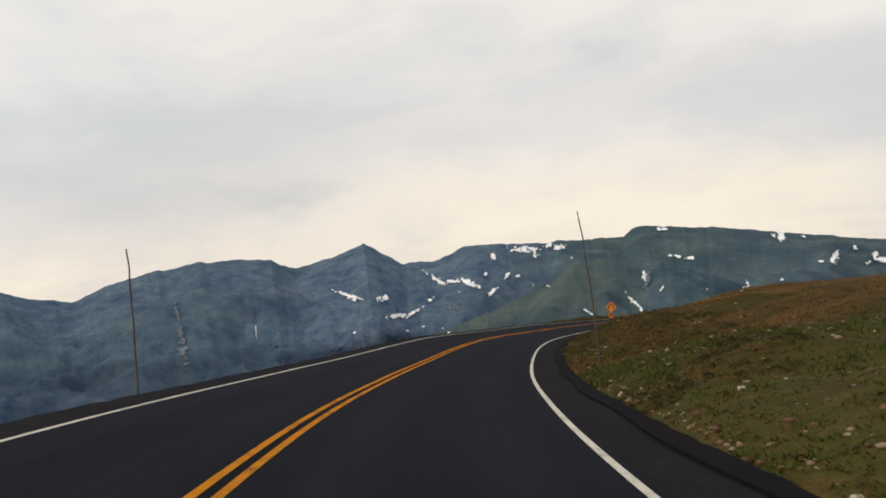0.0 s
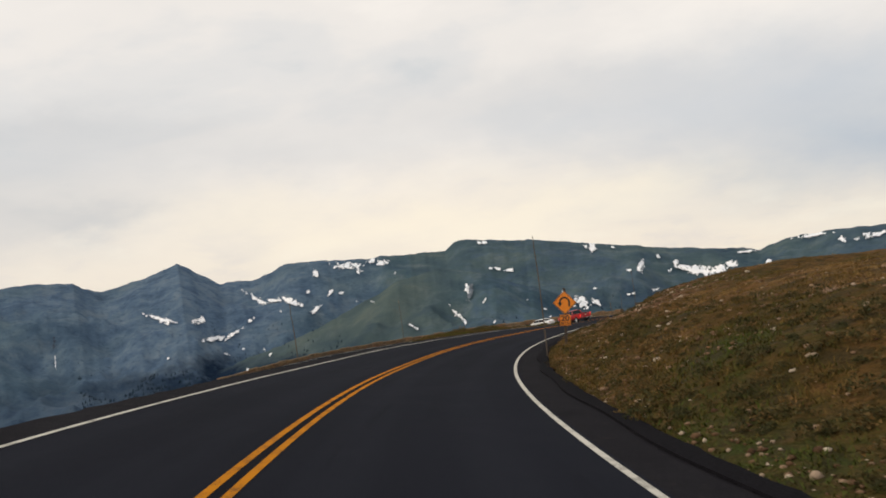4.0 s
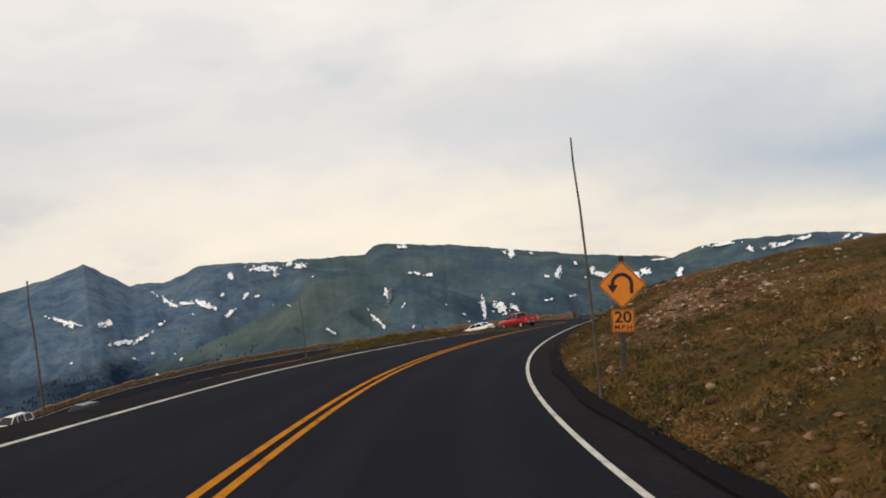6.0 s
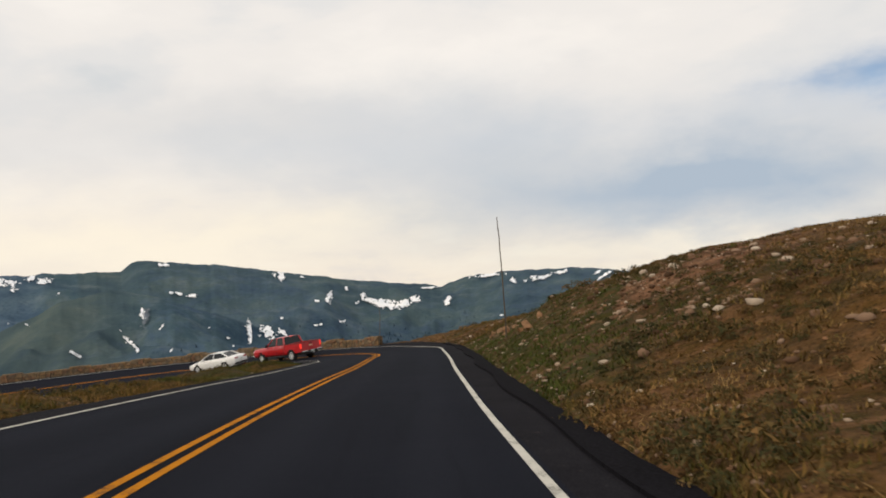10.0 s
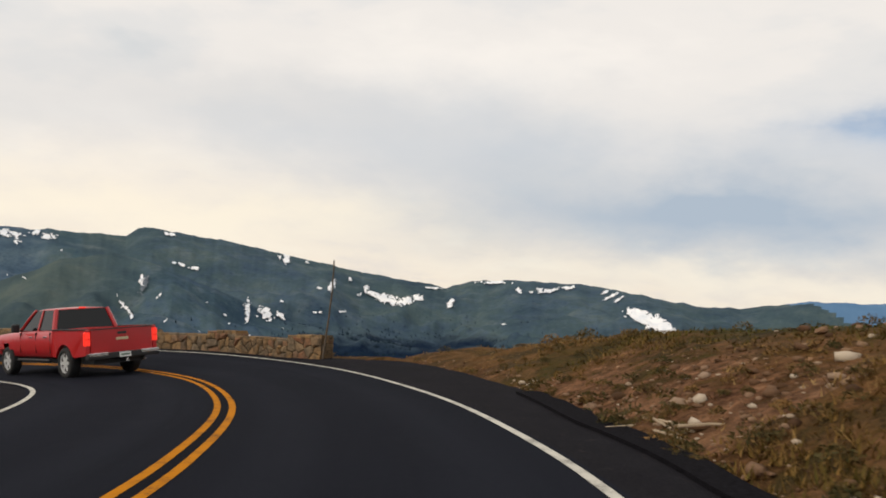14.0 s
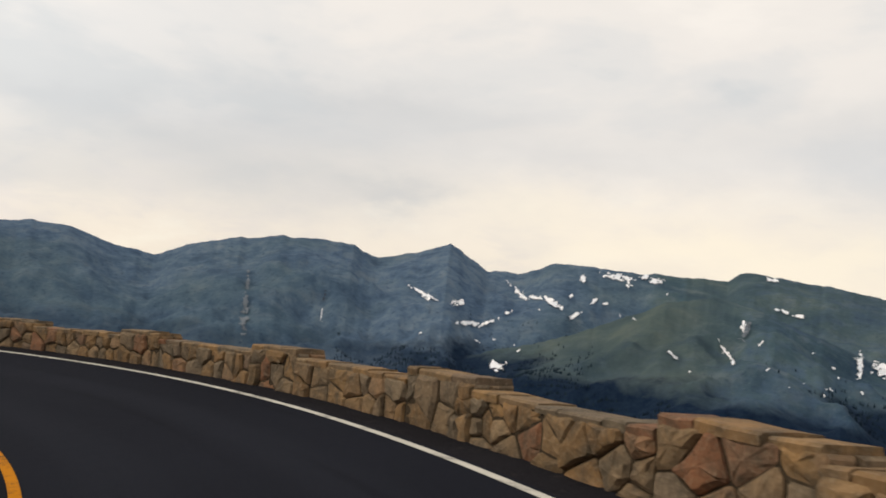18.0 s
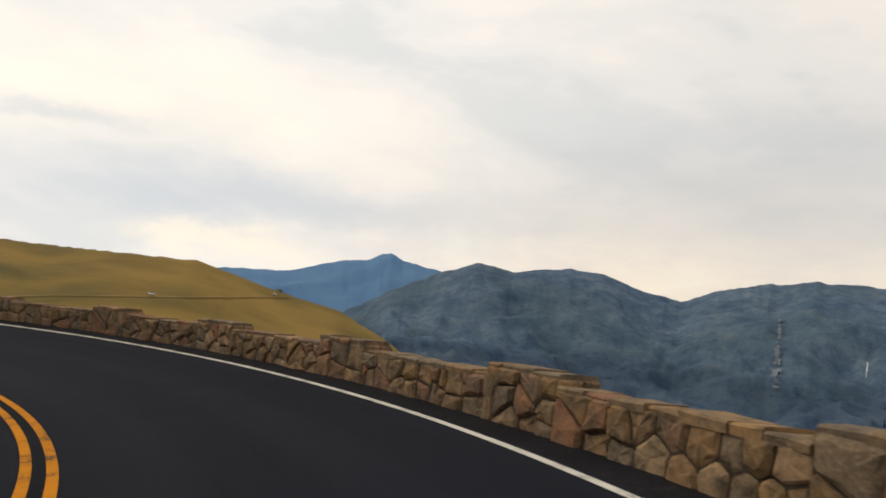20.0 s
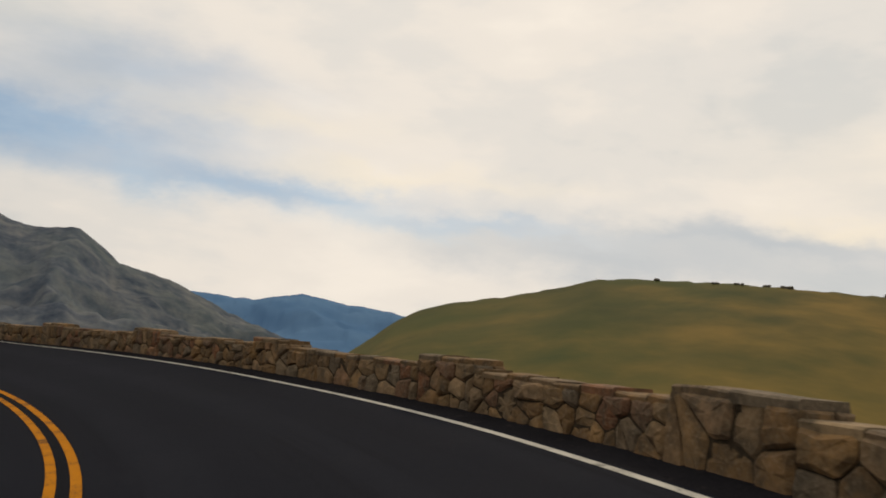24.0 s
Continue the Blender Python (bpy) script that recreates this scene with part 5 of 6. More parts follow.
def curve_sign(x, y, zc, turn):
    """Orange diamond hairpin sign with a 20 MPH plate on a wooden post."""
    z0 = ground_z(x, y + 0.06)
    sign = tagged(new("curve_sign"), "orange diamond curve sign over a speed plate on wooden post", "road sign")
    sign.matrix_basis = pose(x, y, 0, 0, 4.0, turn)
    bm = bmesh.new()
    box(bm, -0.055, 0.055, 0.03, 0.13, z0 - 0.4, zc + 0.66, 0.006)
    part("post", bm, POST_WOOD, sign)
    part("post_cap", box(bmesh.new(), -0.075, 0.035, 0.0, 0.15, zc + 0.58, zc + 0.68, 0.008), POST_WOOD, sign)
    h = 0.555
    dia = [(0, h), (h, 0), (0, -h), (-h, 0)]
    board = part("diamond_board", flat_shape(bmesh.new(), [(a, b + zc) for a, b in round_corners(dia, 0.06)], 0.0, 0.006), SIGN_ORANGE, sign)
    o, i = round_corners([(a * 0.965, b * 0.965) for a, b in dia], 0.05), round_corners([(a * 0.925, b * 0.925) for a, b in dia], 0.05)
    part("border", frame_shape(bmesh.new(), [(a, b + zc) for a, b in o], [(a, b + zc) for a, b in i], -0.004, 0.003), SIGN_BLACK, board)
    # hairpin arrow: up the right leg, over the arch, down to the head on the left
    r_out, r_in = 0.255, 0.175
    pts = [(r_out, -0.20), (r_out, 0.02)] + [(r_out * math.cos(a), 0.02 + r_out * math.sin(a)) for a in np.linspace(0.12, math.pi - 0.1, 16)] + [(-r_out, 0.0), (-r_out - 0.075, 0.0), (-0.215, -0.19), (-r_in + 0.085, 0.0), (-r_in, 0.0)]
    pts += [(r_in * math.cos(a), 0.02 + r_in * math.sin(a)) for a in np.linspace(math.pi - 0.1, 0.12, 14)] + [(r_in, 0.02), (r_in, -0.20)]
    part("arrow", flat_shape(bmesh.new(), [(a, b + zc) for a, b in pts], -0.004, 0.003), SIGN_BLACK, board)
    zp, hw = zc - 0.555 - 0.27, 0.26
    sq = [(-hw, hw), (hw, hw), (hw, -hw), (-hw, -hw)]
    plate = part("speed_plate", flat_shape(bmesh.new(), [(a, b + zp) for a, b in round_corners(sq, 0.04)], 0.0, 0.006), SIGN_ORANGE, sign, "orange advisory speed plate with black figures")
    o, i = round_corners([(a * 0.95, b * 0.95) for a, b in sq], 0.035), round_corners([(a * 0.89, b * 0.89) for a, b in sq], 0.03)
    part("border", frame_shape(bmesh.new(), [(a, b + zp) for a, b in o], [(a, b + zp) for a, b in i], -0.004, 0.003), SIGN_BLACK, plate)
    text_mesh("figures", "20", 0.36, SIGN_BLACK, plate, 0, -0.004, zp + 0.07, 1.1)
    text_mesh("lettering", "M.P.H", 0.15, SIGN_BLACK, plate, 0, -0.004, zp - 0.155, 1.1)
    for bz in (zc + 0.30, zc - 0.30, zp + 0.17):
        part("bolt", tube(bmesh.new(), [(0, -0.012, bz), (0, 0.04, bz)], [0.012, 0.012], 8), SIGN_BACK, sign)
    return sign


curve_sign(6.98, -23.14, 1.80, 8)
snow_pole(6.60, -25.4, 5.6, (-0.012, 0.0), 0.10, 3, 0.034)
snow_pole(27.15, -73.75, 5.2, (-0.055, -0.03), 0.10, 4, 0.036)
for k, (s, o, hgt, lean) in enumerate(((91.0, -4.9, 4.42, (-0.012, 0.0)), (115.0, -4.9, 2.3, (-0.09, 0)), (155.2, -6.1, 5.4, (-0.05, 0)), (178.5, -7.6, 4.2, (-0.02, 0)))):
    p = road_point(s, o)
    snow_pole(p.x, p.y, hgt, lean, 0.07, 10 + k, 0.03)
snow_pole(5.2, 0.2, 1.5, (-0.09, 0.02), 0.05, 21, 0.038)
snow_pole(2.3, 31.0, 4.5, (-0.01, 0), 0.06, 22, 0.03)
snow_pole(-5.27, 66.6, 3.2, (0.085, 0.0), 0.10, 23, 0.038)

# ------------------------------------------------------------ vehicles (y forwards, x to the right, standing on z = 0)
GLASS = plain("tinted_glass", (0.008, 0.010, 0.012), 0.10, spec=0.30, grain=0.0)
TRIM = plain("black_plastic", (0.014, 0.014, 0.015), 0.6)
TYRE = plain("tyre_rubber", (0.012, 0.012, 0.013), 0.85)
CHROME = plain("bright_metal", (0.62, 0.62, 0.63), 0.22, 1.0)
ALLOY = plain("alloy_rim", (0.68, 0.69, 0.70), 0.35, 0.35)
BULB = mat_light("brake_light", (0.80, 0.025, 0.012), 0.9)
TAIL_RED = plain("tail_lens", (0.30, 0.012, 0.012), 0.25)
HEAD_LENS = plain("head_lens", (0.62, 0.64, 0.66), 0.12)
PLATE = plain("number_plate", (0.66, 0.67, 0.66), 0.5)
PLATE_BAR = plain("plate_bar", (0.05, 0.12, 0.07), 0.6)
RED_PAINT = mat_paint("red_paint", (0.42, 0.008, 0.012), 0.30)
WHITE_PAINT = mat_paint("white_paint", (0.80, 0.79, 0.77), 0.30)
BLUE_PAINT = mat_paint("dark_blue_paint", (0.018, 0.026, 0.045), 0.25)


def loft(bm, rings):
    """Skins closed rings of points, capped at both ends."""
    made = [[bm.verts.new(p) for p in r] for r in rings]
    n = len(made[0])
    for a, b in zip(made, made[1:]):
        for k in range(n):
            bm.faces.new((a[k], a[(k + 1) % n], b[(k + 1) % n], b[k]))
    bm.faces.new(made[0][::-1])
    bm.faces.new(made[-1])
    bmesh.ops.recalc_face_normals(bm, faces=bm.faces)
    return bm


def hull_ring(y, zb, zt, w, tuck=0.06, crown=0.03):
    """Cross-section of a car body: tucked sill, full flank, shoulder and slightly crowned top."""
    h = zt - zb
    half = [(0.0, zb), (w - 0.16, zb), (w - tuck, zb + 0.05), (w - 0.015, zb + h * 0.32), (w, zb + h * 0.58), (w - 0.02, zb + h * 0.82), (w - 0.07, zt - 0.035), (w - 0.15, zt), (0.0, zt + crown)]
    return [(x, y, z) for x, z in half] + [(-x, y, z) for x, z in half[-2:0:-1]]


def cut_arches(body, axles, radius, width):
    """Wheel arches: each flank loses the faces inside the wheel's circle, and gets a dark lining."""
    bm = bmesh.new()
    bm.from_mesh(body.data)
    kill = [f for f in bm.faces if any(math.hypot(f.calc_center_median().y - ay, f.calc_center_median().z - radius) < radius * 1.17 for ay in axles) and abs(f.calc_center_median().x) > width / 2 - 0.22]
    bmesh.ops.delete(bm, geom=kill, context="FACES")
    bm.to_mesh(body.data)
    bm.free()


def wheel(parent, x, y, r, w):
    """Tyre with rounded shoulders, five-spoke rim, hub and dark arch lining."""
    side = 1 if x > 0 else -1
    hub = part("wheel", tube(bmesh.new(), [(-w * 0.35, 0, 0), (w * 0.35, 0, 0)], [r * 0.55, r * 0.55], 18), TRIM, parent)
    hub.matrix_basis = pose(x, y, r)
    prof = [(-w / 2, r * 0.66), (-w / 2, r * 0.90), (-w * 0.40, r * 0.98), (-w * 0.2, r), (w * 0.2, r), (w * 0.40, r * 0.98), (w / 2, r * 0.90), (w / 2, r * 0.66)]
    bm, n = bmesh.new(), 28
    rings = [[bm.verts.new((px, pr * math.cos(2 * math.pi * k / n), pr * math.sin(2 * math.pi * k / n))) for px, pr in prof] for k in range(n)]
    for k in range(n):
        a, b = rings[k], rings[(k + 1) % n]
        for i in range(len(prof)):
            j = (i + 1) % len(prof)
            bm.faces.new((a[i], a[j], b[j], b[i]))
    bmesh.ops.recalc_face_normals(bm, faces=bm.faces)
    part("tyre", bm, TYRE, hub, smooth=True)
    bm = bmesh.new()
    xo = side * w * 0.40
    for k in range(6):
        a = 2 * math.pi * k / 6
        c, s = math.cos(a), math.sin(a)
        pts = [(r * 0.10, -0.05), (r * 0.62, -0.035), (r * 0.62, 0.035), (r * 0.10, 0.05)]
        f = [bm.verts.new((xo, u * c - v * s, u * s + v * c)) for u, v in pts]
        g = [bm.verts.new((xo - side * 0.05, u * c - v * s, u * s + v * c)) for u, v in pts]
        bm.faces.new(f), bm.faces.new(g[::-1])
        for i in range(4):
            bm.faces.new((f[i], f[(i + 1) % 4], g[(i + 1) % 4], g[i]))
    m = 24
    for r0, r1, x0, x1 in ((r * 0.60, r * 0.69, xo + side * 0.01, xo + side * 0.01), (0.0, r * 0.16, xo + side * 0.012, xo + side * 0.012)):
        ra = [bm.verts.new((x0, r0 * math.cos(2 * math.pi * k / m), r0 * math.sin(2 * math.pi * k / m))) for k in range(m)] if r0 else None
        rb = [bm.verts.new((x1, r1 * math.cos(2 * math.pi * k / m), r1 * math.sin(2 * math.pi * k / m))) for k in range(m)]
        if ra:
            rc = [bm.verts.new((x0 - side * 0.06, r0 * math.cos(2 * math.pi * k / m), r0 * math.sin(2 * math.pi * k / m))) for k in range(m)]
            for k in range(m):
                j = (k + 1) % m
                bm.faces.new((ra[k], ra[j], rb[j], rb[k]))
                bm.faces.new((ra[j], ra[k], rc[k], rc[j]))
        else:
            bm.faces.new(rb)
    bmesh.ops.recalc_face_normals(bm, faces=bm.faces)
    part("rim", bm, ALLOY, hub)
    return hub


def greenhouse(car, rings_low, rings_top, paint, roof_lift, pillars):
    """Dark glass cabin between a belt outline and a roof outline (each four corners, front first), with a painted roof and pillars."""
    core = bmesh.new()
    mid = Vector((0, sum(p[1] for p in rings_low) / 4, rings_low[0][2]))
    lo = [core.verts.new(Vector(p).lerp(mid, 0.05)) for p in rings_low]
    hi = [core.verts.new(Vector(p).lerp(mid, 0.05)) for p in rings_top]
    for i in range(4):
        j = (i + 1) % 4
        core.faces.new((lo[i], lo[j], hi[j], hi[i]))
    core.faces.new(lo[::-1]), core.faces.new(hi)
    bmesh.ops.recalc_face_normals(core, faces=core.faces)
    part("cabin", core, TRIM, car)
    for i, nm in enumerate(("windscreen", "side_window", "rear_window", "side_window")):
        j = (i + 1) % 4
        quad = [Vector(rings_low[i]), Vector(rings_low[j]), Vector(rings_top[j]), Vector(rings_top[i])]
        n = (quad[1] - quad[0]).cross(quad[3] - quad[0]).normalized()
        c = sum(quad, Vector()) / 4
        if n.dot(c - mid) < 0:
            n = -n
        bm = bmesh.new()
        a = [bm.verts.new(q) for q in quad]
        b = [bm.verts.new(q - n * 0.012) for q in quad]
        bm.faces.new(a), bm.faces.new(b[::-1])
        for k in range(4):
            bm.faces.new((a[k], a[(k + 1) % 4], b[(k + 1) % 4], b[k]))
        bmesh.ops.recalc_face_normals(bm, faces=bm.faces)
        part(nm, bm, GLASS, car, "dark tinted glass")
    fl, fr, rr, rl = (Vector(p) for p in rings_top)
    bm = bmesh.new()
    rows = []
    for u in (0.0, 0.08, 0.3, 0.6, 0.88, 1.0):
        a, b = fl.lerp(rl, u), fr.lerp(rr, u)
        lift = roof_lift * (1 - (2 * u - 1) ** 2) + 0.012
        rows.append([tuple(a.lerp(b, v) + Vector((0, 0, lift * (1 - 0.55 * (2 * v - 1) ** 2) + (0.0 if 0 < v < 1 else -0.03)))) for v in (0.0, 0.06, 0.3, 0.5, 0.7, 0.94, 1.0)])
    grid = [[bm.verts.new(p) for p in r] for r in rows]
    for r0, r1 in zip(grid, grid[1:]):
        for k in range(6):
            bm.faces.new((r0[k], r0[k + 1], r1[k + 1], r1[k]))
    ret = bmesh.ops.extrude_face_region(bm, geom=bm.faces[:])
    for v in [g for g in ret["geom"] if isinstance(g, bmesh.types.BMVert)]:
        v.co.z -= 0.05
    bmesh.ops.recalc_face_normals(bm, faces=bm.faces)
    part("roof", bm, paint, car, smooth=True)
    for a, b, t in pillars:
        a, b = Vector(a), Vector(b)
        part("pillar", tube(bmesh.new(), [a, a.lerp(b, 0.5) + Vector((0, 0, 0.01)), b], [t, t, t * 0.9], 6), paint, car)


def sedan(label, paint, L=4.75, W=1.83, H=1.44):
    car = tagged(new("car"), label, "car", "traffic on the road")
    prof = [(-L / 2, 0.42, 0.86), (-L / 2 + 0.06, 0.30, 0.98), (-L / 2 + 0.45, 0.24, 1.05), (-1.35, 0.20, 1.03), (-0.7, 0.2, 1.0), (0.2, 0.2, 0.97), (0.85, 0.2, 0.95), (1.2, 0.2, 0.93), (1.6, 0.22, 0.86), (L / 2 - 0.3, 0.24, 0.76), (L / 2 - 0.05, 0.30, 0.66), (L / 2, 0.36, 0.58)]
    fine = []
    for a, b in zip(prof, prof[1:]):
        n = max(1, int((b[0] - a[0]) / 0.12))
        fine += [tuple(a[k] + (b[k] - a[k]) * i / n for k in range(3)) for i in range(n)]
    fine.append(prof[-1])
    ends = lambda y: W / 2 - 0.16 * max(0, (abs(y) - L / 2 + 0.75) / 0.75) ** 2
    body = part("body", loft(bmesh.new(), [hull_ring(y, zb, zt, ends(y)) for y, zb, zt in fine]), paint, car, smooth=True)
    ax = (L / 2 - 0.92, -L / 2 + 1.02)
    cut_arches(body, ax, 0.33, W)
    part("underbody", box(bmesh.new(), -W / 2 + 0.12, W / 2 - 0.12, -L / 2 + 0.2, L / 2 - 0.2, 0.2, 0.7), TRIM, car)
    low = [(-0.78, 1.15, 0.93), (0.78, 1.15, 0.93), (0.76, -1.75, 1.0), (-0.76, -1.75, 1.0)]
    top = [(-0.58, 0.30, H - 0.05), (0.58, 0.30, H - 0.05), (0.56, -1.0, H - 0.06), (-0.56, -1.0, H - 0.06)]
    pil = [((x * 0.78, 1.15, 0.93), (x * 0.585, 0.30, H - 0.05), 0.035) for x in (-1, 1)] + [((x * 0.76, -1.75, 1.0), (x * 0.565, -1.0, H - 0.06), 0.055) for x in (-1, 1)] + [((x * 0.785, -0.2, 0.95), (x * 0.585, -0.25, H - 0.05), 0.03) for x in (-1, 1)]
    greenhouse(car, low, top, paint, 0.05, pil)
    for x in (-1, 1):
        for y in ax:
            wheel(car, x * (W / 2 - 0.12), y, 0.33, 0.22)
        part("tail_light", box(bmesh.new(), x * 0.52 - 0.20, x * 0.52 + 0.20, -L / 2 - 0.006, -L / 2 + 0.12, 0.80, 0.93, 0.02), TAIL_RED, car, "red tail light")
        part("headlight", box(bmesh.new(), x * 0.62 - 0.16, x * 0.62 + 0.16, L / 2 - 0.22, L / 2 - 0.02, 0.60, 0.70, 0.02), HEAD_LENS, car)
        part("door_mirror", box(bmesh.new(), x * 0.98 - 0.10, x * 0.98 + 0.10, 0.62, 0.74, 0.95, 1.08, 0.03), paint, car)
        part("door_handle", box(bmesh.new(), x * 0.915 - 0.02, x * 0.915 + 0.02, -0.1, 0.08, 0.80, 0.83, 0.008), CHROME, car)
    part("rear_bumper", box(bmesh.new(), -0.75, 0.75, -L / 2 - 0.03, -L / 2 + 0.1, 0.36, 0.52, 0.03), TRIM, car)
    plate = part("number_plate", box(bmesh.new(), -0.16, 0.16, -L / 2 - 0.012, -L / 2 + 0.02, 0.70, 0.80), PLATE, car)
    part("plate_bar", box(bmesh.new(), -0.11, 0.11, -L / 2 - 0.016, -L / 2 - 0.012, 0.735, 0.765), PLATE_BAR, plate)
    return car


def suv(label, paint, L=4.85, W=1.95, H=1.86):
    car = tagged(new("suv"), label, "car", "traffic on the road")
    prof = [(-L / 2, 0.5, 1.02), (-L / 2 + 0.06, 0.38, 1.14), (-1.2, 0.34, 1.16), (0.6, 0.34, 1.14), (1.0, 0.34, 1.12), (1.7, 0.36, 1.06), (L / 2 - 0.1, 0.42, 0.98), (L / 2, 0.5, 0.85)]
    fine = []
    for a, b in zip(prof, prof[1:]):
        n = max(1, int((b[0] - a[0]) / 0.12))
        fine += [tuple(a[k] + (b[k] - a[k]) * i / n for k in range(3)) for i in range(n)]
    fine.append(prof[-1])
    ends = lambda y: W / 2 - 0.10 * max(0, (abs(y) - L / 2 + 0.5) / 0.5) ** 2
    body = part("body", loft(bmesh.new(), [hull_ring(y, zb, zt, ends(y)) for y, zb, zt in fine]), paint, car, smooth=True)
    ax = (L / 2 - 0.9, -L / 2 + 1.0)
    cut_arches(body, ax, 0.39, W)
    part("underbody", box(bmesh.new(), -W / 2 + 0.12, W / 2 - 0.12, -L / 2 + 0.2, L / 2 - 0.2, 0.34, 0.85), TRIM, car)
    low = [(-0.86, 0.98, 1.12), (0.86, 0.98, 1.12), (0.86, -L / 2 + 0.10, 1.14), (-0.86, -L / 2 + 0.10, 1.14)]
    top = [(-0.68, 0.35, H - 0.05), (0.68, 0.35, H - 0.05), (0.68, -L / 2 + 0.38, H - 0.05), (-0.68, -L / 2 + 0.38, H - 0.05)]
    pil = [((x * 0.865, y0, 1.13), (x * 0.685, y1, H - 0.05), t) for x in (-1, 1) for y0, y1, t in ((0.98, 0.35, 0.04), (-0.05, -0.1, 0.035), (-1.1, -1.1, 0.05), (-L / 2 + 0.10, -L / 2 + 0.38, 0.06))]
    greenhouse(car, low, top, paint, 0.04, pil)
    for x in (-1, 1):
        for y in ax:
            wheel(car, x * (W / 2 - 0.13), y, 0.39, 0.25)
        part("tail_light", box(bmesh.new(), x * 0.86 - 0.07, x * 0.86 + 0.07, -L / 2 - 0.01, -L / 2 + 0.1, 0.85, 1.12, 0.02), TAIL_RED, car, "red tail light")
        part("headlight", box(bmesh.new(), x * 0.70 - 0.17, x * 0.70 + 0.17, L / 2 - 0.12, L / 2 + 0.01, 0.80, 0.94, 0.02), HEAD_LENS, car)
        part("door_mirror", box(bmesh.new(), x * 1.06 - 0.11, x * 1.06 + 0.11, 0.55, 0.68, 1.14, 1.32, 0.03), TRIM, car)
        part("roof_rail", box(bmesh.new(), x * 0.62 - 0.02, x * 0.62 + 0.02, -1.8, 0.1, H - 0.01, H + 0.045, 0.01), TRIM, car)
    part("grille", box(bmesh.new(), -0.48, 0.48, L / 2 - 0.05, L / 2 + 0.012, 0.70, 0.92, 0.01), TRIM, car)
    part("front_bumper", box(bmesh.new(), -0.86, 0.86, L / 2 - 0.1, L / 2 + 0.05, 0.42, 0.60, 0.04), TRIM, car)
    return car


def pickup():
    L, W, H = 5.85, 2.03, 1.88
    car = tagged(new("pickup_truck"), "red crew pickup truck with brake lights on, driving on the road", "pickup truck", "traffic on the road")
    rear = -L / 2
    # cab and bonnet
    prof = [(-0.95, 0.52, 1.27), (0.0, 0.52, 1.27), (0.95, 0.52, 1.26), (1.25, 0.52, 1.24), (1.9, 0.52, 1.21), (L / 2 - 0.12, 0.55, 1.15), (L / 2 - 0.03, 0.60, 1.05), (L / 2, 0.66, 0.92)]
    fine = []
    for a, b in zip(prof, prof[1:]):
        n = max(1, int((b[0] - a[0]) / 0.11))
        fine += [tuple(a[k] + (b[k] - a[k]) * i / n for k in range(3)) for i in range(n)]
    fine.append(prof[-1])
    body = part("cab_body", loft(bmesh.new(), [hull_ring(y, zb, zt, W / 2 - 0.06 * max(0, (y - L / 2 + 0.5) / 0.5) ** 2) for y, zb, zt in fine]), RED_PAINT, car, smooth=True)
    ax, r = (L / 2 - 0.98, rear + 1.22), 0.41
    cut_arches(body, ax[:1], r, W)
    # load bed: two flanks with round arches, floor, front board and tailgate
    n = 14
    arch = [(ax[1] + 0.50 * math.cos(a), r + 0.50 * math.sin(a)) for a in np.linspace(math.pi * 1.03, -0.09, n)]
    outline = [(rear, 0.62), *[(y, max(z, 0.56)) for y, z in arch], (-0.97, 0.56), (-0.97, 1.27), (rear + 0.02, 1.29), (rear, 1.26)]
    for x in (-1, 1):
        bm = bmesh.new()
        out = [bm.verts.new((x * (W / 2 - (0.015 if 0.6 < z < 1.2 else 0.04)), y, z)) for y, z in outline]
        inn = [bm.verts.new((x * (W / 2 - 0.13), y, z)) for y, z in outline]
        bm.faces.new(out), bm.faces.new(inn[::-1])
        for i in range(len(out)):
            j = (i + 1) % len(out)
            bm.faces.new((out[i], out[j], inn[j], inn[i]))
        bmesh.ops.recalc_face_normals(bm, faces=bm.faces)
        part("bed_side", bm, RED_PAINT, car)
        part("bed_rail", box(bmesh.new(), x * 0.955 - 0.055, x * 0.955 + 0.055, rear + 0.02, -0.97, 1.275, 1.305, 0.01), TRIM, car)
        lamp = part("tail_light", box(bmesh.new(), x * 0.945 - 0.075, x * 0.945 + 0.075, rear - 0.012, rear + 0.10, 0.86, 1.22, 0.02), BULB, car, "glowing red brake light")
        part("lamp_divider", box(bmesh.new(), x * 0.945 - 0.07, x * 0.945 + 0.07, rear - 0.016, rear - 0.010, 1.02, 1.04), TAIL_RED, lamp)
        part("headlight", box(bmesh.new(), x * 0.80 - 0.15, x * 0.80 + 0.15, L / 2 - 0.1, L / 2 + 0.012, 0.88, 1.06, 0.02), HEAD_LENS, car)
        mir = part("door_mirror", box(bmesh.new(), x * 1.16 - 0.11, x * 1.16 + 0.11, 0.86, 0.98, 1.24, 1.48, 0.03), TRIM, car)
        part("mirror_arm", box(bmesh.new(), min(x * 0.96, x * 1.08), max(x * 0.96, x * 1.08), 0.89, 0.95, 1.26, 1.31, 0.01), TRIM, mir)
        for y in (0.18, -0.72):
            part("door_handle", box(bmesh.new(), x * 1.012 - 0.02, x * 1.012 + 0.02, y, y + 0.2, 1.08, 1.12, 0.01), CHROME, car)
        for y in (0.98, -0.02, -0.9):
            part("door_seam", box(bmesh.new(), x * 0.985 - 0.026, x * 0.985 + 0.026, y, y + 0.014, 0.66, 1.22), TRIM, car)
        for y in ax:
            wheel(car, x * (W / 2 - 0.15), y, r, 0.28)
        part("step_bar", tube(bmesh.new(), [(x * 0.97, -0.8, 0.46), (x * 0.97, 1.2, 0.46)], [0.04, 0.04], 8), TRIM, car)
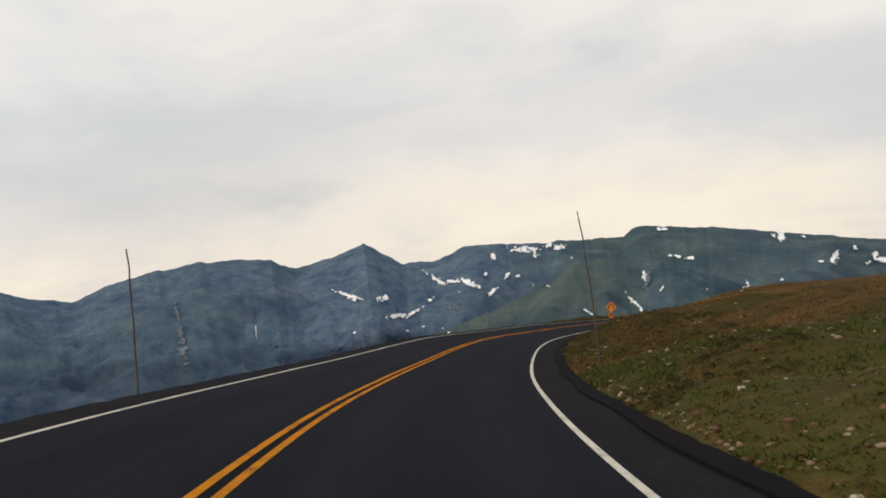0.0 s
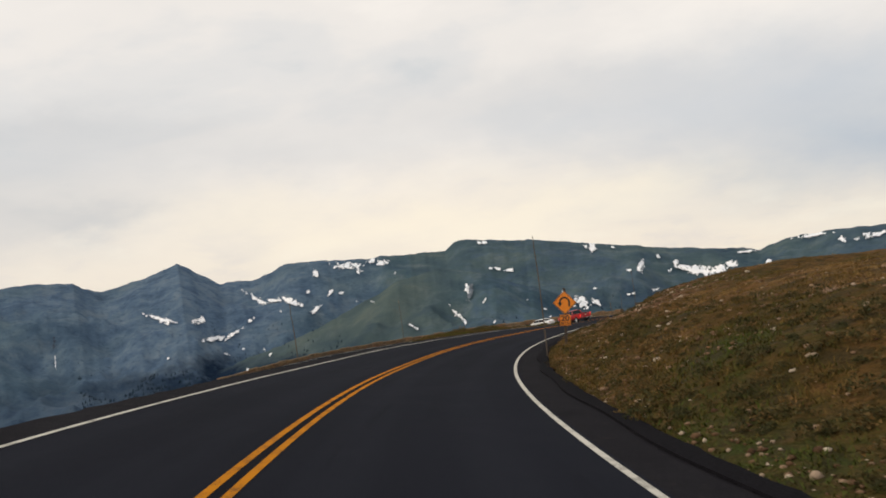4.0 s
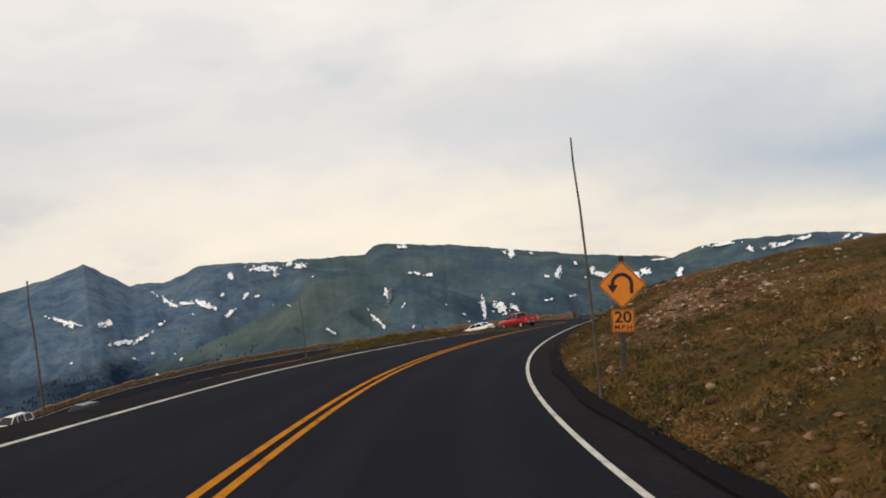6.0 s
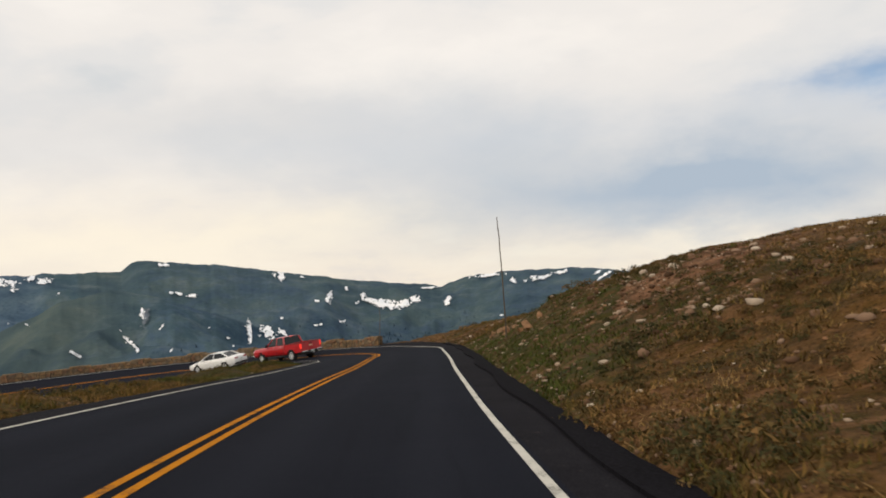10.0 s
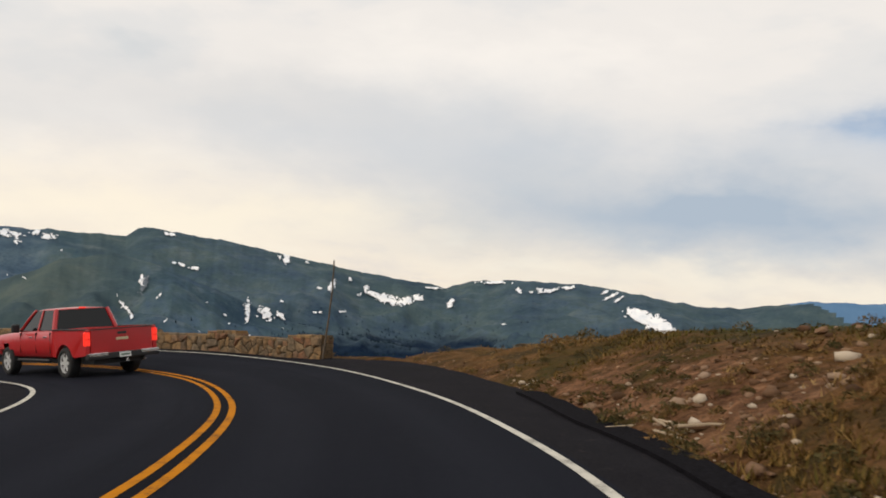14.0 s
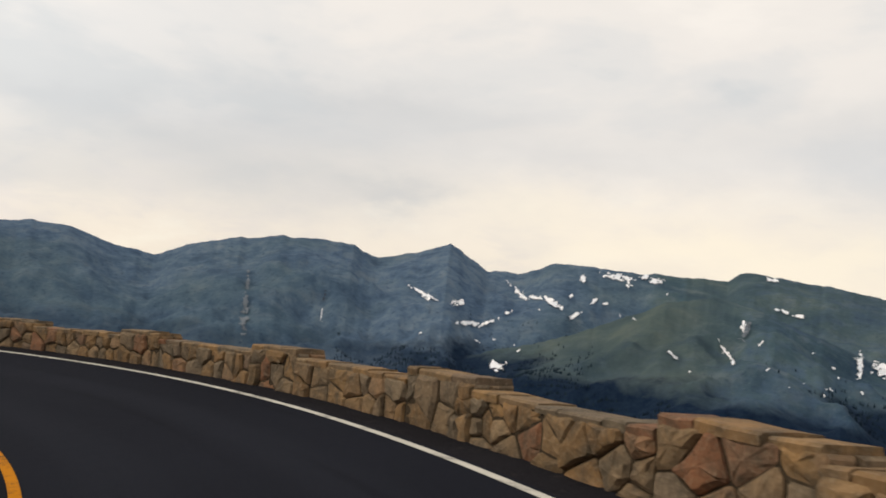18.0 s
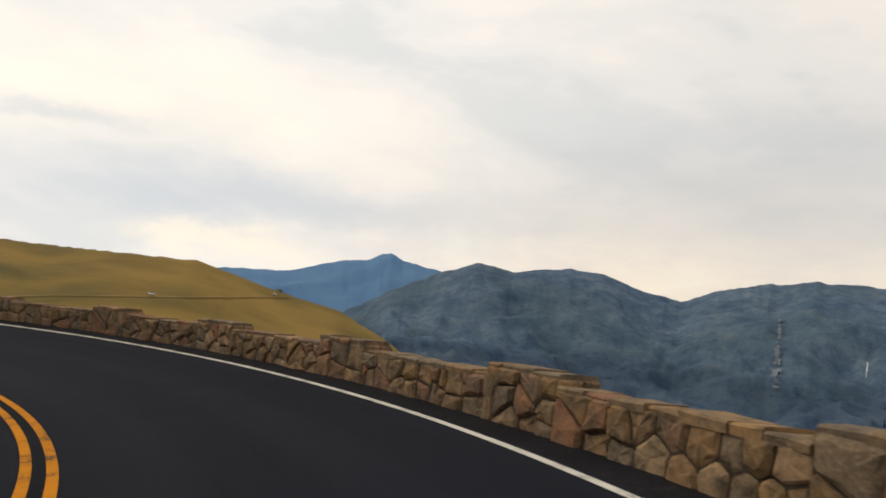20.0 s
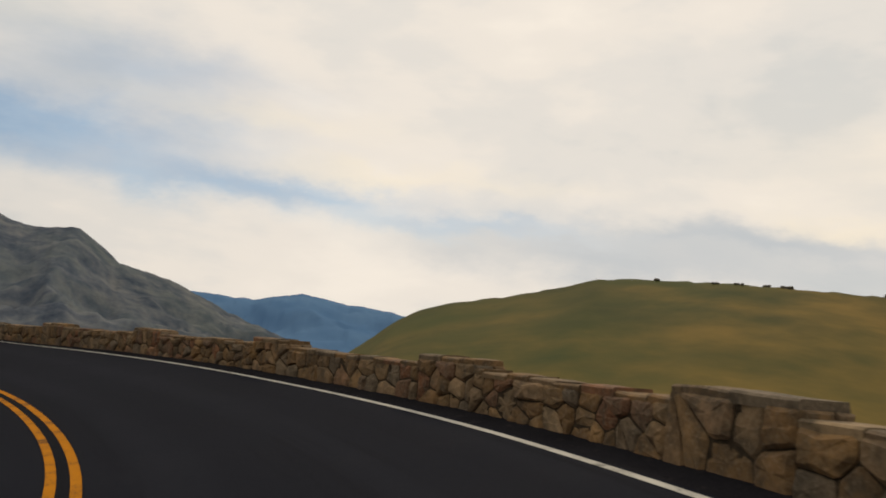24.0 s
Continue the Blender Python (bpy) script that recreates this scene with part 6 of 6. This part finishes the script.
    part("bed_floor", box(bmesh.new(), -0.89, 0.89, rear + 0.05, -0.97, 0.80, 0.86), TRIM, car)
    part("bed_front", box(bmesh.new(), -0.89, 0.89, -1.02, -0.97, 0.80, 1.27), RED_PAINT, car)
    gate = part("tailgate", box(bmesh.new(), -0.865, 0.865, rear, rear + 0.07, 0.64, 1.27, 0.022, 2), RED_PAINT, car)
    part("gate_handle", box(bmesh.new(), -0.13, 0.13, rear - 0.012, rear + 0.005, 1.12, 1.19, 0.01), TRIM, gate)
    part("emblem", box(bmesh.new(), -0.17, 0.17, rear - 0.016, rear + 0.002, 0.97, 1.04, 0.012), plain("gold_emblem", (0.62, 0.52, 0.34), 0.3, 0.5), gate, "plain gold badge")
    part("gate_spoiler", box(bmesh.new(), -0.865, 0.865, rear - 0.018, rear + 0.05, 1.262, 1.292, 0.01), TRIM, gate)
    bump = part("rear_bumper", box(bmesh.new(), -0.99, 0.99, rear - 0.14, rear + 0.06, 0.50, 0.66, 0.03, 2), TRIM, car, "black step bumper with chrome corners")
    for x in (-1, 1):
        part("bumper_corner", box(bmesh.new(), x * 0.72 - 0.26, x * 0.72 + 0.26, rear - 0.148, rear, 0.58, 0.672, 0.012), CHROME, bump)
    plate = part("number_plate", box(bmesh.new(), -0.16, 0.16, rear - 0.152, rear - 0.13, 0.52, 0.65), PLATE, bump)
    part("plate_bar", box(bmesh.new(), -0.12, 0.12, rear - 0.157, rear - 0.152, 0.565, 0.605), PLATE_BAR, plate)
    part("tow_hitch", box(bmesh.new(), -0.04, 0.04, rear - 0.26, rear + 0.1, 0.40, 0.48, 0.01), CHROME, car)
    part("chassis", box(bmesh.new(), -0.72, 0.72, rear + 0.12, L / 2 - 0.2, 0.36, 0.66), TRIM, car)
    part("rear_axle", tube(bmesh.new(), [(-0.8, ax[1], r), (0.8, ax[1], r)], [0.06, 0.06], 10), TRIM, car)
    part("exhaust_pipe", tube(bmesh.new(), [(0.62, rear - 0.04, 0.42), (0.60, rear + 0.8, 0.44)], [0.04, 0.04], 10), CHROME, car)
    low = [(-0.88, 1.22, 1.26), (0.88, 1.22, 1.26), (0.88, -0.93, 1.27), (-0.88, -0.93, 1.27)]
    top = [(-0.72, 0.52, H - 0.05), (0.72, 0.52, H - 0.05), (0.73, -0.74, H - 0.05), (-0.73, -0.74, H - 0.05)]
    pil = [((x * 0.885, y0, 1.26), (x * 0.725, y1, H - 0.05), t) for x in (-1, 1) for y0, y1, t in ((1.22, 0.52, 0.045), (0.05, 0.02, 0.04), (-0.93, -0.74, 0.065))]
    greenhouse(car, low, top, RED_PAINT, 0.05, pil)
    part("third_brake_light", box(bmesh.new(), -0.10, 0.10, -0.80, -0.74, H - 0.035, H + 0.0, 0.008), BULB, car, "glowing red brake light")
    part("grille", box(bmesh.new(), -0.62, 0.62, L / 2 - 0.05, L / 2 + 0.02, 0.80, 1.05, 0.01), TRIM, car)
    part("front_bumper", box(bmesh.new(), -0.98, 0.98, L / 2 - 0.12, L / 2 + 0.08, 0.50, 0.72, 0.04), CHROME, car)
    return car


def stand_on_road(car, s, o, turn=0.0):
    """Sets a vehicle on the road s along and o right of the yellow line, with the road's grade and bank."""
    p = road_point(s, o)
    f = (road_point(s + 1.5, o) - road_point(s - 1.5, o)).normalized()
    rgt = (road_point(s, o + 1) - road_point(s, o - 1)).normalized()
    f = (Matrix.Rotation(radians(turn), 3, "Z") @ f).normalized()
    up = rgt.cross(f).normalized()
    rgt = f.cross(up).normalized()
    m = Matrix((rgt, f, up)).transposed().to_4x4()
    m.translation = p
    car.matrix_basis = m
    return car


stand_on_road(pickup(), 250.8, -1.30, 5)
stand_on_road(sedan("white sedan driving round the bend on asphalt", WHITE_PAINT), 258.6, -2.1)
stand_on_road(suv("dark blue sport utility vehicle on the lower road", BLUE_PAINT), 324.0, -1.9)
stand_on_road(suv("white sport utility vehicle on the lower road", WHITE_PAINT), 330.0, 1.9)

# ------------------------------------------------------------ far side: track, crags and parked cars on the green hill, woods below
DIRT = plain("pale_track", (0.26, 0.165, 0.075), 0.95, grain=0.1, scale=0.2)


def hill_track():
    """Pale road that crosses the green hill."""
    way = [(82.6, -2.02), (84.0, -2.15), (88.0, -2.65), (92.0, -3.0), (96.0, -3.35), (98.2, -3.6), (99.6, -4.0), (100.6, -4.7), (100.9, -5.4)]
    pts = []
    for (a0, e0), (a1, e1) in zip(way, way[1:]):
        pts += [drape(a0 + (a1 - a0) * k / 8, e0 + (e1 - e0) * k / 8, 150, 0.0) for k in range(8)]
    verts, faces = [], []
    for i, p in enumerate(pts):
        d = (pts[min(i + 1, len(pts) - 1)] - pts[max(i - 1, 0)]).normalized()
        side = Vector((-d.y, d.x, 0)).normalized()
        for k in (-0.9, 0.9):
            q = p + side * k
            verts.append((q.x, q.y, p.z + 0.4))
    for i in range(len(pts) - 1):
        faces.append((2 * i, 2 * i + 2, 2 * i + 3, 2 * i + 1))
    tagged(mesh_from("hill_road", verts, faces, DIRT), "pale road crossing the far grassy hillside", "road", kind="structure")


hill_track()
CRAG = plain("crag_rock", (0.085, 0.075, 0.058), 0.95, grain=0.3, scale=0.5)


def crag(az, el, size, seed):
    p = drape(az, el, 150, 0.0)
    rnd = random.Random(seed)
    bm = bmesh.new()
    for k in range(5):
        made = bmesh.ops.create_icosphere(bm, subdivisions=2, radius=1.0)["verts"]
        off = Vector((rnd.uniform(-1.6, 1.6), rnd.uniform(-1.0, 1.0), rnd.uniform(-0.4, 0.3))) * size
        sc = Vector((rnd.uniform(0.7, 1.3), rnd.uniform(0.6, 1.1), rnd.uniform(0.5, 0.9))) * size
        for v in made:
            n = v.co.normalized()
            v.co = Vector((v.co.x * sc.x, v.co.y * sc.y, v.co.z * sc.z)) * (1 + 0.35 * noise.noise(n * 2.2 + Vector((seed, k, 0)))) + off
    ob = part("crag", bm, CRAG)
    ob.matrix_basis = Matrix.Translation(p) @ Euler((0, 0, radians(az))).to_matrix().to_4x4()
    return tagged(ob, "dark rock outcrop on the crest of the grassy hill", "rock outcrop", "crags on the hill")


for k, (a, e, s) in enumerate(((107.0, 1.95, 3.4), (106.0, 1.9, 4.0), (105.2, 1.7, 4.4), (104.7, 1.35, 3.8), (103.6, 0.85, 3.0), (102.8, 0.6, 2.6), (112.6, 2.02, 2.6), (113.7, 2.05, 2.2), (115.4, 2.02, 1.8), (116.8, 2.0, 1.6), (120.6, 1.97, 1.8), (83.2, -1.65, 2.0))):
    crag(a, e, s, k)
_van = None
for k, (a, e) in enumerate(((106.1, 1.15), (105.7, 1.12), (105.3, 1.1), (90.5, -2.75), (83.4, -1.95))):
    p = drape(a, e, 150, 0.0)
    car = suv("white vehicle parked far off on the grassy hill", WHITE_PAINT) if k == 0 else copy_thing(_van, Matrix())
    _van = _van or car
    car.matrix_basis = Matrix.Translation((p.x, p.y, p.z + 0.2)) @ Euler((0, 0, radians(a + 80 + 17 * k))).to_matrix().to_4x4()
    tagged(car, group="cars on the far hill")

NEEDLE = mat_blades("dark_needles", [(0.0, (0.010, 0.018, 0.016)), (1.0, (0.026, 0.038, 0.030))])


def conifer(x, y, z, h, seed):
    rnd = random.Random(seed)
    tree = tagged(new("conifer"), "dark wind-worn conifer on the slope below the road", "tree", "conifers below the road")
    tree.matrix_basis = pose(x, y, z)
    part("trunk", tube(bmesh.new(), [(0, 0, -0.6), (0.03, 0, h * 0.5), (0, 0.02, h * 0.97)], [h * 0.022, h * 0.014, h * 0.004], 7), WOOD, tree)
    verts, faces = [], []
    layers = int(h * 3.2)
    for i in range(layers):
        u = (i + 1) / (layers + 1)
        reach = h * 0.24 * (1 - u) ** 0.8 * rnd.uniform(0.7, 1.15) + 0.12
        for k in range(8):
            a = rnd.uniform(0, 6.28)
            r = reach * rnd.uniform(0.6, 1.1)
            z0 = h * (0.10 + 0.88 * u)
            d = Vector((math.cos(a), math.sin(a), 0))
            s = Vector((-d.y, d.x, 0)) * r * 0.26
            for m in range(4):
                q0, q1 = d * r * m / 4, d * r * (m + 1) / 4
                b = len(verts)
                j = rnd.uniform(-0.08, 0.08)
                verts += [q0 + s * (1 - m / 5) + Vector((0, 0, z0 + j)), q0 - s * (1 - m / 5) + Vector((0, 0, z0 - j)), q1 + s * 0.2 + Vector((0, 0, z0 - r * 0.16 * (m + 1) + j)), q1 - s * 0.7 + Vector((0, 0, z0 - r * 0.14 * (m + 1)))]
                faces += [(b, b + 1, b + 3, b + 2)]
    mesh_from("crown", verts, faces, NEEDLE, tree)
    return tree


for k, (x, y, h) in enumerate(((-24, -22, 4.6), (-27.5, -19, 3.4), (-21, -31, 5.2), (-20, -34, 4.0))):
    conifer(x, y, ground_z(x, y), h, 300 + k)


# needles shifted to blue: the haze of distance is in their colour
FAR_NEEDLE = mat_blades("hazed_needles", [(0.0, (0.006, 0.015, 0.030)), (1.0, (0.018, 0.034, 0.048))])


def far_woods():
    """Conifers at the tree line of the range, too far off to count."""
    rs = np.random.RandomState(12)
    verts, faces = [], []
    ring = np.array([(math.cos(a), math.sin(a)) for a in np.linspace(0, 2 * math.pi, 5, endpoint=False)])
    for _ in range(24000):
        c, i = rs.randint(np.searchsorted(FAR_ANG, -12), np.searchsorted(FAR_ANG, 46)), rs.randint(2, np.searchsorted(FAR_RADII, 3000))
        z, r, d = FAR_RELIEF[i, c], FAR_RADII[i] * SWAY[c], heading(FAR_ANG[c])
        x, y = CENTRE[0] + d.x * r, CENTRE[1] + d.y * r
        clump = float(fbm(np.array([x]), np.array([y]), 230.0, 3, 111)[0])
        if not -330 < z < -118 + 70 * clump or rs.rand() > 0.06 + 0.94 * smooth01((-140 - z) / 40) or clump < -0.12:
            continue
        h = rs.uniform(6, 10)
        w = h * rs.uniform(0.20, 0.30)
        b = len(verts)
        verts += [(x + u * w, y + v * w, z - 2.0) for u, v in ring] + [(x, y, z + h)]
        faces += [(b + k, b + (k + 1) % 5, b + 5) for k in range(5)]
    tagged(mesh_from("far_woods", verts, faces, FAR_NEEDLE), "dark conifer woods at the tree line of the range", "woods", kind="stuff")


far_woods()

# ------------------------------------------------------------ stones, sticks and rubble by the road
for k, (s, o, size) in enumerate(((223.5, 6.0, 0.42), (223.0, 6.25, 0.46), (222.7, 5.8, 0.28), (220.5, 6.3, 0.72), (219.9, 6.8, 0.85), (219.6, 6.15, 0.45), (219.1, 7.2, 0.70), (218.5, 6.7, 0.55), (217.9, 7.0, 0.70), (217.4, 6.4, 0.42),
                                (216.8, 7.1, 0.65), (216.2, 6.6, 0.60), (226.2, 7.7, 0.26), (225.0, 8.4, 0.32), (211.0, 6.1, 0.66), (211.9, 6.0, 0.45), (211.5, 6.6, 0.60), (224.4, 8.6, 0.28), (233.0, 7.6, 0.3), (235.0, 8.8, 0.34))):
    p = road_point(s, o)
    rock(p.x, p.y, size, 400 + k, 0.72, "rough orange-tan boulder cropping out of the cut slope", "boulders in the cut slope", 0.25)
_rnd = random.Random(31)
for k in range(210):
    s = _rnd.uniform(134, 243)
    o = right_lane(s) + shoulder(s) + (_rnd.uniform(2.2, 9.0) if k % 3 else 0.3 + abs(_rnd.gauss(0, 3.0)))
    p = road_point(s, o)
    rock(p.x, p.y, min(0.25, 0.06 + _rnd.expovariate(1 / 0.05)), 500 + k, 0.48)
rock(6.5, -21.6, 0.5, 900, 0.5, "pale yellow lichen-covered rock in the grass")
rock(8.2, -24.3, 0.28, 901, 0.5)
STICK_WOOD = plain("bleached_wood", (0.36, 0.28, 0.19), 0.85, grain=0.12, scale=20)


def stick(s, o, turn, length, tilt=0.0, r=0.02):
    p = road_point(s, o)
    z = ground_z(p.x, p.y)
    d = heading(turn)
    a = Vector((p.x, p.y, z + r)) - d * length / 2
    b = Vector((p.x, p.y, z + r + tilt)) + d * length / 2
    tagged(part("stick", tube(bmesh.new(), [a, a.lerp(b, 0.5) + Vector((0.01, 0, 0.015)), b], [r, r * 0.9, r * 0.7], 7), STICK_WOOD), "bleached broken wooden stake lying beside the road", "stick", "broken stakes")


for row in ((233.4, 5.15, -70, 0.9, 0.03), (232.7, 5.2, 20, 0.55, 0.12), (232.5, 5.25, 50, 0.5, 0.10), (232.1, 5.4, -80, 0.7, 0.03), (232.4, 5.1, 35, 0.45, 0.05)):
    stick(*row)

build_wall()

# ------------------------------------------------------------ low plants: grass, cushions of shrub, gravel
GRASS = mat_blades("dry_grass", [(0.0, (0.048, 0.074, 0.012)), (0.22, (0.056, 0.066, 0.014)), (0.42, (0.072, 0.060, 0.014)), (0.62, (0.114, 0.072, 0.020)), (0.80, (0.180, 0.104, 0.031)), (1.0, (0.265, 0.170, 0.070))], True)
SHRUB = mat_blades("low_shrub", [(0.0, (0.0180, 0.0240, 0.0100)), (0.30, (0.0380, 0.0400, 0.0160)), (0.55, (0.0800, 0.0610, 0.0240)), (0.8, (0.1624, 0.0909, 0.0321)), (1.0, (0.2436, 0.1377, 0.0535))], True)
GRAVEL = mat_gravel()


def tri_mesh(name, verts, faces, mat, tint=None):
    """One joined mesh out of arrays."""
    me = bpy.data.meshes.new(name)
    me.vertices.add(len(verts))
    me.vertices.foreach_set("co", np.ascontiguousarray(verts, np.float32).ravel())
    me.loops.add(faces.size)
    me.loops.foreach_set("vertex_index", faces.astype(np.int32).ravel())
    me.polygons.add(len(faces))
    me.polygons.foreach_set("loop_start", (np.arange(len(faces)) * 3).astype(np.int32))
    me.polygons.foreach_set("loop_total", np.full(len(faces), 3, np.int32))
    me.update(calc_edges=True)
    me.validate()
    me.materials.append(mat)
    if tint is not None:
        me.attributes.new("tint", "FLOAT", "POINT").data.foreach_set("value", tint.astype(np.float32))
    return new(name, me)


def scatter(n, seed, region):
    """Random places beside the road inside a region of stations and offsets from the paving's edge, with height, tint and how bare the soil is."""
    rs = np.random.RandomState(seed)
    s0, s1, d0, d1, side, power = region
    s = rs.uniform(s0, s1, n)
    d = d0 + (d1 - d0) * rs.rand(n) ** power
    o = (right_lane(s) + shoulder(s) + d) if side > 0 else -(left_lane(s) + 0.95 + d)
    x = np.interp(s, AX_S, AX[:, 0]) + np.interp(s, AX_S, RIGHT[:, 0]) * o
    y = np.interp(s, AX_S, AX[:, 1]) + np.interp(s, AX_S, RIGHT[:, 1]) * o
    # leave the paving free
    k, oo, _, _ = nearest_axis(x, y)
    er, el = right_lane(AX_S[k]) + shoulder(AX_S[k]) + 0.05, left_lane(AX_S[k]) + 1.0
    ok = (oo > er) | (oo < -el)
    x, y = x[ok], y[ok]
    z, ss, o2, er2, _, _ = ground_height(x, y, True)
    rb = np.maximum(o2 - er2, 0)
    bare = np.exp(-((rb - 4.9) / 3.1) ** 2) * (1 - 0.6 * smooth01((ss - 203) / 9)) * smooth01((ss - 156) / 18) * smooth01((232 - ss) / 6) * (o2 > 0) + np.exp(-(rb / 2.6) ** 2) * (o2 > 0) * smooth01((ss - S_APEX0 - 1) / 5)
    bare = np.clip(bare * (1.0 + 0.75 * fbm(x, y, 6.0, 3, 95)), 0, 1)
    return x, y, z, tint_field(x, y, ss, o2, er2), bare


REGIONS = [(66, 244, 0.02, 20.0, 1, 1.5), (160, 250, 0.02, 12.0, -1, 1.2), (228, 250, 0.4, 16.0, 1, 1.5)]


def build_grass():
    vs, ts = [], []
    for reg, n in zip(REGIONS, (96000, 30000, 6000)):
        x, y, z, tint, bare = scatter(n, 7 + int(reg[0]), reg)
        rs = np.random.RandomState(3)
        keep = rs.rand(len(x)) > bare * 0.95
        x, y, z, tint = x[keep], y[keep], z[keep], tint[keep]
        tuft = 0.30 + 0.85 * np.clip(0.45 + 1.2 * fbm(x, y, 1.4, 2, 97), 0, 1) * (1.0 + 1.0 * (reg[4] < 0))
        for b in range(6):
            m = len(x)
            a, lean = rs.uniform(0, 6.28, m), rs.uniform(0.03, 0.16, m)
            h = rs.uniform(0.035, 0.105, m) * tuft
            w = rs.uniform(0.007, 0.017, m)
            px, py = x + rs.uniform(-0.09, 0.09, m), y + rs.uniform(-0.09, 0.09, m)
            c, s = np.cos(a), np.sin(a)
            zb = z - 0.02
            tri = np.stack([np.stack([px - s * w, py + c * w, zb], 1), np.stack([px + s * w, py - c * w, zb], 1), np.stack([px + c * lean, py + s * lean, z + h], 1)], 1)
            vs.append(tri.reshape(-1, 3))
            ts.append(np.repeat(np.clip(tint + rs.normal(0, 0.10, m), 0, 1), 3))
    v = np.concatenate(vs)
    tagged(tri_mesh("grass", v, np.arange(len(v)).reshape(-1, 3), GRASS, np.concatenate(ts)), "dry golden and green alpine grass tufts", "grass", kind="stuff")


def build_shrubs():
    vs, ts = [], []
    for reg, n in zip(REGIONS, (5600, 1200, 70)):
        x, y, z, tint, bare = scatter(n, 70 + int(reg[0]), (*reg[:3], min(reg[3], 7.0), *reg[4:]))
        rs = np.random.RandomState(4)
        # cushions gather in drifts
        keep = rs.rand(len(x)) < 0.14 + 0.30 * (y < -25) + 1.1 * np.clip(0.26 + fbm(x, y, 5.0, 3, 99), 0, 1)
        keep &= tint > 0.14
        x, y, z, tint = x[keep], y[keep], z[keep], tint[keep]
        R = np.minimum(0.36, 0.09 + rs.exponential(0.085, len(x)))
        H = R * rs.uniform(0.55, 0.95, len(x))
        hue = np.clip(0.55 * rs.rand(len(x)) + 0.45 * tint, 0, 1)
        for b in range(130):
            m = len(x)
            a, q = rs.uniform(0, 6.28, m), rs.uniform(0.02, 1.0, m)
            r = np.sqrt(q) * R * rs.uniform(0.8, 1.12, m)
            up = np.sqrt(np.maximum(0, 1 - q)) * H * rs.uniform(0.6, 1.12, m)
            cen = np.stack([x + np.cos(a) * r, y + np.sin(a) * r, z + up], 1)
            leaf = rs.normal(0, 1, (m, 3, 3)) * (0.010 + 0.042 * R[:, None, None])
            vs.append((cen[:, None, :] + leaf).reshape(-1, 3))
            ts.append(np.repeat(hue, 3))
    v = np.concatenate(vs)
    tagged(tri_mesh("low_shrubs", v, np.arange(len(v)).reshape(-1, 3), SHRUB, np.concatenate(ts)), "grey-green and brown cushions of low alpine shrub", "shrub", kind="stuff")


def build_gravel():
    g = (1 + 5 ** 0.5) / 2
    ico = np.array([(-1, g, 0), (1, g, 0), (-1, -g, 0), (1, -g, 0), (0, -1, g), (0, 1, g), (0, -1, -g), (0, 1, -g), (g, 0, -1), (g, 0, 1), (-g, 0, -1), (-g, 0, 1)], float) / 1.9
    tri = np.array([(0, 11, 5), (0, 5, 1), (0, 1, 7), (0, 7, 10), (0, 10, 11), (1, 5, 9), (5, 11, 4), (11, 10, 2), (10, 7, 6), (7, 1, 8), (3, 9, 4), (3, 4, 2), (3, 2, 6), (3, 6, 8), (3, 8, 9), (4, 9, 5), (2, 4, 11), (6, 2, 10), (8, 6, 7), (9, 8, 1)])
    vs, fs, base = [], [], 0
    for reg, n, big, bias in (((134, 236, 0.2, 12.0, 1, 1.0), 26000, 0.028, 1.0), ((66, 246, -0.05, 0.6, 1, 1.0), 3500, 0.014, 0.0), ((160, 246, 0.0, 0.6, -1, 1.0), 900, 0.014, 0.0), ((66, 150, 0.3, 9.0, 1, 1.4), 1900, 0.030, 0.0)):
        x, y, z, tint, bare = scatter(n, 170 + int(reg[0] + 10 * reg[2]), reg)
        rs = np.random.RandomState(6)
        keep = rs.rand(len(x)) < (1 - bias) + bias * (0.12 + bare)
        x, y, z = x[keep], y[keep], z[keep]
        m = len(x)
        r = np.minimum(0.085 + 0.06 * bias, 0.012 + rs.exponential(big, m))
        v = ico[None] * (1 + rs.uniform(-0.28, 0.28, (m, 12, 1))) * rs.uniform(0.7, 1.3, (m, 1, 3)) * r[:, None, None]
        v[:, :, 2] *= 0.6
        a = rs.uniform(0, 6.28, m)
        c, s = np.cos(a)[:, None], np.sin(a)[:, None]
        v = np.stack([v[:, :, 0] * c - v[:, :, 1] * s + x[:, None], v[:, :, 0] * s + v[:, :, 1] * c + y[:, None], v[:, :, 2] + z[:, None] + r[:, None] * 0.12], -1)
        vs.append(v.reshape(-1, 3))
        fs.append((tri[None] + (base + np.arange(m) * 12)[:, None, None]).reshape(-1, 3))
        base += m * 12
    tagged(tri_mesh("gravel", np.concatenate(vs), np.concatenate(fs), GRAVEL), "loose tan gravel and rubble along the paving and on the cut slope", "gravel", kind="stuff")


build_grass()
build_shrubs()
build_gravel()
